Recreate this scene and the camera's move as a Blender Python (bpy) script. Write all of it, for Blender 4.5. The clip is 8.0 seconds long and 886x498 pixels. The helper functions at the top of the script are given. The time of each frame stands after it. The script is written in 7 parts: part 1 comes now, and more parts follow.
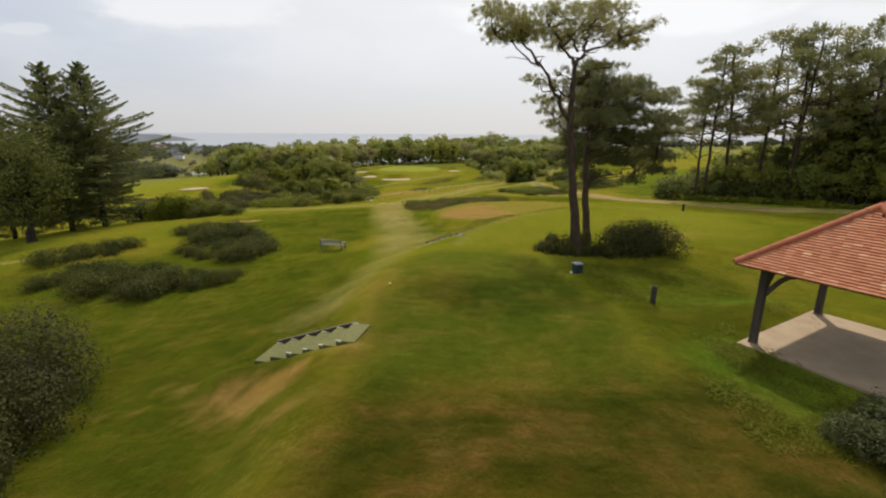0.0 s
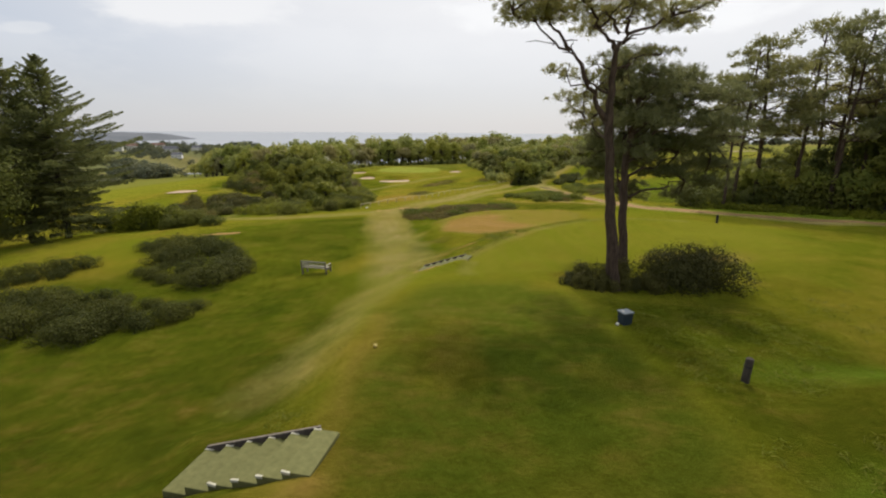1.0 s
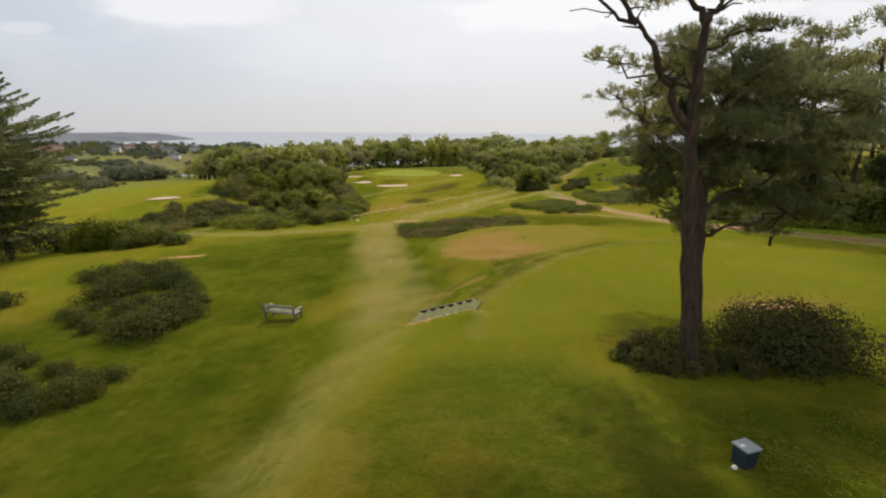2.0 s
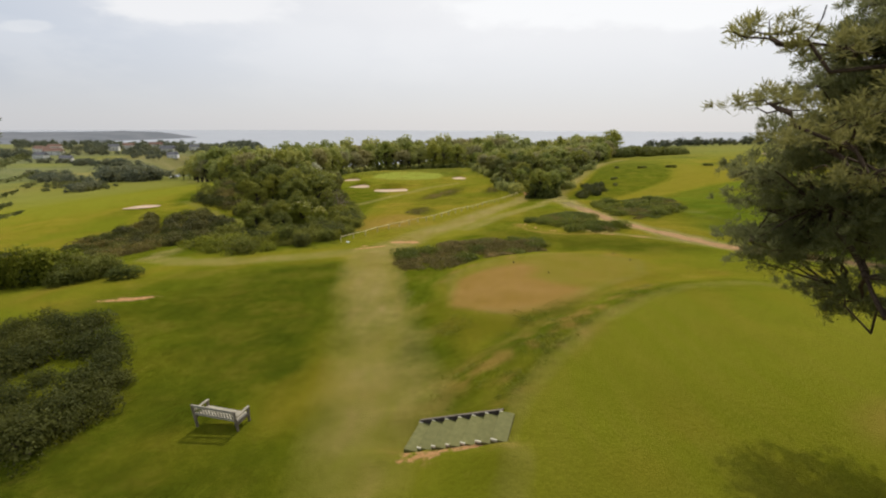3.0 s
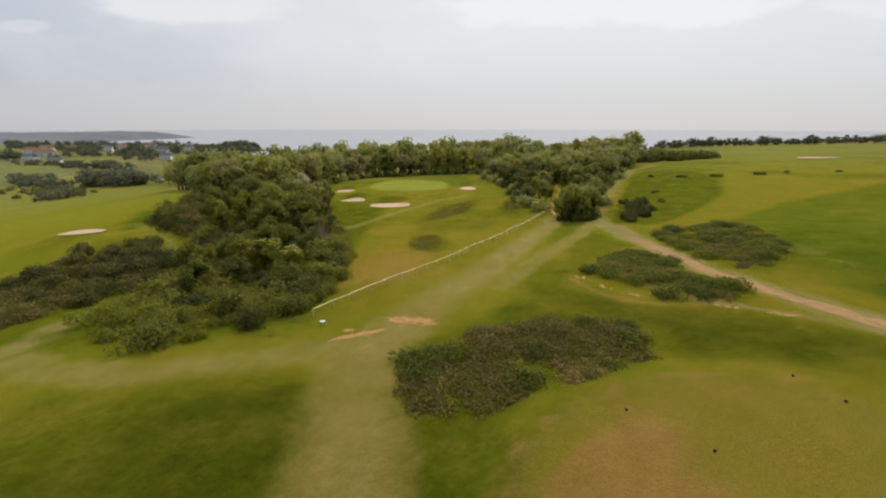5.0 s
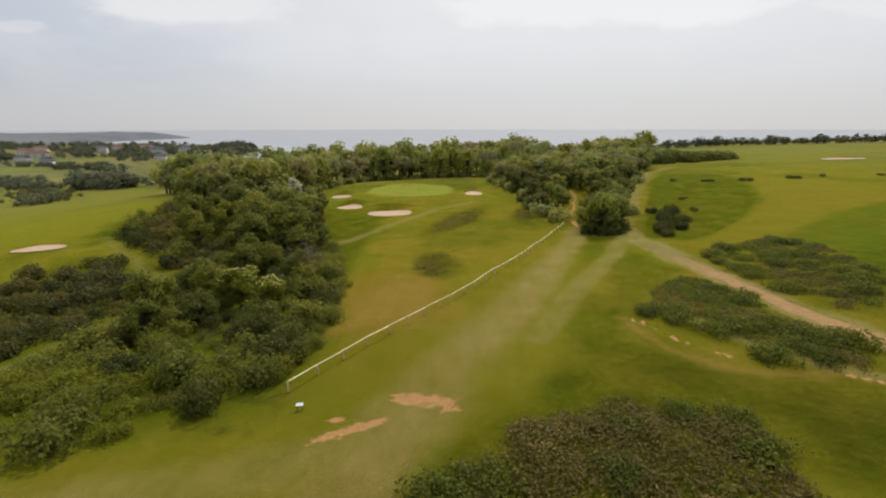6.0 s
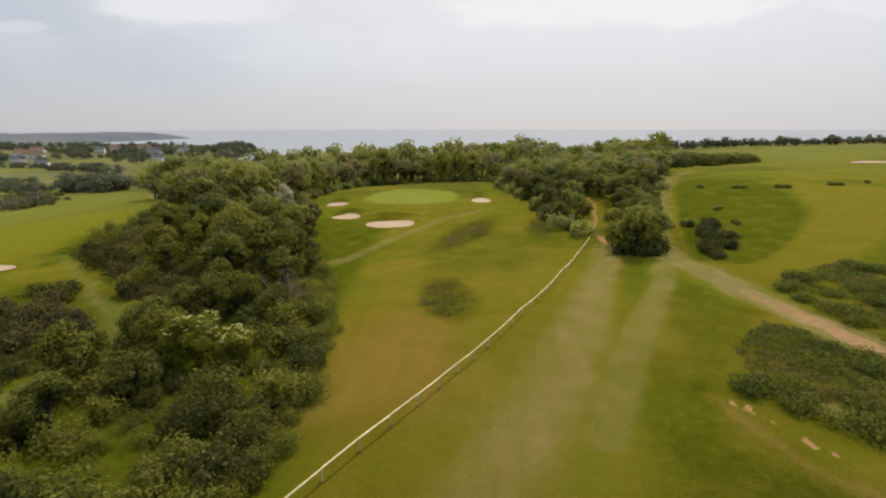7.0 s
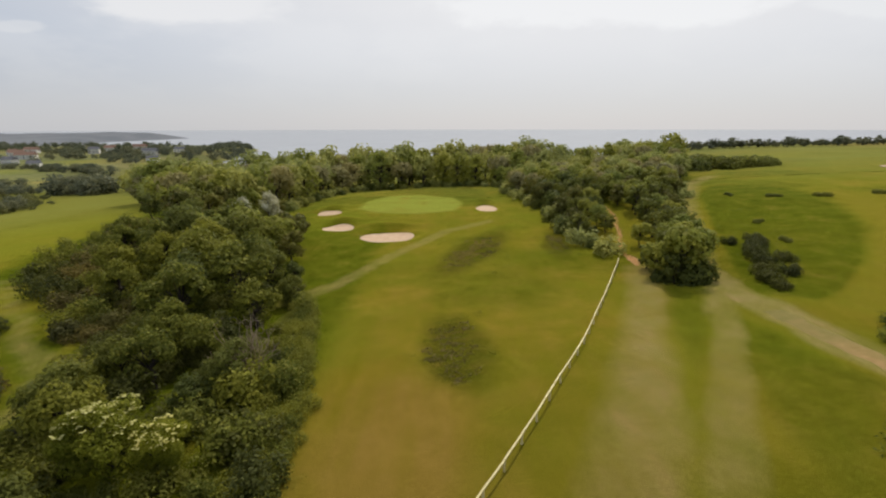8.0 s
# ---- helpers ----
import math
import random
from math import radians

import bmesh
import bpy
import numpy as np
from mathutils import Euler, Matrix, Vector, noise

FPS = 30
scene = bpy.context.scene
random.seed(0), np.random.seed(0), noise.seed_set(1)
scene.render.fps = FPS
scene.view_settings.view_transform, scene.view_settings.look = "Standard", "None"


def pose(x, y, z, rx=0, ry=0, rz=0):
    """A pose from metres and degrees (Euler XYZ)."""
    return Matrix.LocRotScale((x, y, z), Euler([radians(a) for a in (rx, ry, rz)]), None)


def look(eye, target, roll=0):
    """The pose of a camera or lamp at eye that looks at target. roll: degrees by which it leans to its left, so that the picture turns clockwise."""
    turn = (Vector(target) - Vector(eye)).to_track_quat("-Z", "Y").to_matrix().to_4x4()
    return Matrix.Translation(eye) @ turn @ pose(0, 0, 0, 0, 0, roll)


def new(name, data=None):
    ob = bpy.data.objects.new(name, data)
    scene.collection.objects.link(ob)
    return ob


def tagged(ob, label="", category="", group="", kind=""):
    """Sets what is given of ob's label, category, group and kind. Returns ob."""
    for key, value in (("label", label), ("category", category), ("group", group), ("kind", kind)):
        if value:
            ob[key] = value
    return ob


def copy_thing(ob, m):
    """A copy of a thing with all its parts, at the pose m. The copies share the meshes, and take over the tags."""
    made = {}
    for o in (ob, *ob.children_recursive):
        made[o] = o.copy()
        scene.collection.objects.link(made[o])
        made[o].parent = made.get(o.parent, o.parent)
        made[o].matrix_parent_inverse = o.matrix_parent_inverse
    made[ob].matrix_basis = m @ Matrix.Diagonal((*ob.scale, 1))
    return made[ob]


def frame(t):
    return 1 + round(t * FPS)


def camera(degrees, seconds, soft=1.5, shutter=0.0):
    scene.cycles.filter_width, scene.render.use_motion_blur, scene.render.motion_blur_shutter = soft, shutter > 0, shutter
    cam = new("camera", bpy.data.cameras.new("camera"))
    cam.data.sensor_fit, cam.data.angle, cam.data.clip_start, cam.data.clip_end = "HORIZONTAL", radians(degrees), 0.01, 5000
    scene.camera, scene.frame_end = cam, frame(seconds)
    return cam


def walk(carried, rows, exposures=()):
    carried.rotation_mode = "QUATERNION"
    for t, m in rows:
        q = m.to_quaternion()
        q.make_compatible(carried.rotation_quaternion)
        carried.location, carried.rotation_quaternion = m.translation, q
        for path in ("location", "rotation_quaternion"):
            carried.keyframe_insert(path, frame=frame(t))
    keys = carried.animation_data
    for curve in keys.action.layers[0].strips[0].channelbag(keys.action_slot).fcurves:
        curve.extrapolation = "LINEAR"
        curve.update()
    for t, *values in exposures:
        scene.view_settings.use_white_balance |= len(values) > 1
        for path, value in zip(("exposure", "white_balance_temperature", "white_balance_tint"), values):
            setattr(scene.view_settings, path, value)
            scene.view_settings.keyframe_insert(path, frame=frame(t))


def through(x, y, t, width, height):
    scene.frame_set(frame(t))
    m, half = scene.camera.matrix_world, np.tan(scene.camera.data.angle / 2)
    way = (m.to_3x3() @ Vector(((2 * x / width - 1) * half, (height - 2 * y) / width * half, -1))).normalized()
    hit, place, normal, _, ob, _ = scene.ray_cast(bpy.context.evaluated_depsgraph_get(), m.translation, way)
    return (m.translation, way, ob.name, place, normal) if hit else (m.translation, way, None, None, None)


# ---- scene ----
cam = camera(88.0, 8.0, soft=2.1)
PATH = [
    (0, (-0.176, 0.037, 5.809), (-0.17, 1.974, 5.312), 0.4),
    (0.5, (-0.25, 2.593, 5.903), (-0.245, 4.529, 5.402), 0.4),
    (1, (-0.307, 5.48, 6.029), (-0.303, 7.416, 5.527), 0.4),
    (1.5, (-0.341, 8.642, 6.146), (-0.336, 10.578, 5.646), 0.4),
    (3, (-0.676, 19.808, 7.138), (-0.678, 21.741, 6.626), 0.2),
    (3.5, (-1.167, 23.951, 7.56), (-1.171, 25.883, 7.043), 0.1),
    (4, (-1.559, 28.176, 7.799), (-1.56, 30.108, 7.284), 0.1),
    (4.5, (-1.969, 32.188, 7.895), (-1.97, 34.12, 7.38), 0.1),
    (6, (-3.634, 44.532, 8.086), (-3.627, 46.464, 7.569), -0.1),
    (6.5, (-4.228, 48.758, 8.12), (-4.219, 50.691, 7.605), -0.0),
    (7, (-4.588, 52.88, 8.276), (-4.581, 54.813, 7.76), -0.1),
    (7.5, (-4.955, 57.027, 8.43), (-4.944, 58.959, 7.914), -0.1),
    (8, (-5.22, 61.092, 8.546), (-5.207, 63.024, 8.03), -0.1),
]
walk(cam, [(t, look(eye, target, roll)) for t, eye, target, roll in PATH], [(0.0, 0.03), (3.0, 0.03), (4.5, -0.09), (6.0, -0.11), (8.0, -0.10)])

# ---- light ----
SUN_AZ, SUN_EL = 18.0, 53.0
world = bpy.data.worlds.new("hazy_sky")
scene.world = world
world.use_nodes = True
wn, wl = world.node_tree.nodes, world.node_tree.links
wn.clear()
w_out, w_bg, w_sky = wn.new("ShaderNodeOutputWorld"), wn.new("ShaderNodeBackground"), wn.new("ShaderNodeTexSky")
w_sky.sky_type, w_sky.sun_disc = "NISHITA", False
w_sky.sun_elevation, w_sky.sun_rotation = radians(SUN_EL), radians(SUN_AZ)
w_sky.air_density, w_sky.dust_density, w_sky.ozone_density = 1.0, 0.6, 2.0
w_co, w_map = wn.new("ShaderNodeTexCoord"), wn.new("ShaderNodeMapping")
w_map.inputs["Scale"].default_value = (1.0, 1.0, 2.5)
w_map.inputs["Location"].default_value = (0.35, 0.1, 0.2)
w_noise = wn.new("ShaderNodeTexNoise")
w_noise.inputs["Scale"].default_value, w_noise.inputs["Detail"].default_value, w_noise.inputs["Roughness"].default_value = 4.2, 8.0, 0.56
wl.new(w_co.outputs["Generated"], w_map.inputs["Vector"])
wl.new(w_map.outputs["Vector"], w_noise.inputs["Vector"])
w_xyz = wn.new("ShaderNodeSeparateXYZ")
wl.new(w_co.outputs["Generated"], w_xyz.inputs[0])


def sky_math(op, a, b=0.0):
    node = wn.new("ShaderNodeMath")
    node.operation = op
    for i, v in enumerate((a, b)):
        if isinstance(v, (int, float)):
            node.inputs[i].default_value = v
        else:
            wl.new(v, node.inputs[i])
    return node.outputs["Value"]


def sky_span(v, a, b, c=0.0, d=1.0):
    node = wn.new("ShaderNodeMapRange")
    node.interpolation_type = "SMOOTHSTEP"
    for key, x in zip(("From Min", "From Max", "To Min", "To Max"), (a, b, c, d)):
        node.inputs[key].default_value = x
    wl.new(v, node.inputs["Value"])
    return node.outputs["Result"]


def sky_mix(fac, a, b):
    node = wn.new("ShaderNodeMix")
    node.data_type = "RGBA"
    for key, v in (("Factor", fac), ("A", a), ("B", b)):
        if isinstance(v, (int, float)):
            node.inputs[key].default_value = v
        elif isinstance(v, tuple):
            node.inputs[key].default_value = (*v, 1)
        else:
            wl.new(v, node.inputs[key])
    return node.outputs["Result"]


# thin high haze, bluer away from the sun, with broken white cloud and an even veil near the horizon
SUN_WAY = Vector((math.sin(radians(SUN_AZ)) * math.cos(radians(SUN_EL)), math.cos(radians(SUN_AZ)) * math.cos(radians(SUN_EL)), math.sin(radians(SUN_EL))))
w_sun = wn.new("ShaderNodeVectorMath")
w_sun.operation = "DOT_PRODUCT"
w_sun.inputs[1].default_value = SUN_WAY
wl.new(w_co.outputs["Generated"], w_sun.inputs[0])
ahead = sky_math("MAXIMUM", w_xyz.outputs["Y"], 0.05)
across, above = sky_math("DIVIDE", w_xyz.outputs["X"], ahead), sky_math("DIVIDE", w_xyz.outputs["Z"], ahead)
ragged = sky_math("MULTIPLY", sky_math("SUBTRACT", w_noise.outputs["Fac"], 0.5), 2.6)


def cloud_bank(u, v, wide, high):
    """How far a way lies within a ragged bank of cloud about (u, v): across and above per metre ahead."""
    du = sky_math("DIVIDE", sky_math("SUBTRACT", across, u), wide)
    dv = sky_math("DIVIDE", sky_math("SUBTRACT", above, v), high)
    far = sky_math("SQRT", sky_math("ADD", sky_math("MULTIPLY", du, du), sky_math("MULTIPLY", dv, dv)))
    return sky_span(sky_math("ADD", sky_math("SUBTRACT", 1.15, far), ragged), 0.1, 0.6)


clear = sky_mix(sky_span(w_sun.outputs["Value"], 0.20, 0.86), (4.5, 5.1, 6.15), (9.0, 8.8, 8.7))
patchy = sky_mix(sky_span(w_noise.outputs["Fac"], 0.44, 0.66, 0.0, 0.3), clear, (8.9, 8.8, 8.8))
low = sky_span(w_xyz.outputs["Z"], 0.0, 0.17)
hazed = sky_mix(low, sky_mix(sky_span(w_sun.outputs["Value"], 0.25, 0.75), (5.7, 5.75, 6.05), (7.1, 6.95, 7.0)), patchy)
for u, v, wide, high, much, tone in ((-0.52, 0.245, 0.25, 0.042, 0.95, (8.9, 8.8, 8.8)), (-0.83, 0.195, 0.06, 0.012, 0.5, (8.0, 8.0, 8.1)), (0.36, 0.24, 0.34, 0.055, 0.9, (9.6, 9.5, 9.4)), (0.86, 0.235, 0.14, 0.028, 0.7, (9.0, 8.95, 8.9)), (-0.16, 0.27, 0.2, 0.03, 0.6, (8.4, 8.4, 8.5))):
    hazed = sky_mix(sky_math("MULTIPLY", cloud_bank(u, v, wide, high), much), hazed, tone)
veiled = sky_mix(0.90, w_sky.outputs["Color"], hazed)
wl.new(veiled, w_bg.inputs["Color"])
w_bg.inputs["Strength"].default_value = 0.104
wl.new(w_bg.outputs["Background"], w_out.inputs["Surface"])

sun_data = bpy.data.lights.new("sun", "SUN")
sun_data.energy, sun_data.angle, sun_data.color = 3.2, radians(1.5), (1.0, 0.93, 0.82)
sun = new("sun", sun_data)
sun.matrix_world = look(SUN_WAY * 100, (0, 0, 0))
scene.view_settings.exposure = 0.0


# ---- materials ----
class Mat:
    """A node material with short ways to add and link nodes."""

    def __init__(self, name):
        self.m = bpy.data.materials.new(name)
        self.m.use_nodes = True
        self.n, self.l = self.m.node_tree.nodes, self.m.node_tree.links
        self.n.clear()
        self.out = self.n.new("ShaderNodeOutputMaterial")
        self.co = self.n.new("ShaderNodeTexCoord").outputs["Object"]

    def noise(self, scale, detail=4.0, rough=0.55, vec=None, stretch=None):
        t = self.n.new("ShaderNodeTexNoise")
        t.inputs["Scale"].default_value, t.inputs["Detail"].default_value, t.inputs["Roughness"].default_value = scale, detail, rough
        src = vec or self.co
        if stretch:
            mp = self.n.new("ShaderNodeMapping")
            mp.inputs["Scale"].default_value = stretch
            self.l.new(src, mp.inputs["Vector"])
            src = mp.outputs["Vector"]
        self.l.new(src, t.inputs["Vector"])
        return t.outputs["Fac"]

    def ramp(self, fac, stops):
        r = self.n.new("ShaderNodeValToRGB")
        e = r.color_ramp.elements
        while len(e) < len(stops):
            e.new(0.5)
        for el, (p, c) in zip(e, stops):
            el.position, el.color = p, (*c, 1) if len(c) == 3 else c
        self.l.new(fac, r.inputs["Fac"])
        return r.outputs["Color"]

    def span(self, v, a, b, c=0.0, d=1.0):
        r = self.n.new("ShaderNodeMapRange")
        for k, x in zip(("From Min", "From Max", "To Min", "To Max"), (a, b, c, d)):
            r.inputs[k].default_value = x
        self.l.new(v, r.inputs["Value"])
        return r.outputs["Result"]

    def maths(self, op, a, b):
        r = self.n.new("ShaderNodeMath")
        r.operation = op
        for i, v in enumerate((a, b)):
            if isinstance(v, (int, float)):
                r.inputs[i].default_value = v
            else:
                self.l.new(v, r.inputs[i])
        return r.outputs["Value"]

    def mix(self, fac, a, b, blend="MIX"):
        r = self.n.new("ShaderNodeMix")
        r.data_type, r.blend_type = "RGBA", blend
        for k, v in (("Factor", fac), ("A", a), ("B", b)):
            if isinstance(v, (int, float)):
                r.inputs[k].default_value = v
            elif isinstance(v, tuple):
                r.inputs[k].default_value = (*v, 1)
            else:
                self.l.new(v, r.inputs[k])
        return r.outputs["Result"]

    def attr(self, name):
        a = self.n.new("ShaderNodeAttribute")
        a.attribute_name = name
        return a.outputs["Fac"]

    def random(self):
        return self.n.new("ShaderNodeObjectInfo").outputs["Random"]

    def island(self):
        return self.n.new("ShaderNodeNewGeometry").outputs["Random Per Island"]

    def bump(self, h, strength, dist):
        b = self.n.new("ShaderNodeBump")
        b.inputs["Strength"].default_value, b.inputs["Distance"].default_value = strength, dist
        self.l.new(h, b.inputs["Height"])
        return b.outputs["Normal"]

    def finish(self, color, rough=0.8, normal=None, metal=0.0, spec=0.3, through=0.0, glow=None, sheen=None):
        p = self.n.new("ShaderNodeBsdfPrincipled")
        for k, v in (("Base Color", color), ("Roughness", rough)):
            if isinstance(v, (int, float)):
                p.inputs[k].default_value = v
            elif isinstance(v, tuple):
                p.inputs[k].default_value = (*v, 1)
            else:
                self.l.new(v, p.inputs[k])
        p.inputs["Metallic"].default_value, p.inputs["Specular IOR Level"].default_value = metal, spec
        if normal is not None:
            self.l.new(normal, p.inputs["Normal"])
        if sheen:
            p.inputs["Sheen Weight"].default_value, p.inputs["Sheen Roughness"].default_value = sheen[0], sheen[1]
            self.l.new(sheen[2], p.inputs["Sheen Tint"])
        if glow:
            p.inputs["Emission Color"].default_value, p.inputs["Emission Strength"].default_value = (*glow[0], 1), glow[1]
        last = p.outputs["BSDF"]
        if through:
            t, s = self.n.new("ShaderNodeBsdfTranslucent"), self.n.new("ShaderNodeMixShader")
            if isinstance(color, tuple):
                t.inputs["Color"].default_value = (*color, 1)
            else:
                self.l.new(color, t.inputs["Color"])
            s.inputs["Fac"].default_value = through
            self.l.new(last, s.inputs[1])
            self.l.new(t.outputs["BSDF"], s.inputs[2])
            last = s.outputs["Shader"]
        self.l.new(last, self.out.inputs["Surface"])
        return self.m


def grass_material():
    k = Mat("turf")
    big, mid, fine = k.noise(0.06, 4), k.noise(0.45, 5, 0.6), k.noise(9.0, 4, 0.7)
    along = k.noise(1.5, 4, 0.6, stretch=(1.0, 0.09, 1.0))
    c = k.ramp(mid, [(0.3, (0.080, 0.090, 0.005)), (0.5, (0.100, 0.101, 0.007)), (0.7, (0.128, 0.114, 0.012))])
    c = k.mix(k.span(big, 0.4, 0.62), c, (0.074, 0.092, 0.005))
    rough = k.ramp(mid, [(0.33, (0.024, 0.040, 0.002)), (0.55, (0.042, 0.060, 0.003)), (0.75, (0.070, 0.075, 0.007))])
    c = k.mix(k.span(k.noise(0.16, 5, 0.6), 0.46, 0.66, 0, 0.5), c, (0.062, 0.082, 0.004))
    c = k.mix(k.span(k.noise(2.6, 4, 0.7), 0.56, 0.72, 0, 0.25), c, (0.130, 0.115, 0.018))
    c = k.mix(k.attr("rough"), c, rough)
    c = k.mix(k.attr("mown"), c, k.mix(k.span(along, 0.42, 0.6, 0, 0.35), k.ramp(big, [(0.35, (0.076, 0.097, 0.005)), (0.65, (0.099, 0.112, 0.008))]), (0.108, 0.112, 0.011)))
    c = k.mix(k.attr("putting"), c, (0.125, 0.155, 0.018))
    # dark worn turf tones, which also carry shade painted about the first tee
    c = k.mix(k.attr("old_shaded"), c, k.ramp(k.noise(0.75, 6, 0.68, stretch=(0.7, 1.3, 1.0)), [(0.32, (0.014, 0.020, 0.002)), (0.48, (0.026, 0.031, 0.003)), (0.58, (0.042, 0.036, 0.005)), (0.72, (0.080, 0.052, 0.012))]))
    c = k.mix(k.attr("lush"), c, (0.050, 0.090, 0.006))
    dry = k.ramp(k.noise(0.9, 5, 0.6, stretch=(1.0, 0.12, 1.0)), [(0.3, (0.094, 0.082, 0.005)), (0.7, (0.140, 0.104, 0.014))])
    c = k.mix(k.attr("dry"), c, dry)
    worn = k.ramp(k.noise(0.9, 5, 0.6, stretch=(1.0, 0.3, 1.0)), [(0.3, (0.112, 0.118, 0.022)), (0.6, (0.155, 0.143, 0.038)), (0.8, (0.212, 0.166, 0.058))])
    c = k.mix(k.attr("brown"), c, k.ramp(mid, [(0.3, (0.138, 0.100, 0.017)), (0.7, (0.177, 0.124, 0.029))]))
    # far turf greyed with distance: aerial haze mixed into its colour
    c = k.mix(k.attr("haze_tint"), c, k.ramp(big, [(0.35, (0.070, 0.085, 0.032)), (0.65, (0.104, 0.112, 0.046))]))
    edge = k.maths("ADD", k.attr("worn"), k.maths("MULTIPLY", k.span(mid, 0.3, 0.7, -0.35, 0.35), k.attr("worn")))
    c = k.mix(k.span(edge, 0.1, 0.95), c, worn)
    bare = k.ramp(fine, [(0.3, (0.245, 0.152, 0.046)), (0.7, (0.350, 0.228, 0.082))])
    soil = k.maths("ADD", k.attr("bare"), k.span(k.noise(2.4, 6, 0.75), 0.3, 0.7, -0.6, 0.45))
    c = k.mix(k.span(soil, 0.45, 0.75), c, bare)
    c = k.mix(k.span(fine, 0.3, 0.8, 0, 0.55), c, k.mix(1.0, c, (0.5, 0.5, 0.45), "MULTIPLY"))
    c = k.mix(k.span(k.noise(38.0, 3, 0.7), 0.35, 0.75, 0, 0.6), c, k.mix(1.0, c, (1.7, 1.7, 2.0), "MULTIPLY"))
    c = k.mix(1.0, c, (1.025, 0.88, 0.90), "MULTIPLY")
    # tufts stand out in the rough far more than on mown turf
    coarse = k.span(k.maths("ADD", k.attr("rough"), k.attr("old_shaded")), 0.0, 0.8, 0.22, 1.0)
    tuft = k.noise(2.3, 6, 0.72)
    c = k.mix(k.maths("MULTIPLY", k.span(tuft, 0.35, 0.52, 0.5, 0), coarse), c, k.mix(1.0, c, (0.58, 0.62, 0.5), "MULTIPLY"))
    c = k.mix(k.maths("MULTIPLY", k.span(tuft, 0.54, 0.70, 0, 0.45), coarse), c, k.mix(1.0, c, (1.5, 1.42, 1.8), "MULTIPLY"))
    h = k.maths("ADD", fine, k.maths("MULTIPLY", k.noise(40.0, 3, 0.7), 0.6))
    return k.finish(c, 0.85, k.bump(h, 0.5, 0.08), spec=0.0, sheen=(0.93, 0.45, k.mix(1.0, c, (5.0, 5.0, 6.9), "MULTIPLY")))


def leaf_material(name, low, high, through=0.35, tip=None, rough=0.6):
    k = Mat(name)
    c = k.ramp(k.island(), [(0.0, low), (0.75, high), (1.0, tip or high)])
    c = k.mix(k.span(k.noise(0.5, 3), 0.35, 0.7, 0, 0.5), c, low)
    c = k.mix(k.span(k.random(), 0, 1, 0, 0.6), c, (high[0] * 1.25, high[1] * 1.12, high[2] * 0.8))
    c = k.mix(k.span(k.random(), 0.75, 0.0, 0, 0.35), c, (low[0] * 0.9, low[1] * 0.9, low[2]))
    return k.finish(c, rough, through=min(0.55, through + 0.08), spec=0.10)


def bark_material(name, a, b):
    k = Mat(name)
    g = k.noise(3.0, 6, 0.65, stretch=(4.0, 4.0, 0.7))
    return k.finish(k.ramp(g, [(0.3, a), (0.7, b)]), 0.9, k.bump(g, 1.0, 0.06), spec=0.1)


def plain_material(name, a, b, scale=4.0, rough=0.8, bump=0.3, dist=0.02, stretch=None, metal=0.0, spread=0.25):
    k = Mat(name)
    g = k.noise(scale, 5, 0.6, stretch=stretch)
    c = k.ramp(g, [(0.3, a), (0.7, b)])
    c = k.mix(k.span(k.random(), 0, 1, 0, spread), c, (a[0] * 0.6, a[1] * 0.6, a[2] * 0.6))
    return k.finish(c, rough, k.bump(g, bump, dist), metal=metal)


def tile_material():
    k = Mat("clay_tile")
    g = k.noise(5.0, 5, 0.6)
    one = k.maths("FRACT", k.maths("ADD", k.maths("MULTIPLY", k.random(), 3.7), k.island()), 0.0)
    c = k.ramp(one, [(0.0, (0.400, 0.138, 0.062)), (0.5, (0.465, 0.180, 0.086)), (0.93, (0.530, 0.225, 0.114)), (1.0, (0.660, 0.390, 0.240))])
    c = k.mix(k.span(g, 0.35, 0.7, 0, 0.2), c, (0.31, 0.13, 0.070))
    c = k.mix(k.span(k.noise(0.9, 4), 0.5, 0.7, 0, 0.22), c, (0.46, 0.30, 0.19))
    return k.finish(c, 0.85, k.bump(g, 0.3, 0.01), spec=0.3)


M_TILE = tile_material()
M_TURF = grass_material()
M_GORSE = leaf_material("gorse_leaf", (0.044, 0.053, 0.014), (0.097, 0.107, 0.026), 0.40, (0.167, 0.173, 0.043))
M_HEATH = leaf_material("heath_leaf", (0.089, 0.098, 0.023), (0.170, 0.172, 0.041), 0.35, (0.252, 0.202, 0.071))
M_PINE = leaf_material("pine_needles", (0.156, 0.170, 0.073), (0.281, 0.277, 0.109), 0.47)
M_SPRUCE = leaf_material("spruce_needles", (0.121, 0.141, 0.052), (0.259, 0.266, 0.085), 0.45)
M_OAK = leaf_material("broad_leaf", (0.214, 0.255, 0.053), (0.281, 0.294, 0.057), 0.42, (0.301, 0.283, 0.079))
M_DARKLEAF = leaf_material("dark_leaf", (0.085, 0.106, 0.028), (0.169, 0.186, 0.042), 0.40)
M_LIGHTLEAF = leaf_material("light_leaf", (0.105, 0.127, 0.013), (0.242, 0.266, 0.031), 0.48, (0.382, 0.374, 0.063))
M_FURZE = leaf_material("furze_leaf", (0.079, 0.099, 0.018), (0.168, 0.196, 0.034), 0.42, (0.293, 0.307, 0.060))
# two leaf colours lightened and greyed to carry haze over the wood
M_WOODLEAF = leaf_material("hazed_wood_leaf", (0.285, 0.318, 0.101), (0.351, 0.364, 0.112), 0.42, (0.357, 0.353, 0.114))
M_GREYWOOD = leaf_material("hazed_grey_leaf", (0.235, 0.228, 0.101), (0.301, 0.279, 0.124), 0.40)
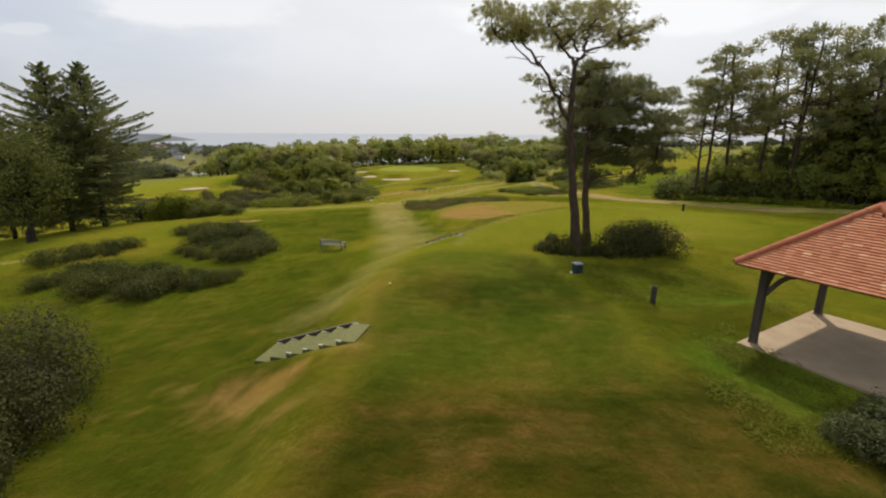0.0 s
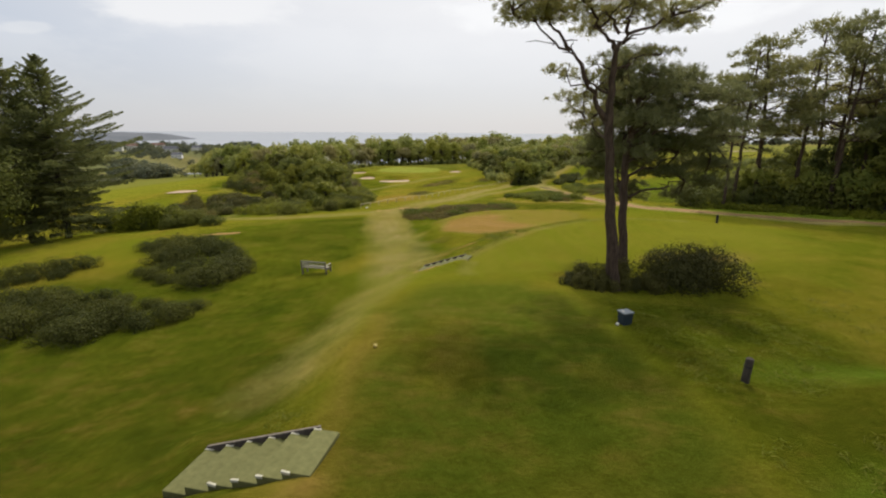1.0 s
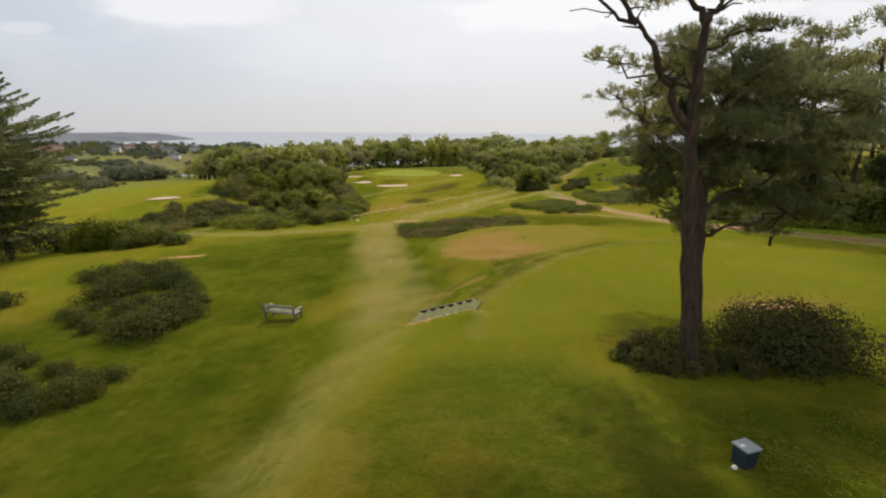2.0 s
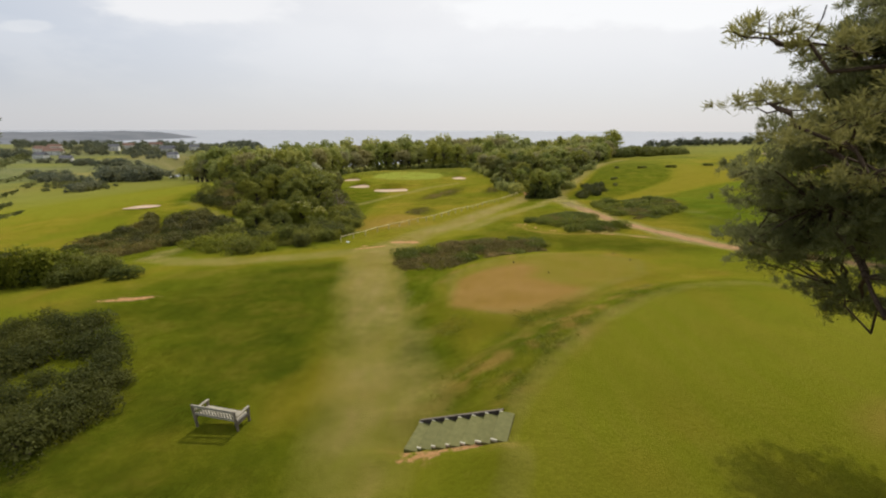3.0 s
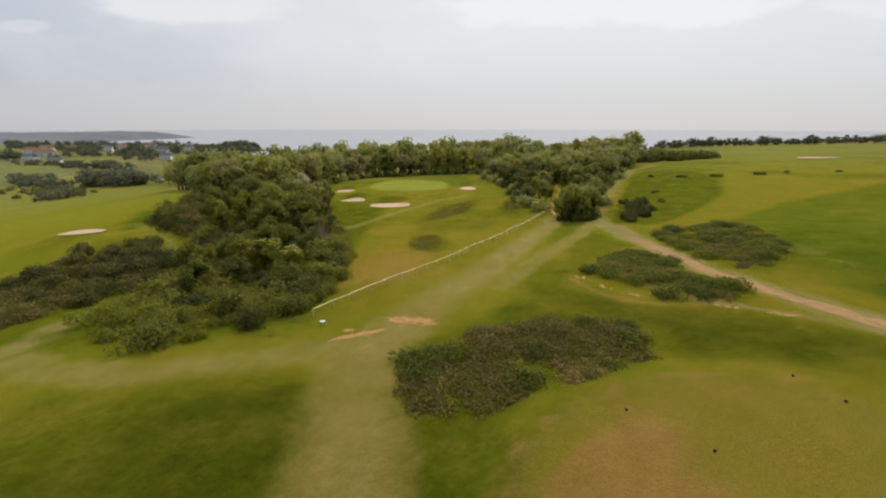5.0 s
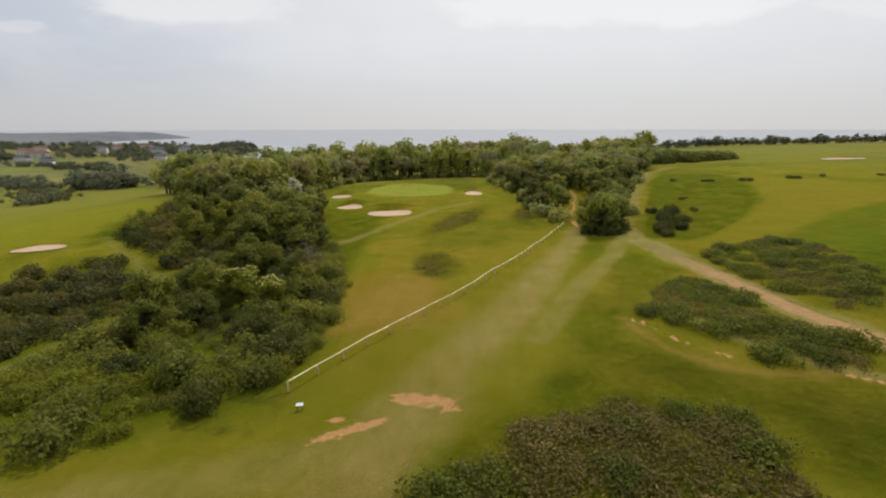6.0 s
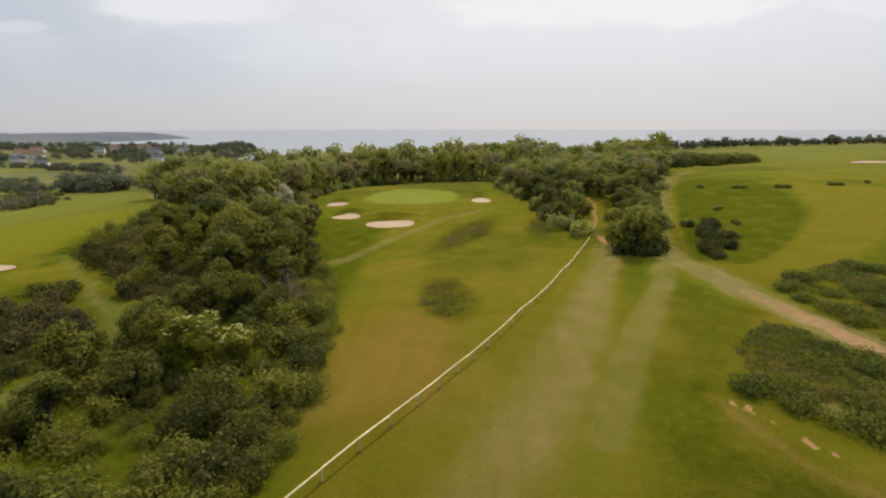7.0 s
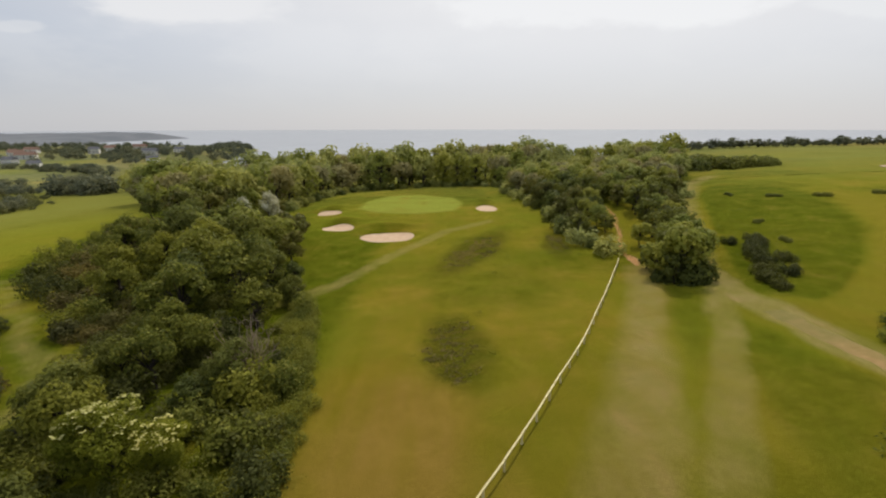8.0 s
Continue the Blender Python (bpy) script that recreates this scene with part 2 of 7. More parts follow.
M_DARKGORSE = leaf_material("dark_shrub_leaf", (0.030, 0.035, 0.011), (0.075, 0.080, 0.026), 0.30)
M_BLADE = leaf_material("grass_blade", (0.119, 0.152, 0.014), (0.203, 0.225, 0.027), 0.55, (0.303, 0.280, 0.075))
M_THICKET = leaf_material("thicket_leaf", (0.080, 0.100, 0.018), (0.232, 0.246, 0.041), 0.44, (0.468, 0.445, 0.088))
M_BRAMBLE = leaf_material("bramble_leaf", (0.079, 0.096, 0.020), (0.195, 0.211, 0.043), 0.40, (0.302, 0.266, 0.076))
# greyed and blued leaf colour, with distance haze painted in
M_FARTREE = leaf_material("hazed_far_leaf", (0.090, 0.107, 0.068), (0.168, 0.181, 0.114), 0.30)
M_HILL = leaf_material("hillside_leaf", (0.105, 0.118, 0.045), (0.165, 0.172, 0.062), 0.40)
M_HAW = leaf_material("hawthorn_blossom", (0.188, 0.213, 0.112), (0.575, 0.575, 0.450), 0.3, (0.925, 0.912, 0.800))
M_CLUMP = leaf_material("dark_gorse_leaf", (0.056, 0.059, 0.019), (0.132, 0.128, 0.041), 0.32)
M_DRYTWIG = leaf_material("dry_heather", (0.120, 0.094, 0.034), (0.300, 0.225, 0.095), 0.3)
M_ELDERBLOOM = leaf_material("elder_blossom", (0.40, 0.41, 0.15), (0.66, 0.65, 0.30), 0.3, (0.78, 0.76, 0.45))
# lifted copy of the dark leaf; the lift stands in for haze
M_WOODDARK = leaf_material("hazed_dark_leaf", (0.094, 0.113, 0.030), (0.190, 0.207, 0.052), 0.45)
M_HEATHER = leaf_material("heather_mix", (0.092, 0.082, 0.024), (0.185, 0.160, 0.050), 0.40, (0.31, 0.24, 0.10))
M_BARK = bark_material("pine_bark", (0.040, 0.028, 0.020), (0.125, 0.085, 0.060))
M_BARK_DARK = bark_material("dark_bark", (0.025, 0.020, 0.016), (0.080, 0.066, 0.052))
M_DEADWOOD = bark_material("dead_wood", (0.20, 0.15, 0.095), (0.36, 0.29, 0.20))
M_BENCH = plain_material("silvered_teak", (0.27, 0.24, 0.18), (0.42, 0.385, 0.30), 3.0, 0.85, 0.3, 0.01)
def track_material():
    k = Mat("gravel_track")
    g = k.noise(2.2, 5, 0.6)
    c = k.ramp(g, [(0.3, (0.255, 0.150, 0.060)), (0.7, (0.385, 0.242, 0.110))])
    c = k.mix(k.span(k.noise(14.0, 4, 0.7), 0.4, 0.7, 0, 0.5), c, (0.190, 0.125, 0.062))
    grassy = k.ramp(k.noise(0.9, 5, 0.6), [(0.3, (0.135, 0.125, 0.030)), (0.7, (0.200, 0.160, 0.052))])
    return k.finish(k.mix(k.attr("fade"), c, grassy), 0.95, k.bump(g, 0.5, 0.03), spec=0.1)


M_TRACK = track_material()
M_SAND = plain_material("bunker_sand", (0.44, 0.30, 0.19), (0.58, 0.43, 0.29), 1.5, 0.95, 0.3, 0.03)
M_RIDGE = plain_material("ridge_tile", (0.34, 0.095, 0.040), (0.46, 0.150, 0.070), 5.0, 0.8, 0.3, 0.01)
M_BEAM = plain_material("dark_timber", (0.046, 0.036, 0.028), (0.110, 0.088, 0.066), 3.0, 0.8, 0.4, 0.01, (5, 5, 0.6))
M_POST = plain_material("grey_timber", (0.130, 0.105, 0.080), (0.270, 0.225, 0.175), 3.0, 0.85, 0.4, 0.01, (5, 5, 0.6))
M_CONCRETE = plain_material("pale_concrete", (0.38, 0.275, 0.17), (0.50, 0.375, 0.245), 1.3, 0.9, 0.2, 0.01)
M_RAIL = plain_material("pale_rail", (0.52, 0.44, 0.20), (0.80, 0.71, 0.40), 3.0, 0.8, 0.3, 0.01, spread=0.4)
M_MAT = plain_material("green_matting", (0.118, 0.118, 0.040), (0.172, 0.168, 0.062), 6.0, 0.95, 0.4, 0.01)
M_NOSING = plain_material("bleached_sleeper", (0.40, 0.38, 0.28), (0.58, 0.54, 0.42), 4.0, 0.85, 0.3, 0.01, (0.6, 4, 4))
M_BLUEBOX = plain_material("blue_plastic", (0.022, 0.034, 0.046), (0.040, 0.056, 0.072), 5.0, 0.5, 0.1, 0.005)
M_LID = plain_material("pale_lid", (0.20, 0.23, 0.24), (0.30, 0.32, 0.32), 5.0, 0.5, 0.1, 0.005)
M_BALL = plain_material("white_paint", (0.70, 0.66, 0.55), (0.80, 0.76, 0.66), 8.0, 0.6, 0.1, 0.005)
M_YELLOWBALL = plain_material("yellow_paint", (0.58, 0.44, 0.12), (0.72, 0.57, 0.20), 8.0, 0.5, 0.1, 0.005)
M_DARKPOST = plain_material("black_marker", (0.020, 0.018, 0.016), (0.045, 0.040, 0.036), 6.0, 0.7, 0.2, 0.005)
M_SIGN = plain_material("white_sign", (0.62, 0.66, 0.66), (0.75, 0.78, 0.76), 4.0, 0.6, 0.1, 0.005)
M_HOUSE = plain_material("render_wall", (0.72, 0.70, 0.64), (0.84, 0.81, 0.75), 0.5, 0.9, 0.1, 0.01)
M_ROOFFAR = plain_material("tiled_roof", (0.20, 0.12, 0.085), (0.30, 0.19, 0.14), 0.5, 0.9, 0.1, 0.01, spread=0.6)
M_SLATE = plain_material("slate_roof", (0.10, 0.10, 0.11), (0.18, 0.18, 0.19), 0.5, 0.8, 0.1, 0.01)
M_PANE = plain_material("dark_pane", (0.03, 0.035, 0.04), (0.05, 0.055, 0.06), 0.5, 0.2, 0.0, 0.01)


def sea_material():
    k = Mat("sea_water")
    g = k.noise(0.02, 4, 0.6, stretch=(0.3, 1.0, 1.0))
    return k.finish(k.ramp(g, [(0.3, (0.29, 0.31, 0.345)), (0.7, (0.345, 0.365, 0.395))]), 0.6, spec=0.1)


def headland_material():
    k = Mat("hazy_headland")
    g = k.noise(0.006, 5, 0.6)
    # grey tones and a faint emission stand in for haze over the cape
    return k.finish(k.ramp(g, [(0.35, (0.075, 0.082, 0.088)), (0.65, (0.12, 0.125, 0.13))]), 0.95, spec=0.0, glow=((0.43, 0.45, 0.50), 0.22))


M_SEA, M_HEADLAND = sea_material(), headland_material()


# ---- shape of the land ----
BASE = (-2.175, 6.288, -4.708)
MOUNDS = [
    (-30, 0, 11, -0.89), (-6, 12, 8, 0.80), (6, 12, 8, 0.60), (20, 12, 10, -0.12),
    (-18, 28, 12, -0.40), (-4, 28, 11, 0.45), (9, 26, 11, 0.90), (26, 32, 13, 0.20),
    (-38, 45, 16, 1.62), (-20, 50, 15, 1.21), (-4, 48, 14, -0.63), (9, 46, 14, 0.88),
    (-12, 66, 17, 1.32), (5, 66, 17, -0.20), (22, 70, 18, 0.74), (-32, 74, 20, -1.17),
]
FAR_MOUNDS = [
    (-14, 90, 21, 0.88), (4, 92, 22, 0.36), (22, 96, 23, -0.18), (45, 95, 24, -0.57),
    (-22, 118, 26, -1.09), (-4, 120, 26, -1.21), (16, 122, 27, 0.48), (-22, 145, 31, 0.55),
    (-2, 148, 31, 0.04), (-55, 120, 28, 3.78), (60, 140, 32, 1.25), (-60, 190, 50, 3.19),
    (20, 190, 45, 0.74), (100, 220, 80, 3.19), (-190, 330, 110, 1.10), (-320, 330, 110, -4.30),
]
# raised tees, the shelter's floor and the green: centre, half sizes, turn, height, bank width
LEVELS = [
    (2.0, 14.5, 4.6, 11.0, 0, -0.50, 3.6),
    (12.2, 12.2, 3.6, 3.2, 31, -0.45, 2.5),
    (-10.5, 153.0, 13.0, 12.0, 0, -6.0, 12.0),
]


def smooth(a, b, v):
    k = np.clip((v - a) / (b - a), 0, 1)
    return k * k * (3 - 2 * k)


def level_mask(x, y, cx, cy, hx, hy, turn, bank):
    c, s = math.cos(radians(turn)), math.sin(radians(turn))
    u, v = np.abs((x - cx) * c + (y - cy) * s), np.abs((y - cy) * c - (x - cx) * s)
    r = 0.75 * min(hx, hy)
    du, dv = np.maximum(u - hx + r, 0), np.maximum(v - hy + r, 0)
    return 1 - smooth(0, bank, np.hypot(du, dv) - r)


def ground(x, y):
    x, y = np.asarray(x, float), np.asarray(y, float)
    z = BASE[0] + BASE[1] * 2.5 * np.tanh(x / 250) + BASE[2] * 4 * np.tanh(y / 400)
    for a, b, s, h in MOUNDS + FAR_MOUNDS:
        z = z + h * np.exp(-((x - a) ** 2 + (y - b) ** 2) / (2 * s * s))
    for cx, cy, hx, hy, turn, top, bank in LEVELS:
        m = level_mask(x, y, cx, cy, hx, hy, turn, bank)
        z = z * (1 - m) + top * m
    for pts, top, bank in ((TEE_TWO, -1.18, 4.2), (TEE_THREE, -2.05, 3.0)):
        if np.any(np.hypot(x - 8, y - 42) < 40):
            m = 1 - smooth(0.0, bank, np.where(inside(x, y, pts), 0.0, to_line(x, y, pts + pts[:1])))
            z = z * (1 - m) + top * m
    coast = 330 + 950 * smooth(-260, -530, x) + 120 * smooth(60, 250, x)
    m = smooth(coast, coast + 160, y)
    m = np.maximum(m, smooth(1500, 2500, np.hypot(x, y)))
    return z * (1 - m) - 60 * m


# ---- mesh helpers ----
def thing(name, x, y, z, label, category, group="", turn=0.0, kind=""):
    """An Empty at a thing's base."""
    ob = new(name)
    ob.matrix_basis = pose(x, y, z, 0, 0, turn)
    return tagged(ob, label, category, group, kind)


def part(name, bm, material, parent, label=""):
    """Links a bmesh as one mesh object under a thing or a part."""
    me = bpy.data.meshes.new(name)
    bm.normal_update()
    bm.to_mesh(me)
    bm.free()
    me.materials.append(material)
    ob = new(name, me)
    ob.parent = parent
    return tagged(ob, label)


def mesh_of(name, verts, faces, material, smooth_shade=False):
    me = bpy.data.meshes.new(name)
    verts, faces = np.asarray(verts, np.float32), np.asarray(faces, np.int32)
    n, k = len(faces), faces.shape[1]
    me.vertices.add(len(verts))
    me.vertices.foreach_set("co", verts.ravel())
    me.loops.add(n * k)
    me.loops.foreach_set("vertex_index", faces.ravel())
    me.polygons.add(n)
    me.polygons.foreach_set("loop_start", np.arange(0, n * k, k, dtype=np.int32))
    me.polygons.foreach_set("loop_total", np.full(n, k, np.int32))
    if smooth_shade:
        me.polygons.foreach_set("use_smooth", np.ones(n, bool))
    me.update(calc_edges=True)
    me.materials.append(material)
    return me


def box(bm, sx, sy, sz, m=None, bevel=0.0):
    """A box of that size whose middle is the origin of m."""
    made = bmesh.ops.create_cube(bm, size=1.0, matrix=(m or Matrix()) @ Matrix.Diagonal((sx, sy, sz, 1)))
    if bevel:
        edges = {e for v in made["verts"] for e in v.link_edges}
        bmesh.ops.bevel(bm, geom=list(edges), offset=bevel, segments=2, affect="EDGES", profile=0.6)
    return bm


def tube(points, radii, sides=7):
    """Vertices and quads of a tube along points."""
    p, r = np.asarray(points, float), np.asarray(radii, float)
    d = np.gradient(p, axis=0)
    d /= np.linalg.norm(d, axis=1)[:, None] + 1e-9
    ref = np.where(np.abs(d[:, 2:3]) > 0.9, [[1.0, 0, 0]], [[0, 0, 1.0]])
    u = np.cross(d, ref)
    u /= np.linalg.norm(u, axis=1)[:, None] + 1e-9
    w = np.cross(d, u)
    a = np.linspace(0, 2 * np.pi, sides, endpoint=False)
    v = (p[:, None] + r[:, None, None] * (np.cos(a)[None, :, None] * u[:, None] + np.sin(a)[None, :, None] * w[:, None])).reshape(-1, 3)
    i, j = np.meshgrid(np.arange(len(p) - 1), np.arange(sides), indexing="ij")
    k = (j + 1) % sides
    f = np.stack([i * sides + j, i * sides + k, (i + 1) * sides + k, (i + 1) * sides + j], -1).reshape(-1, 4)
    return v, f


def joined(pieces):
    vs, fs, at = [], [], 0
    for v, f in pieces:
        vs.append(v)
        fs.append(f + at)
        at += len(v)
    return np.concatenate(vs), np.concatenate(fs)


def bent(a, b, rng, sway=0.08, n=6):
    """A crooked line from a to b."""
    a, b = np.asarray(a, float), np.asarray(b, float)
    k = np.linspace(0, 1, n)[:, None]
    off = rng.normal(0, sway * np.linalg.norm(b - a), (n, 3)) * np.sin(np.pi * k) * 0.6
    return a + (b - a) * k + off


def leaves(centres, rng, length, width, lift=0.0, out=None, face=None):
    """A small leaf at every centre, turned at random; out: the way that each one leans; face: the way that its blade looks."""
    n = len(centres)
    d = rng.normal(size=(n, 3))
    d[:, 2] += lift
    if out is not None:
        d += out
    d /= np.linalg.norm(d, axis=1)[:, None] + 1e-9
    if face is not None:
        look_way = np.asarray(face) * 1.1 + rng.normal(0, 0.55, (n, 3)) + [0, 0, 0.35]
        d = np.cross(look_way, d)
        d /= np.linalg.norm(d, axis=1)[:, None] + 1e-9
        s = np.cross(look_way, d)
    else:
        s = np.cross(d, rng.normal(size=(n, 3)))
    s /= np.linalg.norm(s, axis=1)[:, None] + 1e-9
    ln = (length * rng.uniform(0.6, 1.35, n))[:, None]
    wd = (width * rng.uniform(0.6, 1.35, n))[:, None]
    c = np.asarray(centres)
    v = np.stack([c - d * ln * 0.5, c + s * wd * 0.5 + d * ln * 0.08, c + d * ln * 0.5, c - s * wd * 0.5 + d * ln * 0.08], 1).reshape(-1, 3)
    return v, np.arange(4 * n).reshape(-1, 4)


def shell(rng, n, centre, radii, hollow=0.55, flat_base=0.0):
    """Points in the outer part of an ellipsoid, and the way out from its middle."""
    d = rng.normal(size=(n, 3))
    d /= np.linalg.norm(d, axis=1)[:, None]
    if flat_base:
        low = d[:, 2] < 0
        d[low, 2] *= flat_base
    r = rng.uniform(hollow, 1.0, n)[:, None] ** 0.7
    return np.asarray(centre) + d * r * np.asarray(radii), d


def value_noise(x, y, scale, seed=0):
    """Smooth noise of about -1 to 1 on a plane."""
    x, y = np.asarray(x, float) / scale, np.asarray(y, float) / scale
    xi, yi = np.floor(x), np.floor(y)
    fx, fy = x - xi, y - yi
    fx, fy = fx * fx * (3 - 2 * fx), fy * fy * (3 - 2 * fy)

    def h(i, j):
        v = np.sin(i * 127.1 + j * 311.7 + seed * 74.7) * 43758.5453
        return (v - np.floor(v)) * 2 - 1

    a = h(xi, yi) * (1 - fx) + h(xi + 1, yi) * fx
    b = h(xi, yi + 1) * (1 - fx) + h(xi + 1, yi + 1) * fx
    return a * (1 - fy) + b * fy


def to_line(x, y, pts):
    """Distance from every place to a line of points."""
    best = np.full(np.shape(x), 1e9)
    for (ax, ay), (bx, by) in zip(pts, pts[1:]):
        dx, dy = bx - ax, by - ay
        t = np.clip(((x - ax) * dx + (y - ay) * dy) / (dx * dx + dy * dy), 0, 1)
        best = np.minimum(best, np.hypot(x - ax - t * dx, y - ay - t * dy))
    return best


def inside(x, y, pts):
    """Whether places lie in a polygon."""
    x, y = np.asarray(x, float), np.asarray(y, float)
    odd = np.zeros(np.shape(x), bool)
    for (ax, ay), (bx, by) in zip(pts, pts[1:] + pts[:1]):
        odd ^= ((ay > y) != (by > y)) & (x < (bx - ax) * (y - ay) / (by - ay + 1e-12) + ax)
    return odd


def blob(x, y, pts, soft):
    """1 inside a polygon, falling to 0 over soft metres about its edge."""
    d = to_line(x, y, pts + pts[:1])
    d = np.where(inside(x, y, pts), d, -d)
    return smooth(-soft, soft, d)


def oval(x, y, cx, cy, rx, ry, turn=0.0, soft=0.15):
    c, s = math.cos(radians(turn)), math.sin(radians(turn))
    d = np.hypot(((x - cx) * c + (y - cy) * s) / rx, ((y - cy) * c - (x - cx) * s) / ry)
    return 1 - smooth(1 - soft, 1 + soft, d)


def scatter(pts, gap, rng, tries=4000):
    """Places in a polygon that keep a gap from one another."""
    xs, ys = [p[0] for p in pts], [p[1] for p in pts]
    got = []
    for x, y in zip(rng.uniform(min(xs), max(xs), tries), rng.uniform(min(ys), max(ys), tries)):
        if all((x - a) ** 2 + (y - b) ** 2 > gap * gap for a, b in got) and inside(x, y, pts):
            got.append((x, y))
    return got


# ---- the land ----
TRACK = [(19.8, 103.0), (18.4, 92.0), (18.5, 82.0), (18.3, 71.0), (19.5, 64.5), (21.0, 60.3), (22.0, 57.0), (25.0, 52.8), (29.0, 48.6), (33.5, 44.8), (40.0, 40.5), (52.0, 35.0)]
MAIN_PATH = [(-3.0, 33.0), (-3.6, 38.0), (-4.6, 43.0), (-5.6, 48.0), (-6.4, 53.0), (-6.5, 57.0), (-5.2, 61.0), (-2.0, 67.0), (1.6, 74.0), (5.7, 83.0), (11.3, 95.0), (15.0, 105.0)]
SIDE_PATH = [(14.5, 92.5), (17.6, 98.6), (24.2, 113.0), (34.0, 133.6), (45.2, 153.5), (55.0, 163.5)]
LEFT_PATH = [(-6.0, 59.0), (-12.0, 57.2), (-18.0, 56.0), (-23.0, 56.6), (-27.0, 60.0), (-29.0, 66.0), (-29.6, 72.0), (-28.4, 79.0), (-28.9, 84.5), (-33.0, 89.8), (-40.8, 97.2), (-48.6, 104.8)]
WOOD_PATH = [(15.2, 106.0), (15.3, 111.0), (17.8, 118.0), (21.0, 129.5), (22.5, 137.0)]
# timber steps: top, its height, number, tread, rise, width, heading
STEPS = [(-2.72, 13.68, -0.50, 6, 0.585, 0.205, 1.38, 168.0), (1.28, 31.28, -1.20, 7, 0.435, 0.160, 1.38, 162.5)]
BUNKERS = [(-12.9, 126.4, 4.1, 3.3, 4), (-21.2, 132.0, 2.6, 2.3, 8), (-25.0, 142.4, 2.3, 2.2, 0), (3.5, 146.0, 2.0, 3.9, 0), (-54.6, 100.8, 3.3, 1.5, 8), (-114.0, 232.0, 5.0, 3.0, 0), (103.0, 168.0, 6.0, 3.6, 0)]
TEE_ONE = [(-2.5, 8.0), (-2.5, 13.0), (-2.4, 18.0), (-2.5, 23.0), (-0.5, 26.0), (3.5, 26.0), (5.5, 22.0), (6.0, 15.0), (6.0, 9.0), (3.0, 5.5), (-0.5, 5.5)]
TEE_TWO = [(1.0, 27.5), (1.1, 31.0), (2.0, 33.2), (3.6, 35.8), (6.2, 38.8), (9.4, 41.6), (12.6, 43.3), (16.0, 44.0), (20.0, 43.4), (24.0, 40.0), (24.0, 35.0), (20.0, 31.0), (13.0, 29.4), (7.0, 28.2)]
TEE_THREE = [(-0.2, 44.0), (-0.1, 47.0), (1.0, 49.6), (3.4, 52.0), (7.2, 53.6), (11.0, 53.2), (13.0, 51.4), (12.6, 48.6), (9.5, 46.4), (6.6, 44.2), (3.6, 42.0), (1.4, 41.8)]
HEATH_A = [(-4.8, 53.5), (-4.8, 57.5), (-2.1, 60.4), (1.8, 62.0), (6.4, 61.6), (8.6, 58.5), (8.2, 56.0), (4.0, 53.2), (-0.3, 51.6), (-3.7, 51.8)]
HEATH_B = [(9.4, 71.0), (10.3, 74.0), (11.8, 76.4), (15.3, 79.6), (17.2, 77.3), (16.7, 70.1), (17.6, 66.6), (18.2, 64.4), (15.3, 62.2), (13.5, 63.3), (11.7, 66.4), (10.3, 68.4)]
HEATH_C = [(20.4, 82.8), (24.0, 88.9), (30.5, 92.8), (34.0, 88.7), (32.5, 82.5), (29.0, 77.2), (22.4, 68.9), (20.2, 71.4)]
HEATH_D = [(22.6, 103.5), (27.0, 111.0), (30.5, 113.5), (32.0, 110.0), (27.3, 101.0), (23.0, 95.5), (21.6, 97.0)]
FAIRWAY = [(23.4, 91.6), (26.4, 94.2), (34.4, 101.2), (45.4, 113.2), (53.4, 128.0), (57.0, 137.0), (64.0, 129.0), (66.5, 118.0), (60.0, 109.2), (49.5, 105.0), (39.5, 98.6), (33.0, 92.8), (26.0, 90.0)]
GREENER = [(33.3, 91.6), (39.5, 97.4), (49.0, 103.6), (59.8, 107.8), (76.0, 115.5), (64.7, 97.6), (45.0, 75.0), (31.2, 60.6), (25.5, 60.0), (25.0, 66.0), (30.0, 77.0), (33.6, 84.0)]
ROUGH_E = [(20.2, 95.2), (21.0, 98.8), (26.9, 112.2), (41.0, 142.4), (47.1, 149.0), (54.5, 144.0), (53.0, 128.0), (45.0, 113.6), (34.0, 101.6), (26.0, 94.6), (22.6, 92.6)]
WEDGE = [(14.9, 100.6), (17.6, 98.2), (14.0, 91.6), (11.2, 87.0), (6.5, 79.6), (9.1, 87.2), (12.4, 95.0)]
DEEP = [[(-50.0, 100.0), (-44.0, 108.0), (-42.0, 122.0), (-50.0, 146.0), (-84.0, 205.0), (-92.0, 205.0), (-62.0, 147.0), (-55.0, 127.0), (-54.0, 113.0)], [(-20.0, 44.5), (-16.4, 49.6), (-13.0, 54.4), (-8.8, 54.6), (-7.6, 51.0), (-7.0, 44.0), (-6.4, 37.3), (-7.5, 36.1), (-10.7, 36.4), (-13.5, 38.6), (-13.6, 41.3)], [(-4.7, 52.2), (-0.3, 50.6), (0.8, 49.9), (-0.7, 47.8), (-1.2, 45.7), (-1.1, 43.0), (-3.2, 43.0), (-3.9, 47.0)], [(15.4, 90.0), (16.2, 85.7), (16.4, 80.3), (13.0, 77.0), (9.9, 73.9), (7.6, 72.0), (9.0, 77.5), (11.2, 83.2)]]
WORN_PATHS = [(0.5, 0.5, 1.5, [(19.4, 100.6), (15.4, 92.0), (12.7, 87.0), (8.7, 80.4), (5.0, 74.0), (2.0, 68.5)]), (0.5, 0.3, 1.6, [(-19.4, 98.0), (-16.0, 102.8), (-10.7, 115.9), (-4.3, 128.1), (2.0, 133.0)])]


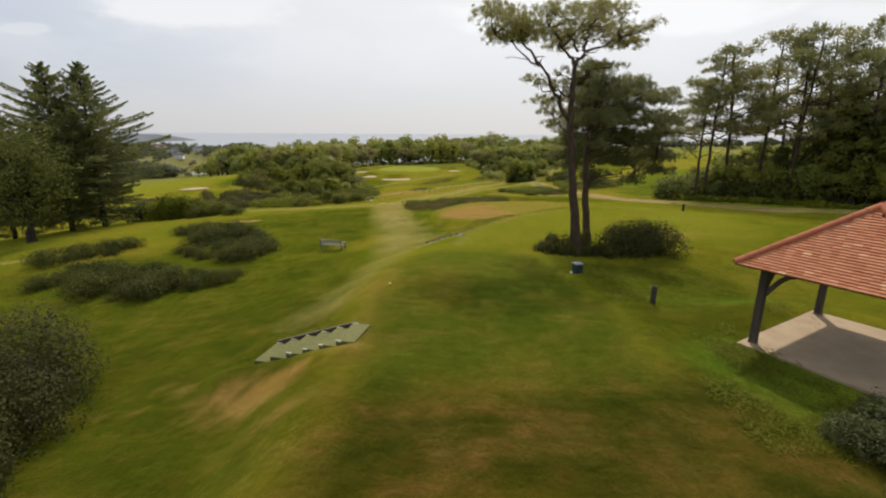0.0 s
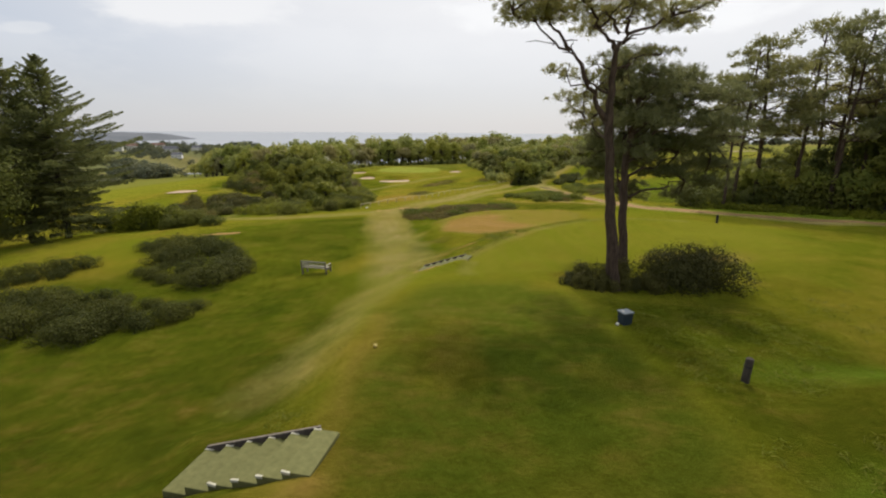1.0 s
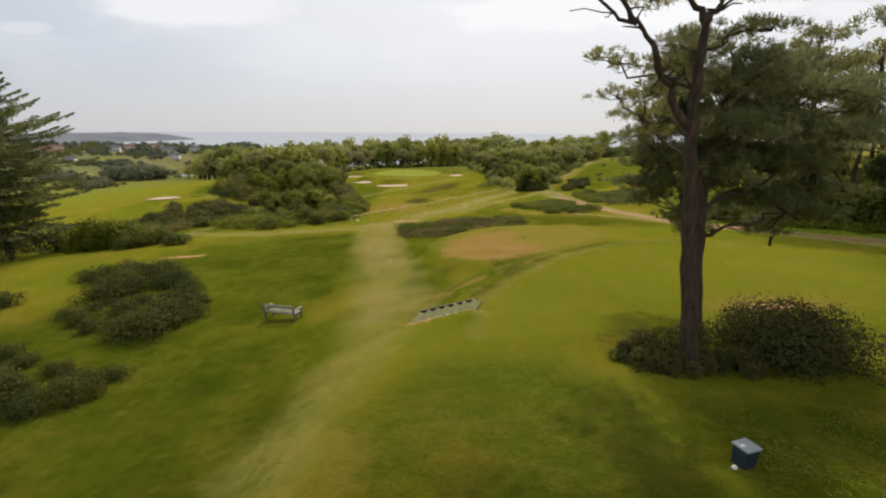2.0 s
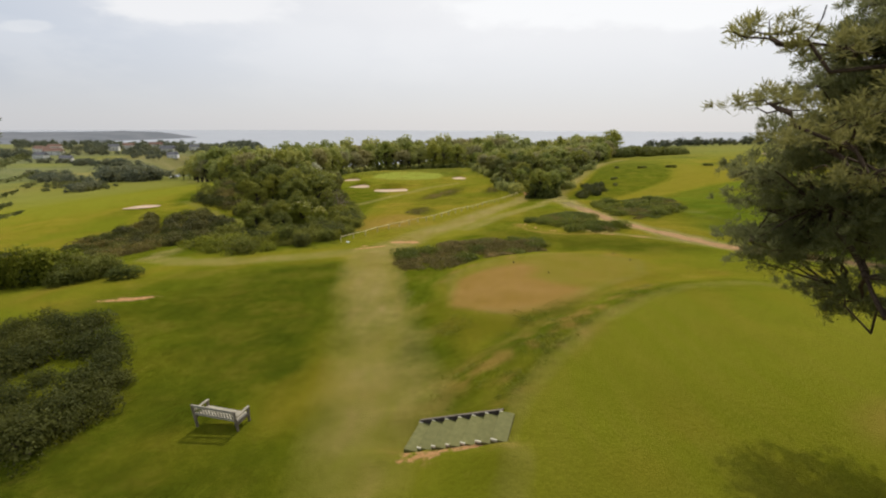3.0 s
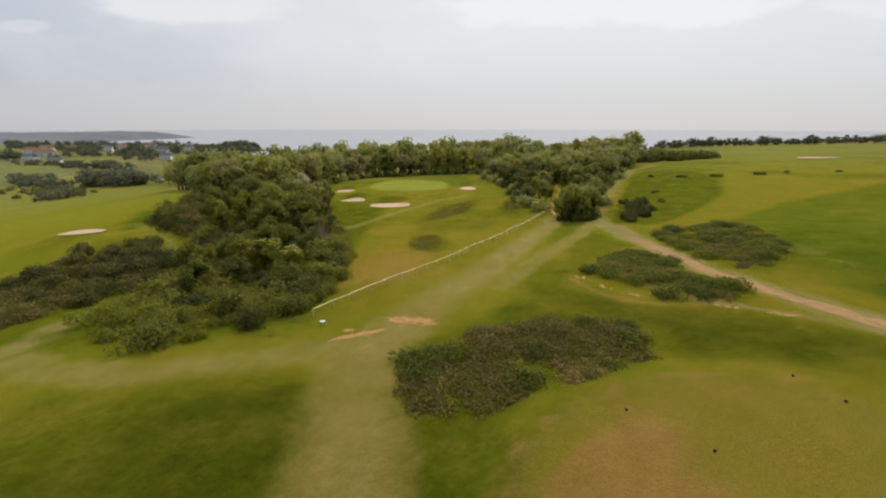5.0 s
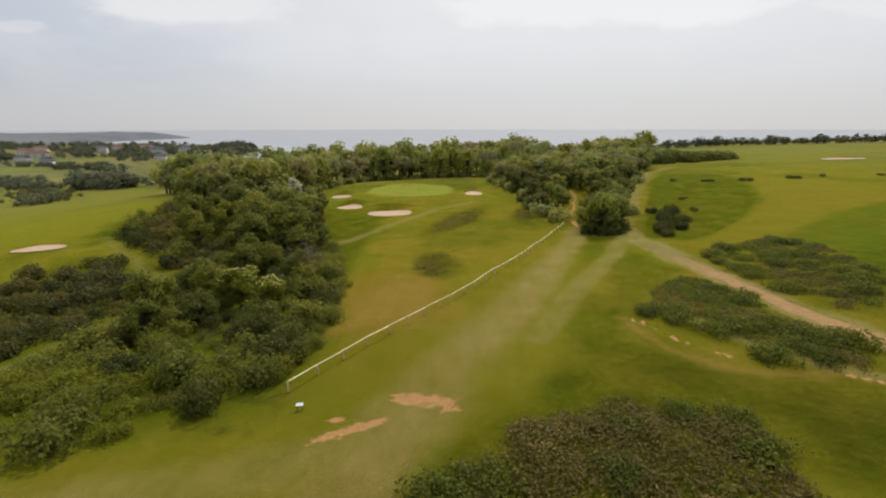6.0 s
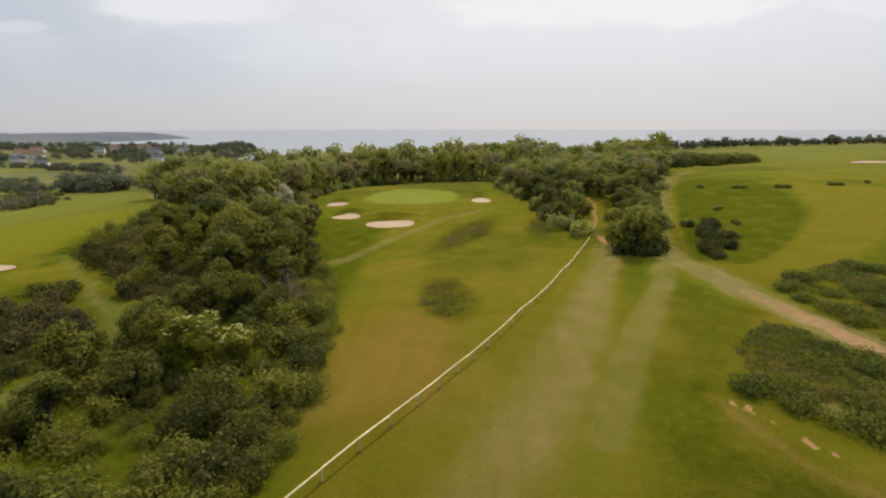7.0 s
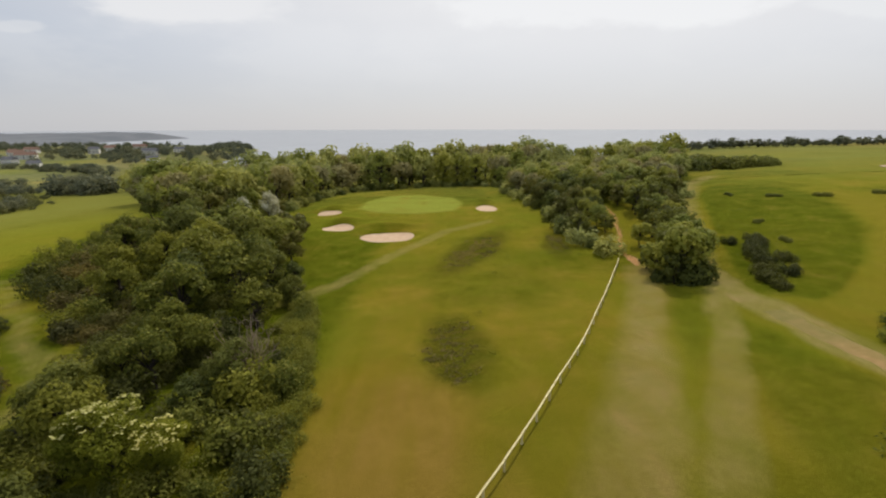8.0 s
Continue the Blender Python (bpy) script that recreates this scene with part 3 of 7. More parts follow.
def land_height(x, y):
    x, y = np.asarray(x, float), np.asarray(y, float)
    z = ground(x, y)
    # the first tee runs out into the second in one even fall
    m = blob(x, y, [(-6.0, 20.5), (-5.0, 31.5), (0.5, 34.0), (9.5, 34.0), (11.0, 22.0), (5.0, 20.0)], 2.4)
    if np.any(m > 0):
        z = z * (1 - m) + m * sum(ground(x, y + d) for d in (-5.5, -4.0, -2.6, -1.2, 0.0, 1.2, 2.6, 4.0, 5.5)) / 9
    near = 1 - smooth(130, 200, np.hypot(x, y - 60))
    z = z + near * (0.05 * value_noise(x, y, 2.3, 1) + 0.10 * value_noise(x, y, 7.0, 2))
    for cx, cy, rx, ry, turn in BUNKERS:
        deep = 0.5 if abs(cx) < 30 else 0.12
        z = z - deep * oval(x, y, cx, cy, rx, ry, turn, 0.3)
        z = z + 1.1 * deep * np.exp(-(((x - cx) / (rx * 0.9)) ** 2 + ((y - cy - ry * 1.75) / 1.1) ** 2))
    for sx, sy, sz, n, tread, rise, width, turn in STEPS:
        c, s = math.cos(radians(turn)), math.sin(radians(turn))
        u, v = (x - sx) * c + (y - sy) * s, (x - sx) * s - (y - sy) * c
        far = smooth(width / 2 - 0.2, width / 2 + 0.15, v)
        line = sz - rise / tread * np.clip(u, 0, n * tread) - 0.06 + (0.36 if n == 7 else 0.27) * smooth(width / 2 - 0.05, width / 2 + 0.45, -v) + far * smooth(0.2, tread, u) * (rise * 0.95)
        v = np.abs(v)
        keep = (1 - smooth(width / 2 + 0.4, width / 2 + 2.2, v)) * smooth(-0.8, -0.05, u) * (1 - smooth(n * tread + 0.1, n * tread + 2.0, u))
        z = z * (1 - keep) + line * keep
    # a spoil of long grass under each heath patch
    for pts in (HEATH_A, HEATH_B, HEATH_C):
        near_it = np.hypot(x - pts[0][0], y - pts[0][1]) < 30
        if np.any(near_it):
            z = z + np.where(near_it, 0.12 * blob(x, y, pts, 1.6), 0)
    return z


def axis(lo, hi, step, start, end, grow=1.075):
    mid = np.arange(lo, hi + step / 2, step)
    up, s, v = [], step, hi
    while v < end:
        s *= grow
        v += s
        up.append(v)
    down, s, v = [], step, lo
    while v > start:
        s *= grow
        v -= s
        down.append(v)
    return np.r_[down[::-1], mid, up]


def make_land():
    gx, gy = axis(-28, 30, 0.36, -4900, 4900, 1.085), np.r_[axis(3, 112, 0.38, -4900, 112), np.arange(112.5, 158, 0.62), axis(158, 159, 0.7, 157, 4900, 1.085)[1:]]
    x, y = np.meshgrid(gx, gy)
    z = land_height(x, y)
    nx, ny = len(gx), len(gy)
    i, j = np.meshgrid(np.arange(nx - 1), np.arange(ny - 1))
    f = np.stack([j * nx + i, j * nx + i + 1, (j + 1) * nx + i + 1, (j + 1) * nx + i], -1).reshape(-1, 4)
    me = mesh_of("ground", np.stack([x, y, z], -1).reshape(-1, 3), f, M_TURF, True)
    wob = 0.5 * value_noise(x, y, 1.3, 5) + 0.8 * value_noise(x, y, 4.0, 6)
    xw, yw = x + wob * 0.5, y + wob * 0.5
    worn = (0.62 + 0.02 * smooth(50, 60, y)) * (1 - smooth(0.3, 3.4 - 0.7 * smooth(72, 88, y), to_line(xw, yw, MAIN_PATH) + 0.3 * wob))
    worn = np.maximum(worn, 0.72 * (1 - smooth(0.3, 2.6, to_line(xw, yw, SIDE_PATH))))
    worn = np.maximum(worn, 0.55 * (1 - smooth(0.3, 2.1, to_line(xw, yw, LEFT_PATH[:6]))))
    worn = np.maximum(worn, 0.45 * (1 - smooth(0.3, 1.3, to_line(xw, yw, LEFT_PATH[5:]))))
    worn = np.maximum(worn, 0.85 * (1 - smooth(0.9, 2.0, to_line(xw, yw, TRACK))))
    worn = np.maximum(worn, 0.5 * (1 - smooth(0.2, 0.7, to_line(xw, yw, [(-44.0, 33.0), (-33.7, 34.6), (-31.0, 35.6)]))))
    worn = np.maximum(worn, 0.35 * (1 - smooth(0.5, 3.0, to_line(xw, yw, [(-3.3, 34.0), (-3.5, 30.0), (-4.0, 25.0), (-5.2, 19.0)]))))
    worn = np.maximum(worn, 0.7 * (1 - smooth(0.2, 0.9, to_line(xw, yw, [(11.5, 70.5), (12.5, 67.0), (14.5, 62.5), (18.0, 60.5), (20.0, 59.5)]))))
    worn = np.maximum(worn, 0.5 * (1 - smooth(0.5, 1.6, to_line(xw, yw, [(-19.4, 98.0), (-16.0, 102.8)]))))
    worn = np.maximum(worn, 0.22 * (1 - smooth(0.2, 0.7, to_line(xw, yw, TEE_THREE + TEE_THREE[:1]))))
    worn = np.maximum(worn, 0.30 * (1 - smooth(0.2, 0.8, to_line(xw, yw, TEE_TWO[:9]))))
    worn = np.maximum(worn, 0.35 * blob(xw, yw, [(31.0, 82.6), (36.9, 81.0), (30.4, 71.1), (27.0, 72.0)], 1.8) * smooth(-0.5, 0.5, value_noise(x, y, 1.8, 58)))
    for much, near_d, far_d, pts in WORN_PATHS:
        worn = np.maximum(worn, much * (1 - smooth(near_d, far_d, to_line(xw, yw, pts))))
    worn = worn * (1 - 0.85 * blob(xw, yw, WEDGE, 0.6))
    bare = np.zeros(x.shape)
    for cx, cy, rx, ry, turn in ((-4.5, 62.1, 1.7, 0.58, -14), (-7.2, 60.1, 1.8, 0.36, 28), (-7.9, 60.8, 0.5, 0.25, 20), (-3.3, 61.3, 0.6, 0.3, -30), (-20.5, 46.9, 1.9, 0.4, 8), (14.7, 62.4, 1.0, 0.25, -40), (17.3, 60.9, 1.2, 0.25, -20), (8.3, 69.7, 1.2, 0.2, -66), (9.2, 67.2, 0.9, 0.18, -60), (10.4, 65.2, 0.8, 0.18, -50), (11.6, 70.4, 0.5, 0.4, 0), (-27.2, 69.6, 1.6, 0.5, 70), (14.5, 31.3, 1.6, 0.5, 12), (15.2, 107.5, 0.6, 1.6, -8)):
        bare = np.maximum(bare, oval(x, y, cx, cy, rx, ry, turn, 0.45))
    bare = np.maximum(bare, 0.8 * np.exp(-(to_line(xw, yw, WOOD_PATH) / 0.5) ** 2))
    dry = 0.25 * np.exp(-(to_line(xw, yw, [(-2.7, 9.0), (-2.6, 22.0)]) / 0.45) ** 2)
    dry = np.maximum(dry, 0.7 * blob(xw, yw, [(-10.5, 63.0), (-9.0, 66.0), (-11.6, 79.0), (-12.0, 84.5), (-8.0, 87.0), (-3.6, 82.0), (-3.0, 77.0), (-6.0, 70.0)], 2.2))
    dry = np.maximum(dry, 0.35 * smooth(0.1, 0.6, value_noise(x, y, 6.0, 9) * value_noise(x, y, 2.1, 10) + 0.15))
    dry = np.maximum(dry, 0.6 * blob(xw, yw, FAIRWAY, 1.0))
    dry = np.maximum(dry, (0.24 + 0.2 * value_noise(x, y, 5.0, 55)) * smooth(55, 63, y) * (1 - smooth(118, 150, y)) * smooth(-14, -9, x))
    dry = np.maximum(dry, 0.35 * oval(x, y, -14.0, 39.3, 4.5, 0.9, 0, 0.5))
    for cx, cy, rx, ry, turn in ((-0.5, 30.75, 1.7, 0.42, 0),):
        bare = np.maximum(bare, 0.9 * oval(xw, yw, cx, cy, rx, ry, turn, 0.6))
    brown = blob(x + 0.25 * wob, y + 0.2 * wob, [(-0.25, 42.8), (-0.1, 45.0), (0.4, 47.0), (2.0, 48.9), (4.6, 50.6), (5.2, 49.6), (4.4, 47.8), (5.6, 46.4), (7.5, 45.3), (6.6, 44.0), (5.0, 42.5), (3.0, 41.6), (1.0, 41.8)], 0.35 + 0.9 * smooth(2.0, 5.0, x)) + 0.35 * blob(xw, yw, TEE_THREE, 1.2)
    for cx, cy, rx, ry, turn, much in ((-5.9, 11.9, 1.9, 0.8, 14, 0.85), (-4.1, 12.55, 1.9, 0.5, 16, 1.0), (-10.0, 12.6, 1.3, 0.6, 10, 0.9), (-0.6, 30.9, 1.9, 0.5, -17, 0.8), (-0.2, 33.0, 1.6, 0.35, -17, 0.5), (-3.6, 10.2, 1.2, 0.5, 20, 0.45)):
        brown = np.maximum(brown, much * oval(xw, yw, cx, cy, rx, ry, turn, 0.75) * smooth(-0.75, 0.35, value_noise(x, y, 0.55, 41) + 0.6 * value_noise(x, y, 1.6, 42)))
    brown = np.maximum(brown, 0.6 * np.exp(-(to_line(xw, yw, [(-0.4, 47.4), (0.9, 50.2), (2.8, 51.8), (7.0, 53.4), (12.6, 53.2)]) / 0.4) ** 2) * smooth(-0.5, 0.4, value_noise(x, y, 0.7, 87)))
    brown = np.maximum(brown, 0.42 * smooth(42, 56, y) * (1 - smooth(0.0, 2.2, to_line(xw, yw, MAIN_PATH))))
    brown = np.maximum(brown, (0.42 + 0.25 * value_noise(x * 2.2, y * 0.22, 1.0, 83)) * blob(xw, yw, [(-10.6, 70.0), (-10.4, 76.0), (-9.0, 82.5), (-6.6, 83.5), (-4.6, 79.5), (-2.6, 74.0), (-4.0, 70.0)], 2.2))
    brown = np.maximum(brown, 0.5 * oval(xw, yw, 14.6, 31.4, 3.2, 1.2, 12, 0.6))
    bank = blob(xw, yw, [(-1.1, 35.7), (1.7, 37.3), (3.9, 39.7), (8.3, 44.1), (11.5, 45.9), (11.0, 44.1), (5.4, 37.4), (3.3, 34.8), (2.4, 33.3), (-1.1, 34.0)], 0.8)
    brown = np.maximum(brown, 0.6 * bank * smooth(-0.3, 0.6, value_noise(x, y, 0.5, 61) + 0.7 * value_noise(x, y, 1.5, 62)))
    brown = np.maximum(brown, 0.22 * np.exp(-(to_line(xw, yw, [(-1.6, 34.6), (1.5, 37.6), (3.7, 40.0), (8.1, 44.4), (11.4, 46.1)]) / 0.35) ** 2))
    brown = np.maximum(brown, 0.5 * np.exp(-(to_line(xw, yw, [(7.5, 70.9), (7.9, 68.6), (8.5, 66.7), (9.2, 64.8), (10.2, 64.1), (11.4, 63.2), (14.5, 62.4)]) / 0.32) ** 2))
    old_shaded = 0.89 * blob(xw, yw, [(-4.2, -6.0), (-3.0, 10.5), (0.0, 11.8), (5.0, 11.4), (8.0, 12.0), (11.0, -6.0)], 1.6)
    slope = (1.04 + 0.22 * value_noise(x, y, 3.1, 51)) * blob(xw, yw, [(-34.0, -6.0), (-34.0, 30.0), (-22.0, 36.0), (-12.0, 34.0), (-6.5, 31.0), (-4.2, 24.0), (-3.4, 10.0), (-3.0, -6.0)], 3.0)
    brown = np.maximum(brown, 0.13 * oval(xw, yw, 2.8, 6.5, 7.0, 4.2, 0, 0.5) * smooth(-0.1, 0.7, value_noise(x, y, 0.9, 31) + 0.6 * value_noise(x, y, 2.6, 32)))
    # the whole first tee is darkened for the pine shade on it
    old_shaded = np.maximum(0.95 / 0.85 * old_shaded, 0.9 * blob(xw, yw, TEE_ONE, 1.0))
    old_shaded = np.maximum(old_shaded, 0.52 * np.clip(slope, 0, 1))
    # dark turf left of the tee, with bush shade painted in
    old_shaded = np.maximum(old_shaded, 0.55 * blob(xw, yw, [(-16.0, -4.0), (-15.0, 9.0), (-9.0, 10.5), (-6.0, 8.0), (-4.0, 2.0), (-4.0, -4.0)], 2.5))
    old_shaded = np.maximum(old_shaded, 0.4 * blob(xw, yw, [(-15.5, 32.6), (-13.4, 37.0), (-10.7, 38.4), (-8.6, 37.0), (-8.8, 33.6), (-11.4, 32.4)], 1.8))
    # turf right of the tee, darkened in colour for shade
    old_shaded = np.maximum(old_shaded, 0.42 * blob(xw, yw, [(6.2, 10.0), (6.0, 23.0), (12.5, 25.0), (15.0, 20.0), (12.0, 15.0), (8.5, 10.5)], 1.2))
    for cx, cy, rx, ry, turn in ((-4.3, 87.6, 2.2, 6.0, 4), (-1.0, 116.0, 2.9, 11.5, -22), (9.6, 117.0, 1.8, 7.5, -8)):
        old_shaded = np.maximum(old_shaded, 0.5 * oval(xw, yw, cx, cy, rx, ry, turn, 0.35))
    old_shaded = old_shaded * (1 - 0.45 * smooth(17, 28, y) * (1 - smooth(50, 60, y)))
    old_shaded = np.maximum(old_shaded, 0.3 * blob(xw, yw, DEEP[1], 2.4))
    old_shaded = np.maximum(old_shaded, 0.34 * blob(xw, yw, [(3.0, 63.0), (6.0, 66.5), (13.0, 62.0), (19.0, 58.5), (20.0, 55.0), (14.0, 54.5), (9.5, 56.5), (8.5, 61.0)], 2.2))
    lush = np.maximum(0.8 * blob(xw, yw, [(6.6, 12.4), (8.6, 13.0), (10.5, 10.5), (9.6, 8.6), (7.6, 8.8)], 0.9), 0.7 * blob(xw, yw, [(8.2, 17.4), (10.5, 18.6), (14.0, 18.0), (16.5, 15.0), (14.5, 16.4), (12.0, 17.0)], 0.9))
    lush = np.maximum(lush, 0.6 * blob(xw, yw, [(24.0, 56.0), (29.0, 50.5), (36.0, 44.0), (42.0, 40.5), (44.0, 42.0), (36.0, 47.5), (30.0, 53.5)], 1.2))
    lush = np.maximum(lush, 0.2 * (1 - smooth(0.8, 2.2, to_line(xw, yw, LEFT_PATH[5:]))))
    lush = np.maximum(lush, (0.35 + 0.2 * value_noise(x, y, 3.0, 81)) * blob(xw, yw, GREENER, 1.4))
    lush = np.maximum(lush, 0.3 * blob(xw, yw, TEE_ONE, 1.0) * smooth(9, 12, y))
    brown = np.maximum(brown, 0.2 * np.exp(-(to_line(xw, yw, [(-2.6, 12.0), (-2.45, 17.0), (-2.45, 22.0)]) / 0.4) ** 2))
    mown = np.maximum(0.85 * blob(x, y, TEE_TWO, 0.35 + 2.6 * smooth(9.0, 15.0, x)), 0.5 * blob(x, y, TEE_ONE, 0.5))
    mown = np.maximum(mown, 0.8 * blob(x, y, TEE_THREE, 0.4))
    mown = np.maximum(mown, 0.6 * blob(xw, yw, [(-64.0, 98.0), (-57.0, 104.0), (-54.0, 113.0), (-55.0, 127.0), (-62.0, 147.0), (-92.0, 205.0), (-128.0, 262.0), (-262.0, 336.0), (-250.0, 300.0), (-170.0, 200.0), (-130.0, 130.0), (-90.0, 84.0)], 3.0))
    mown = np.maximum(mown, 0.6 * blob(xw, yw, FAIRWAY, 0.5))
    mown = np.maximum(mown, 0.7 * blob(xw, yw, [(-6.0, 64.5), (-1.0, 72.0), (6.0, 84.0), (9.0, 90.0), (10.4, 90.0), (7.0, 79.0), (3.0, 67.0), (0.0, 63.0)], 1.5))
    mown = np.maximum(mown, 0.55 * blob(xw, yw, [(-300.0, 330.0), (-170.0, 300.0), (-160.0, 380.0), (-260.0, 460.0)], 12.0))
    mown = np.maximum(mown, 0.25 * blob(xw, yw, [(60.0, 175.0), (60.0, 215.0), (180.0, 290.0), (260.0, 250.0), (160.0, 180.0)], 8.0))
    putting = blob(x, y, [(-20.0, 144.0), (-19.5, 152.0), (-16.0, 160.0), (-9.0, 162.0), (-2.5, 158.0), (-0.8, 150.0), (-2.5, 142.5), (-9.0, 139.5), (-16.0, 140.5)], 0.8)
    rough = np.zeros(x.shape)
    for pts in [HEATH_A, HEATH_B, HEATH_C, HEATH_D, ROUGH_E, WEDGE] + DEEP:
        rough = np.maximum(rough, (0.6 if pts in (HEATH_A, HEATH_B, HEATH_C) else 0.82 if pts is ROUGH_E else 0.62 if pts in (WEDGE, DEEP[-1]) else 0.92) * blob(xw, yw, pts, 0.4 if pts is ROUGH_E else 0.8))
    for cx, cy, rx, ry, turn in ((-4.3, 87.6, 2.2, 6.2, 4), (-1.0, 116.0, 3.0, 12.0, -22), (9.6, 117.0, 1.9, 8.0, -8), (-1.2, 37.5, 1.6, 5.5, 12), (3.0, 38.5, 1.4, 6.0, -35), (-1.5, 50.5, 2.0, 4.0, 20), (36.0, 78.0, 9.0, 14.0, -30), (45.0, 75.0, 16.0, 12.0, 0)):
        rough = np.maximum(rough, (0.62 if cx < 12 and cy > 80 else 0.9) * oval(xw, yw, cx, cy, rx, ry, turn, 0.45))
    rough = np.maximum(rough, 0.8 * (1 - smooth(6.0, 9.0, np.abs(xw + 22.5) - 2.0)) * smooth(58.0, 62.0, yw) * (1 - smooth(120.0, 140.0, yw)))
    for pts in ([(-24.0, 44.0), (-20.0, 54.0), (-10.0, 55.5), (-8.0, 50.0), (-7.0, 42.0), (-7.0, 36.0), (-12.0, 33.0), (-18.0, 36.0)], [(6.0, 62.5), (13.0, 62.5), (19.0, 58.5), (20.0, 55.0), (14.0, 54.5), (9.5, 56.0)], [(-9.0, 8.0), (-9.0, 24.0), (-13.0, 30.0), (-5.0, 34.0), (-4.5, 22.0), (-6.0, 8.0)], [(-14.0, 62.0), (-11.0, 62.0), (-10.5, 70.0), (-12.5, 78.0), (-14.0, 78.0)]):
        rough = np.maximum(rough, 0.8 * blob(xw, yw, pts, 2.2))
    rough = np.maximum(rough, 0.5 * smooth(0.1, 0.5, value_noise(x, y, 11.0, 12)))
    rough = np.maximum(rough, (0.62 + 0.16 * value_noise(x, y, 4.0, 57)) * blob(xw, yw, GREENER, 0.9))
    rough = np.maximum(rough, 0.78 * blob(xw, yw, [(-46.0, 56.0), (-48.0, 96.0), (-31.0, 94.0), (-30.5, 76.0), (-31.0, 64.0), (-32.0, 58.0), (-36.0, 54.0)], 2.5))
    rough = np.maximum(rough, (0.5 + 0.25 * value_noise(x, y, 2.2, 59)) * blob(xw, yw, [(5.3, 77.6), (8.4, 74.3), (8.2, 71.0), (9.0, 67.0), (9.7, 64.6), (3.6, 64.6), (2.4, 68.7)], 1.6))
    rough = np.maximum(rough, (0.75 + 0.2 * value_noise(x, y, 1.8, 63)) * blob(xw, yw, [(0.4, 60.0), (0.6, 62.9), (2.9, 66.6), (6.8, 72.5), (12.4, 80.5), (11.6, 75.6), (7.6, 70.8), (7.9, 66.7), (10.6, 62.9), (9.3, 59.0)], 1.2))
    rough = np.maximum(rough, (0.62 + 0.25 * value_noise(x, y, 1.1, 85)) * bank)
    rough = np.maximum(rough, 0.95 * blob(xw, yw, [(-15.5, 32.6), (-13.4, 37.0), (-10.7, 39.4), (-8.0, 38.6), (-7.6, 35.6), (-8.8, 33.6), (-11.4, 32.4)], 1.4))
    rough = np.maximum(rough, (0.7 + 0.25 * value_noise(x, y, 0.9, 86)) * smooth(2.4, 0.4, to_line(xw, yw, TEE_TWO[:8])) * smooth(30.0, 33.0, y))
    # rough turf right of the tee, weighted up to darken it for shade
    rough = np.maximum(rough, 0.85 * blob(xw, yw, [(6.2, 10.0), (6.0, 23.0), (12.5, 25.0), (15.0, 20.0), (12.0, 15.0), (8.5, 10.5)], 1.2))
    rough = np.maximum(rough, slope) * (1 - mown) * (1 - putting)
    # fields and rough hillocks of the valley
    for pts in ([(-338.0, 505.0), (-262.0, 488.0), (-214.0, 392.0), (-250.0, 400.0), (-300.0, 452.0)], [(-560.0, 720.0), (-452.0, 690.0), (-408.0, 615.0), (-468.0, 628.0)], [(-480.0, 545.0), (-405.0, 540.0), (-392.0, 500.0), (-460.0, 495.0)], [(-640.0, 940.0), (-520.0, 930.0), (-500.0, 880.0), (-620.0, 885.0)]):
        mown = np.maximum(mown, 0.9 * blob(x, y, pts, 6.0))
    for pts in ([(-396.0, 520.0), (-330.0, 508.0), (-262.0, 420.0), (-222.0, 350.0), (-262.0, 362.0), (-330.0, 440.0)], [(-330.0, 400.0), (-290.0, 352.0), (-262.0, 345.0), (-300.0, 420.0)]):
        rough = np.maximum(rough, 0.9 * blob(x, y, pts, 6.0))
    worn = np.maximum(worn, 0.8 * (1 - smooth(1.5, 4.0, to_line(x, y, [(-268.0, 362.0), (-292.0, 402.0), (-312.0, 408.0), (-330.0, 446.0)]))))
    far_field = smooth(250, 420, np.hypot(x, y))
    rough = np.maximum(rough, far_field * smooth(-0.1, 0.3, value_noise(x, y, 90.0, 3)))
    dry = np.maximum(dry, far_field * 0.7 * smooth(0.0, 0.4, value_noise(x, y, 70.0, 8)))
    # the last weight grows with distance and carries the painted haze
    for key, v in (("worn", worn), ("bare", bare), ("dry", dry * (1 - 0.6 * mown) * (1 - 0.9 * np.clip(rough, 0, 1))), ("mown", mown), ("putting", putting), ("rough", rough), ("brown", brown), ("old_shaded", old_shaded), ("lush", lush), ("haze_tint", 0.3 * smooth(115, 250, np.hypot(x, y)) * (1 - 0.35 * mown) * (1 - putting) + 0.35 * smooth(300, 700, np.hypot(x, y)) * (1 - 0.6 * mown))):
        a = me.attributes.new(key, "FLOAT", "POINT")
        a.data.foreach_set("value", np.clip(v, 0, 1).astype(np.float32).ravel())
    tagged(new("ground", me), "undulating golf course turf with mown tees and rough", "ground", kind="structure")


make_land()


def land(x, y):
    return float(land_height(np.array([float(x)]), np.array([float(y)]))[0])


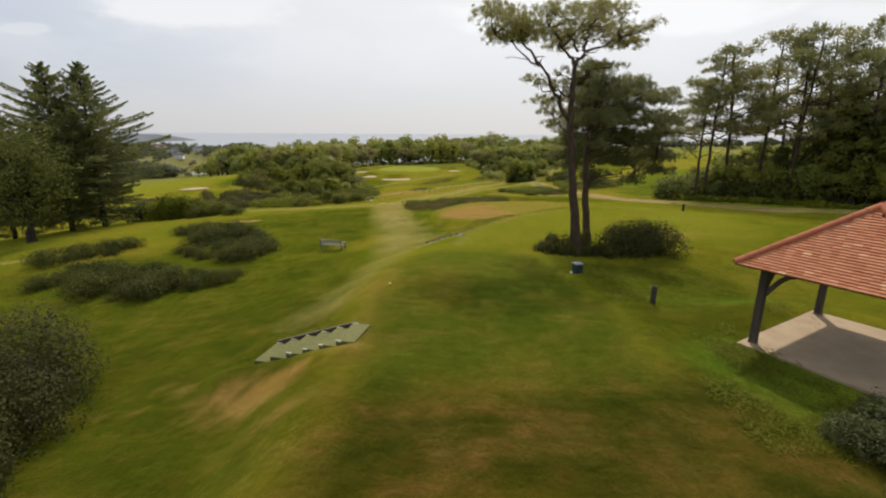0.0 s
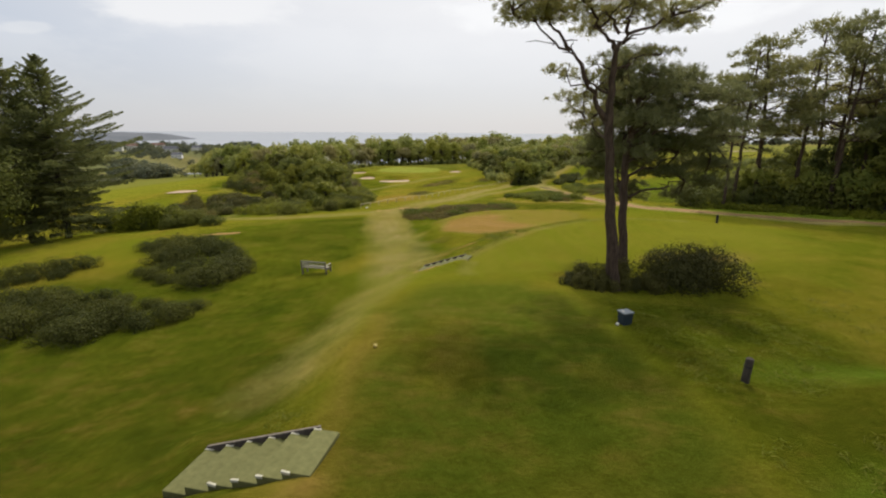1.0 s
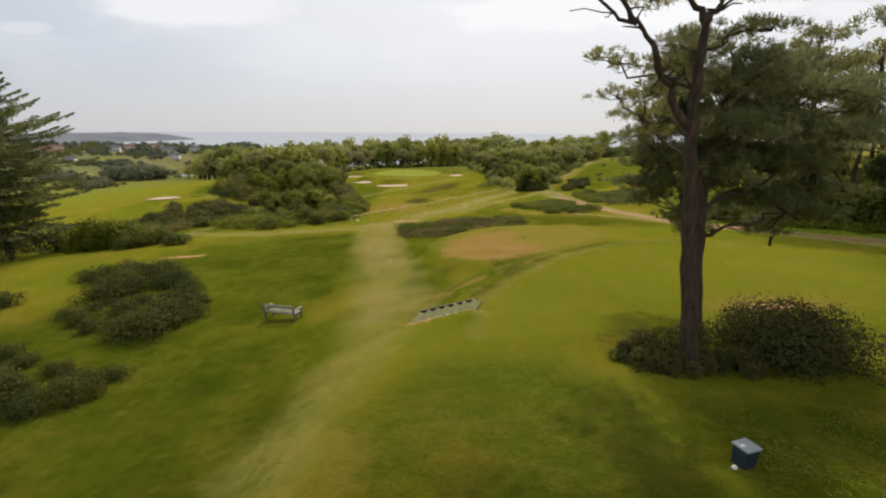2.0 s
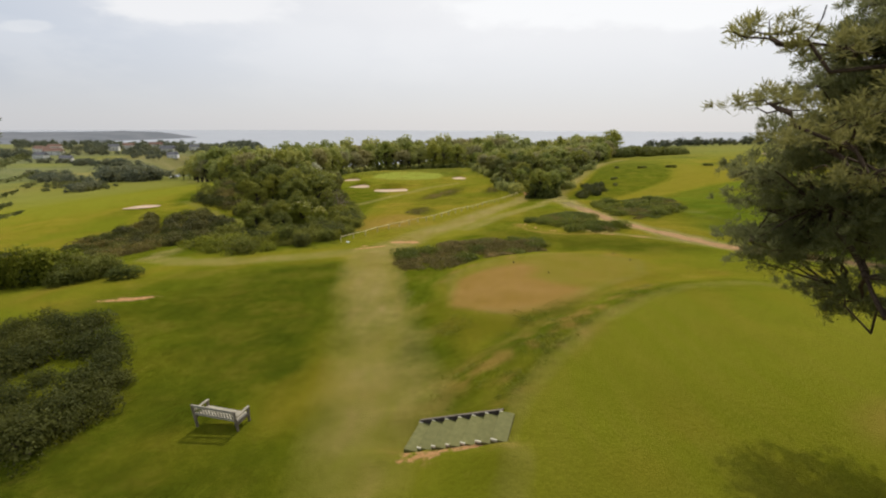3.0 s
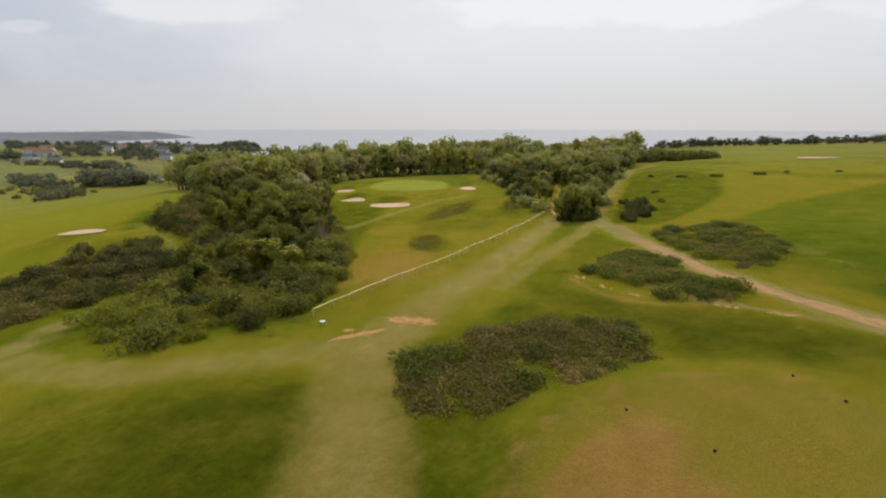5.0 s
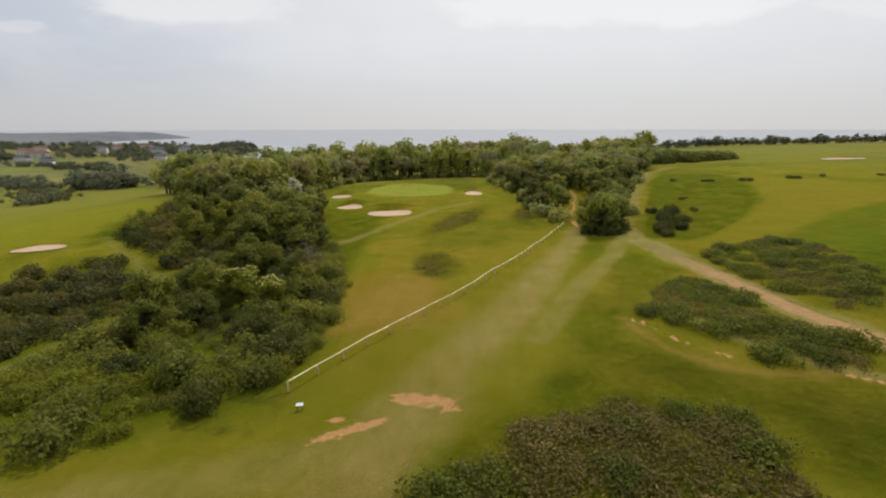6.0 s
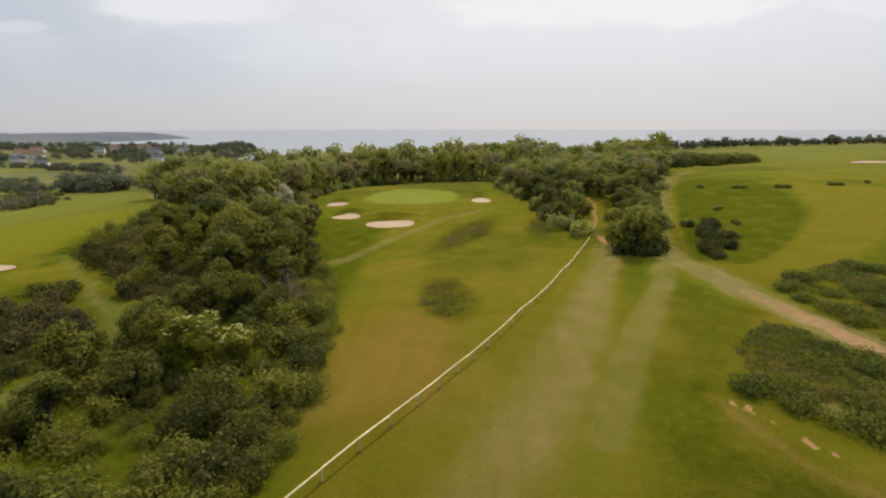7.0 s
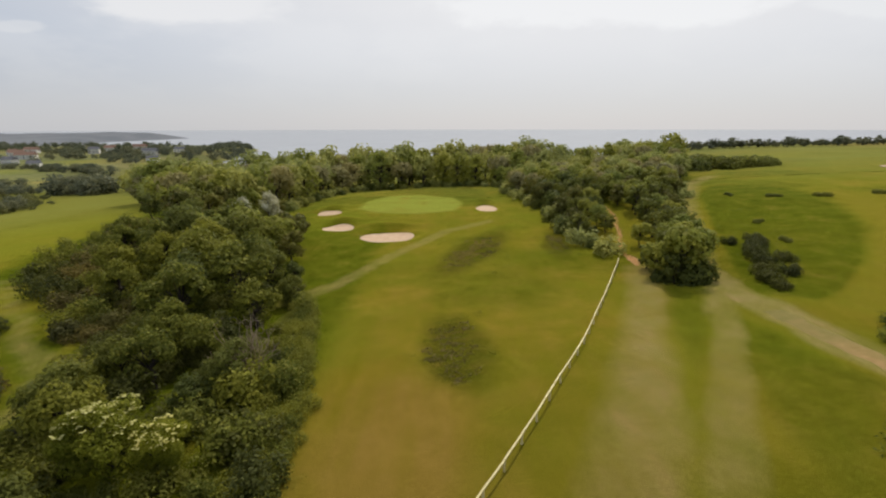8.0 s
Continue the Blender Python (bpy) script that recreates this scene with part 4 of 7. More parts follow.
def make_track():
    """The gravel track as a thin ragged ribbon on the turf."""
    pts = np.array(TRACK[1:])
    k = np.r_[0, np.cumsum(np.hypot(*np.diff(pts, axis=0).T))]
    s = np.arange(0, k[-1], 0.4)
    cx, cy = np.interp(s, k, pts[:, 0]), np.interp(s, k, pts[:, 1])
    ker = np.ones(15) / 15
    cx = np.convolve(np.pad(cx, 7, "edge"), ker, "valid")
    cy = np.convolve(np.pad(cy, 7, "edge"), ker, "valid")
    dx, dy = np.gradient(cx), np.gradient(cy)
    ln = np.hypot(dx, dy)
    u = np.linspace(-1, 1, 9)
    half = 0.86 + 0.18 * value_noise(s, s * 0, 1.1, 3) + 0.2 * value_noise(s, s * 0, 5.0, 4)
    x = cx[:, None] - dy[:, None] / ln[:, None] * u * half[:, None]
    y = cy[:, None] + dx[:, None] / ln[:, None] * u * half[:, None]
    z = land_height(x, y) + 0.035 * (1 - np.abs(u) ** 4) - 0.012
    n, m = x.shape
    i, j = np.meshgrid(np.arange(n - 1), np.arange(m - 1), indexing="ij")
    f = np.stack([i * m + j, (i + 1) * m + j, (i + 1) * m + j + 1, i * m + j + 1], -1).reshape(-1, 4)
    me = mesh_of("path", np.stack([x, y, z], -1).reshape(-1, 3), f, M_TRACK, True)
    fade = np.maximum(smooth(15, 2, s)[:, None] + 0.25 * value_noise(x, y, 0.9, 7) * smooth(18, 5, s)[:, None], smooth(0.62, 1.0, np.abs(u) * np.ones_like(x) + 0.25 * value_noise(x, y, 0.7, 8)))
    a = me.attributes.new("fade", "FLOAT", "POINT")
    a.data.foreach_set("value", np.clip(fade, 0, 1).astype(np.float32).ravel())
    tagged(new("path", me), "pinkish gravel track winding across the golf course", "path", kind="structure")


make_track()


def make_bunker(cx, cy, rx, ry, turn):
    r, a = np.meshgrid(np.linspace(0.02, 1, 9), np.linspace(0, 2 * np.pi, 40, endpoint=False), indexing="ij")
    wave = 0.94 + 0.035 * np.sin(3 * a + cx) + 0.03 * np.sin(2 * a + cy)
    u, v = r * wave * rx * np.cos(a), r * wave * ry * np.sin(a)
    c, s = math.cos(radians(turn)), math.sin(radians(turn))
    x, y = cx + u * c - v * s, cy + u * s + v * c
    z = land_height(x, y) + (0.07 if abs(cx) < 30 else 0.16) - 0.03 * r ** 6
    n, m = x.shape
    i, j = np.meshgrid(np.arange(n - 1), np.arange(m), indexing="ij")
    k = (j + 1) % m
    f = np.stack([i * m + j, (i + 1) * m + j, (i + 1) * m + k, i * m + k], -1).reshape(-1, 4)
    tagged(new("sand_bunker", mesh_of("sand_bunker", np.stack([x, y, z], -1).reshape(-1, 3), f, M_SAND, True)), "shallow golf bunker of pale pinkish sand with grass lip", "bunker", "golf bunkers")


for row in BUNKERS:
    make_bunker(*row)


def make_sea():
    a = np.linspace(0, 2 * np.pi, 96, endpoint=False)
    r = np.array([1.0, 200.0, 600.0, 1500.0, 3000.0, 3900.0, 4950.0])
    lift = np.array([0.0, 0.0, 0.0, 0.0, 0.0, 8.0, 26.0])
    rr, aa = np.meshgrid(r, a, indexing="ij")
    v = np.stack([rr * np.cos(aa), rr * np.sin(aa), -50.0 + np.repeat(lift[:, None], 96, 1)], -1).reshape(-1, 3)
    i, j = np.meshgrid(np.arange(len(r) - 1), np.arange(96), indexing="ij")
    k = (j + 1) % 96
    f = np.stack([i * 96 + j, (i + 1) * 96 + j, (i + 1) * 96 + k, i * 96 + k], -1).reshape(-1, 4)
    tagged(new("water", mesh_of("water", v, f, M_SEA, True)), "pale grey-blue hazy sea under a bright sky", "sea", kind="structure")


make_sea()


def make_headland():
    """A low hazy cape far across the bay."""
    k = np.linspace(0, 1, 90)
    x = -3700 + 2400 * k
    y = 2150 + 200 * k
    top = -20 + 5 * np.sin(k * 7.0 + 1.2) + 3 * value_noise(x, y, 130, 4) + 2 * value_noise(x, y, 45, 5) - 2 * smooth(0.8, 0.95, k)
    top = -60 + (top + 60) * (1 - 0.5 * smooth(0.955, 0.965, k)) * (1 - smooth(0.985, 1.0, k))
    rows = [(-1150, 0.0), (-1000, 0.46), (-500, 0.55), (-200, 0.7), (-50, 0.9), (0, 1.0), (120, 0.8), (400, 0.0)]
    v = np.concatenate([np.stack([x, y + d, -60 + (top + 60) * h], -1) for d, h in rows])
    i, j = np.meshgrid(np.arange(len(rows) - 1), np.arange(89), indexing="ij")
    f = np.stack([i * 90 + j, i * 90 + j + 1, (i + 1) * 90 + j + 1, (i + 1) * 90 + j], -1).reshape(-1, 4)
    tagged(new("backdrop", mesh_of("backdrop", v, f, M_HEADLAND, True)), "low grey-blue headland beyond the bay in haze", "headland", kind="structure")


make_headland()


# ---- trees and shrubs ----
def soft_part(name, verts, faces, material, parent, label="", smooth_shade=False):
    ob = new(name, mesh_of(name, verts, faces, material, smooth_shade))
    ob.parent = parent
    return tagged(ob, label)


def needle_pads(rng, pads, tufts=26.0, needles=36, length=0.26, width=0.035):
    """Tufts of needles in flat-bottomed, uneven pads: each pad a middle and three radii."""
    cs, os_ = [], []
    for c, (rx, ry, rz) in pads:
        n = max(6, int(tufts * rx * ry))
        a, r = rng.uniform(0, 2 * np.pi, n), rng.uniform(0, 1.08, n) ** 0.55
        r = r * (0.82 + 0.24 * np.sin(3 * a + c[0] * 5) + 0.14 * np.sin(7 * a + c[2] * 9))
        hub = np.stack([rx * r * np.cos(a), ry * r * np.sin(a), rz * (np.sqrt(np.clip(1 - r * r, 0.02, 1)) * rng.uniform(-0.3, 1.0, n) - 0.15 * r)], -1)
        hub += np.asarray(c)
        away = np.stack([np.cos(a) * r, np.sin(a) * r, np.full(n, 0.75)], -1)
        d = rng.normal(0, 0.62, (n, needles, 3)) + away[:, None] * 0.75
        d /= np.linalg.norm(d, axis=2)[:, :, None] + 1e-9
        size = rng.uniform(0.7, 1.35, (n, 1, 1))
        cs.append((hub[:, None] + d * length * size * rng.uniform(0.2, 1.0, (n, needles, 1))).reshape(-1, 3))
        os_.append((d * 4.0).reshape(-1, 3))
    return leaves(np.concatenate(cs), rng, length, width, 0.0, np.concatenate(os_))


def pine(name, x, y, seed, trunk, girth, limbs, pads, label, group="", needle=(38.0, 32, 0.18, 0.021)):
    """A pine: trunk points above its base, limbs as (from, to, radius) and pads of needles."""
    rng = np.random.default_rng(seed)
    ob = thing(name, x, y, land(x, y) - 0.15, label, "tree", group)
    t = np.array(trunk, float)
    k = np.linspace(0, 1, len(t))
    kk = np.linspace(0, 1, 22)
    pts = np.stack([np.interp(kk, k, t[:, i]) for i in range(3)], -1)
    pts[1:-1, :2] += rng.normal(0, 0.035, (20, 2))
    flare = 1 + 0.42 * np.exp(-kk * 22)
    soft_part("trunk", *tube(pts, girth * (1 - 0.68 * kk) * flare, 10), M_BARK, ob, smooth_shade=True)
    wood = []
    for a, b, r in limbs:
        line = bent(a, b, rng, 0.10, 7)
        wood.append(tube(line, np.linspace(r, r * 0.35, 7), 6))
        for _ in range(4):
            s = line[rng.integers(2, 7)]
            e = s + rng.normal(size=3) * [0.45, 0.45, 0.2] + [0, 0, 0.2]
            wood.append(tube(bent(s, e, rng, 0.1, 4), np.linspace(r * 0.35, 0.012, 4), 4))
    for c, (rx, ry, rz) in pads:
        axis_z = np.clip(c[2] - 0.5 * max(rx, ry), t[0, 2] + 1, t[-1, 2])
        root = np.array([np.interp(axis_z, t[:, 2], t[:, 0]), np.interp(axis_z, t[:, 2], t[:, 1]), axis_z])
        near = min([root] + [np.array(b, float) for _, b, _ in limbs], key=lambda q: np.linalg.norm(q - np.array(c)))
        wood.append(tube(bent(near, c, rng, 0.08, 5), np.linspace(0.05, 0.012, 5), 5))
        for _ in range(5):
            e = np.array(c) + rng.uniform(-0.75, 0.75, 3) * [rx, ry, rz]
            wood.append(tube(bent(c, e, rng, 0.1, 4), np.linspace(0.018, 0.006, 4), 4))
    soft_part("branchwork", *joined(wood), M_BARK, ob, smooth_shade=True)
    soft_part("crown", *needle_pads(rng, pads, *needle), M_PINE, ob)
    return ob


def pads_of(rows, rng, deep, more=2):
    """Pads from (x, y, z, width, height), each with a second one set a little deeper in the crown."""
    got = []
    for x, y, z, w, h in rows:
        got.append(((x, y, z), (w, w, h)))
        for _ in range(more if deep else 0):
            off = rng.uniform(-1, 1, 3) * [0.6, deep, 0.25]
            got.append(((x + float(off[0]), y + float(off[1]), z + float(off[2]) - 0.1), (w, w, h * 0.9)))
    return got


def hero_pines():
    rng = np.random.default_rng(14)
    flat_top = [(-4.8, 2.2, 13.1, 1.35, 0.64), (-4.0, 0.7, 12.3, 1.46, 0.73), (-4.4, 2.3, 12.1, 0.97, 0.41), (-3.5, -0.7, 12.2, 1.21, 0.66), (-2.7, 1.1, 12.0, 1.29, 0.63), (-2.0, 0.3, 12.6, 1.08, 0.68), (-1.3, 1.7, 12.0, 1.14, 0.69), (-0.9, -0.4, 12.3, 1.22, 0.75), (0.6, 2.0, 13.3, 1.15, 0.64), (1.1, 0.8, 13.0, 0.92, 0.61), (1.2, 2.1, 12.4, 1.34, 0.77), (1.9, 0.6, 12.0, 1.09, 0.61), (2.7, 0.5, 12.0, 0.72, 0.34), (2.1, 1.7, 11.6, 1.13, 0.32), (0.4, 2.3, 12.0, 1.16, 0.66), (-3.6, 0.3, 11.5, 1.07, 0.34), (-0.8, 2.3, 11.6, 0.97, 0.33)]
    shelves = [(-1.3, 2.6, 9.5, 0.8, 0.3), (-1.0, 2.4, 8.4, 0.9, 0.35), (-0.9, 2.0, 7.4, 0.9, 0.32), (-1.3, 1.3, 8.6, 0.7, 0.3), (-1.9, 3.7, 9.9, 0.85, 0.27), (-0.9, 1.2, 9.9, 0.74, 0.39), (-1.4, 4.1, 8.7, 0.87, 0.31), (-0.8, 3.3, 8.0, 1.1, 0.31), (-0.7, 1.1, 9.1, 1.02, 0.63), (1.6, 0.7, 10.3, 0.82, 0.23), (0.6, 0.1, 10.1, 0.71, 0.24)]
    pine("pine_tree", 7.2, 25.3, 11,
         [(0.3, 0, 0), (0.15, 0, 1.2), (-0.05, 0.1, 3.0), (-0.23, 0.2, 4.8), (-0.5, 0.25, 7.8), (-0.52, 0.3, 9.4), (-0.48, 0.3, 10.4)], 0.30,
         [((-0.5, 0.25, 7.5), (-1.57, 0.3, 9.1), 0.15), ((-1.5, 0.3, 9.0), (-2.3, 0.4, 10.4), 0.12), ((-2.3, 0.4, 10.3), (-3.3, 0.5, 11.6), 0.09), ((-2.3, 0.4, 10.3), (-4.6, 1.4, 12.0), 0.06),
          ((-0.48, 0.3, 10.3), (-1.1, 0.6, 11.2), 0.12), ((-1.1, 0.6, 11.2), (-1.9, 0.6, 12.2), 0.08), ((-0.48, 0.3, 10.3), (0.1, 0.7, 11.0), 0.13), ((0.1, 0.7, 11.0), (0.5, 1.6, 12.4), 0.09), ((0.1, 0.7, 11.0), (1.9, 0.8, 11.7), 0.08), ((-0.3, 0.6, 11.0), (-0.7, 1.6, 12.2), 0.07),
          ((-0.5, 0.25, 8.6), (-1.9, 3.4, 9.7), 0.06), ((-0.5, 0.25, 7.2), (-1.3, 3.6, 8.5), 0.06), ((-0.45, 0.25, 6.6), (-0.8, 3.0, 7.8), 0.05), ((-0.5, 0.3, 9.6), (1.5, 0.6, 10.2), 0.05)],
         pads_of(flat_top, rng, 1.5, 1) + pads_of(shelves, rng, 0.0), "tall Scots pine with flat-topped crown and leaning side limb", "twin pines")
    spread = [(0.2, 2.6, 10.4, 1.04, 0.55), (0.3, -0.4, 9.7, 1.12, 0.5), (2.2, 1.3, 10.1, 0.79, 0.34), (3.1, 1.7, 9.9, 0.77, 0.54), (2.4, 2.7, 9.4, 1.66, 0.71), (3.8, 1.6, 9.0, 1.2, 0.61), (3.9, -0.6, 8.7, 0.74, 0.39), (4.6, 0.9, 9.4, 0.59, 0.26), (0.1, 0.9, 8.9, 1.37, 0.71), (3.0, 0.9, 7.9, 1.56, 0.6), (5.2, 2.7, 8.0, 1.04, 0.44), (1.0, 0.3, 7.7, 1.72, 0.66), (-0.5, -0.2, 7.7, 1.13, 0.64), (2.4, 1.0, 6.7, 1.77, 0.6), (4.4, 1.5, 7.1, 1.0, 0.42), (5.7, 2.7, 6.9, 0.83, 0.36), (5.6, 1.2, 7.1, 0.49, 0.21), (0.2, -0.0, 6.6, 1.13, 0.58), (4.3, 2.6, 5.8, 1.45, 0.51), (2.2, 0.9, 5.3, 1.37, 0.48), (4.3, 1.6, 5.0, 1.2, 0.42), (4.9, 0.8, 5.7, 0.78, 0.33), (3.1, 2.0, 4.2, 0.85, 0.31), (1.6, 1.6, 8.4, 1.5, 0.7), (1.2, 1.8, 6.0, 1.5, 0.6), (3.4, 2.2, 6.4, 1.4, 0.6), (0.9, 2.0, 7.2, 1.4, 0.6), (2.6, 2.4, 8.6, 1.4, 0.6), (1.4, 1.8, 9.3, 1.3, 0.6)]
    behind = [(-0.25, 6.6, 7.1, 0.7, 0.3), (0.15, 5.8, 6.8, 0.8, 0.35), (0.55, 4.9, 6.5, 0.9, 0.4), (-0.15, 6.4, 5.4, 0.65, 0.25), (0.35, 5.5, 5.5, 0.85, 0.32), (1.35, 5.6, 3.9, 0.8, 0.28), (1.9, 4.8, 4.4, 0.9, 0.32), (1.7, 4.6, 4.0, 0.8, 0.3), (1.2, 4.0, 4.3, 0.8, 0.3), (0.9, 3.2, 4.4, 0.7, 0.28), (2.2, 4.2, 3.7, 0.8, 0.3), (1.9, 5.2, 3.7, 0.8, 0.3), (1.5, 4.8, 3.5, 0.7, 0.28)]
    for _ in range(58):
        d = rng.normal(size=3)
        d /= np.linalg.norm(d)
        at, w = np.array([1.0, 5.0, 6.7]) + d * rng.uniform(0.3, 1.0) * [2.3, 2.4, 2.9], float(rng.uniform(0.65, 1.1))
        behind.append((float(at[0]), float(at[1]), float(at[2]), w, 0.36 * w))
    for _ in range(44):
        d = rng.normal(size=3)
        d /= np.linalg.norm(d)
        at, w = np.array([0.5, 4.0, 9.3]) + d * rng.uniform(0.3, 1.0) * [1.3, 1.6, 2.2], float(rng.uniform(0.55, 0.95))
        behind.append((float(at[0]), float(at[1]), float(at[2]), w, 0.42 * w))
    pine("pine_tree", 8.5, 27.0, 12,
         [(0, 0, 0), (0.08, 0.1, 1.0), (-0.1, 0.1, 3.0), (-0.3, 0.1, 4.9), (-0.32, 0.1, 6.5), (-0.1, 0.1, 8.2), (0.2, 0.3, 9.7)], 0.25,
         [((-0.2, 0.1, 4.2), (0.7, 0.1, 4.65), 0.09), ((0.7, 0.1, 4.65), (2.6, 0.2, 5.1), 0.06), ((-0.3, 0.1, 5.2), (2.4, 0.8, 6.3), 0.07), ((-0.3, 0.1, 6.0), (4.2, 1.4, 7.0), 0.07), ((-0.3, 0.1, 6.7), (3.0, 0.9, 7.8), 0.07), ((-0.2, 0.1, 7.4), (3.6, 1.4, 8.8), 0.07), ((0.0, 0.2, 8.6), (2.3, 1.8, 9.6), 0.06), ((-0.2, 0.1, 7.6), (0.2, 2.3, 10.0), 0.05), ((-0.25, 0.1, 3.6), (0.3, 2.6, 5.2), 0.11), ((0.3, 2.6, 5.2), (0.6, 4.6, 6.6), 0.08), ((-0.3, 0.1, 6.4), (0.9, 4.4, 8.3), 0.07), ((-0.2, 0.1, 4.0), (1.7, 4.6, 4.2), 0.05)],
         pads_of(spread, rng, 1.8, 2) + pads_of(behind, rng, 0.0), "Scots pine with dense spreading lower crown on one side", "twin pines")


hero_pines()


def wood_pine(seed, h):
    """A woodland pine with a bare trunk and a high ragged crown."""
    rng = np.random.default_rng(seed)
    lean = rng.normal(0, 0.05, 2) * h
    trunk = [(lean[0] * k ** 2, lean[1] * k ** 2, h * 0.93 * k) for k in np.linspace(0, 1, 7)]
    limbs, pads = [], []
    for k in range(19):
        f = rng.uniform(0.40, 0.97)
        a = rng.uniform(0, 2 * np.pi)
        reach = (0.05 + 0.17 * math.sin(min(1, (1.02 - f) * 2.2) * 1.4)) * h
        base = (lean[0] * f * f, lean[1] * f * f, h * 0.93 * f)
        tip = (base[0] + reach * math.cos(a), base[1] + reach * math.sin(a), base[2] + 0.07 * h * rng.uniform(0.3, 1.2))
        limbs.append((base, tip, 0.05 + 0.04 * (1 - f)))
        r = rng.uniform(1.0, 1.8)
        pads.append((tip, (r, r, 0.38 * r)))
    pads.append(((lean[0], lean[1], h * 0.97), (1.3, 1.3, 0.6)))
    return pine("pine_tree", 36, 52, seed, trunk, 0.22, limbs, pads, "tall dark woodland pine with bare trunk and ragged crown", "woodland pines", (9.0, 14, 0.50, 0.085))


def thinned(cs, os_, leaf, limit):
    """Three in four of the leaves, each a little larger, for plants with coarse leaves."""
    if leaf < limit:
        return cs, os_, leaf
    keep = np.arange(len(cs)) % 4 != 3
    return cs[keep], os_[keep], leaf * 1.13


def broadleaf(name, seed, h, spread, material, label, group, clumps=26, n=2600, leaf=0.22, bark=None, low=0.22, category="tree", fat=1.0, twig=5, loose=0.0):
    """A round-headed tree or tall shrub: trunk, limbs and a crown of leaf clumps with gaps."""
    rng = np.random.default_rng(seed)
    ob = thing(name, 0, 0, 0, label, category, group)
    top = h * 0.62
    line = bent((0, 0, -0.3), (rng.normal(0, 0.03) * h, rng.normal(0, 0.03) * h, top), rng, 0.05, 8)
    wood = [tube(line, np.linspace(0.030 * h, 0.010 * h, 8) * (1 + 0.5 * np.exp(-np.arange(8) * 1.5)), 8)]
    cs, os_ = [], []
    mid, tall = h * (0.5 + 0.5 * low), h * (0.5 - 0.5 * low)
    for i in range(clumps):
        d = rng.normal(size=3)
        d /= np.linalg.norm(d)
        if rng.random() < 0.35:
            d[2] = abs(d[2])
        if d[2] < 0:
            d[:2] *= 0.9 / (np.linalg.norm(d[:2]) + 0.2)
        f = mid / h + 0.5 * d[2] * tall / h
        c = np.array([0, 0, mid]) + d * rng.uniform(0.45, 0.80) * np.array([spread, spread, tall])
        s = rng.uniform(0.20, 0.34) * spread * fat
        p, d = shell(rng, n // clumps, c, (s, s, s * 0.72), 0.45)
        p += rng.normal(0, 1, p.shape) * s * loose
        cs.append(p)
        os_.append(d + 0.5 * (c - [0, 0, mid]) / spread)
        k = line[int(np.clip(2 + 5 * f * 0.9, 1, 7))]
        wood.append(tube(bent(k, c, rng, 0.07, twig), np.linspace(0.010 * h, 0.003 * h, twig), 4 if twig < 5 else 5))
    soft_part("trunk", *joined(wood), bark or M_BARK_DARK, ob, smooth_shade=True)
    cs, os_, leaf = thinned(np.concatenate(cs), np.concatenate(os_), leaf, 0.2)
    soft_part("crown", *leaves(cs, rng, leaf, leaf * 0.75, 0.2, None, os_ * (2.4 if leaf > 0.3 else 1.2)), material, ob)
    return ob


def spruce(name, seed, h, spread, label, group):
    """A spruce: straight trunk, whorls of drooping boughs that turn up at the tip."""
    rng = np.random.default_rng(seed)
    ob = thing(name, 0, 0, 0, label, "tree", group)
    soft_part("trunk", *tube([(0, 0, -0.3), (0.05, 0, h * 0.3), (0, 0.05, h * 0.7), (0, 0, h)], [0.30, 0.24, 0.12, 0.02], 9), M_BARK_DARK, ob, smooth_shade=True)
    wood, cs, os_ = [], [], []
    for f in np.arange(0.13, 0.99, 0.026):
        reach = spread * min(1.0, 1.9 * (1 - f) ** 0.8) * min(1.0, 0.72 + 1.6 * f) * rng.uniform(0.8, 1.1)
        for a in rng.uniform(0, 2 * np.pi) + np.arange(8) * 2 * np.pi / 8 + rng.normal(0, 0.25, 8):
            r = reach * rng.uniform(0.4, 1.22)
            k = np.linspace(0, 1, 7)
            z = h * f + r * k * (-0.42 + 0.72 * f) + 0.16 * r * k ** 3 + rng.normal(0, 0.15)
            line = np.stack([r * k * math.cos(a), r * k * math.sin(a), z], -1)
            wood.append(tube(line[::2], np.linspace(0.035, 0.008, 4), 3))
            m = int(24 + 54 * r)
            t = rng.uniform(0.12, 1.0, m) ** 0.75
            side = rng.normal(0, 0.17, m) * r * (1.1 - t) + rng.normal(0, 0.09, m)
            p = np.stack([np.interp(t, k, line[:, i]) for i in range(3)], -1)
            p[:, 0] -= side * math.sin(a)
            p[:, 1] += side * math.cos(a)
            p[:, 2] -= np.abs(rng.normal(0, 0.20, m)) * (1.15 - 0.8 * t)
            cs.append(p)
            o = np.stack([math.cos(a) - np.sign(side) * 0.7 * math.sin(a), math.sin(a) + np.sign(side) * 0.7 * math.cos(a), np.full(m, -0.25 + 0.5 * f)], -1) * 1.6
            os_.append(o)
    soft_part("branchwork", *joined(wood), M_BARK_DARK, ob)
    soft_part("crown", *leaves(np.concatenate(cs), rng, 0.27, 0.085, 0.0, np.concatenate(os_)), M_SPRUCE, ob)
    return ob


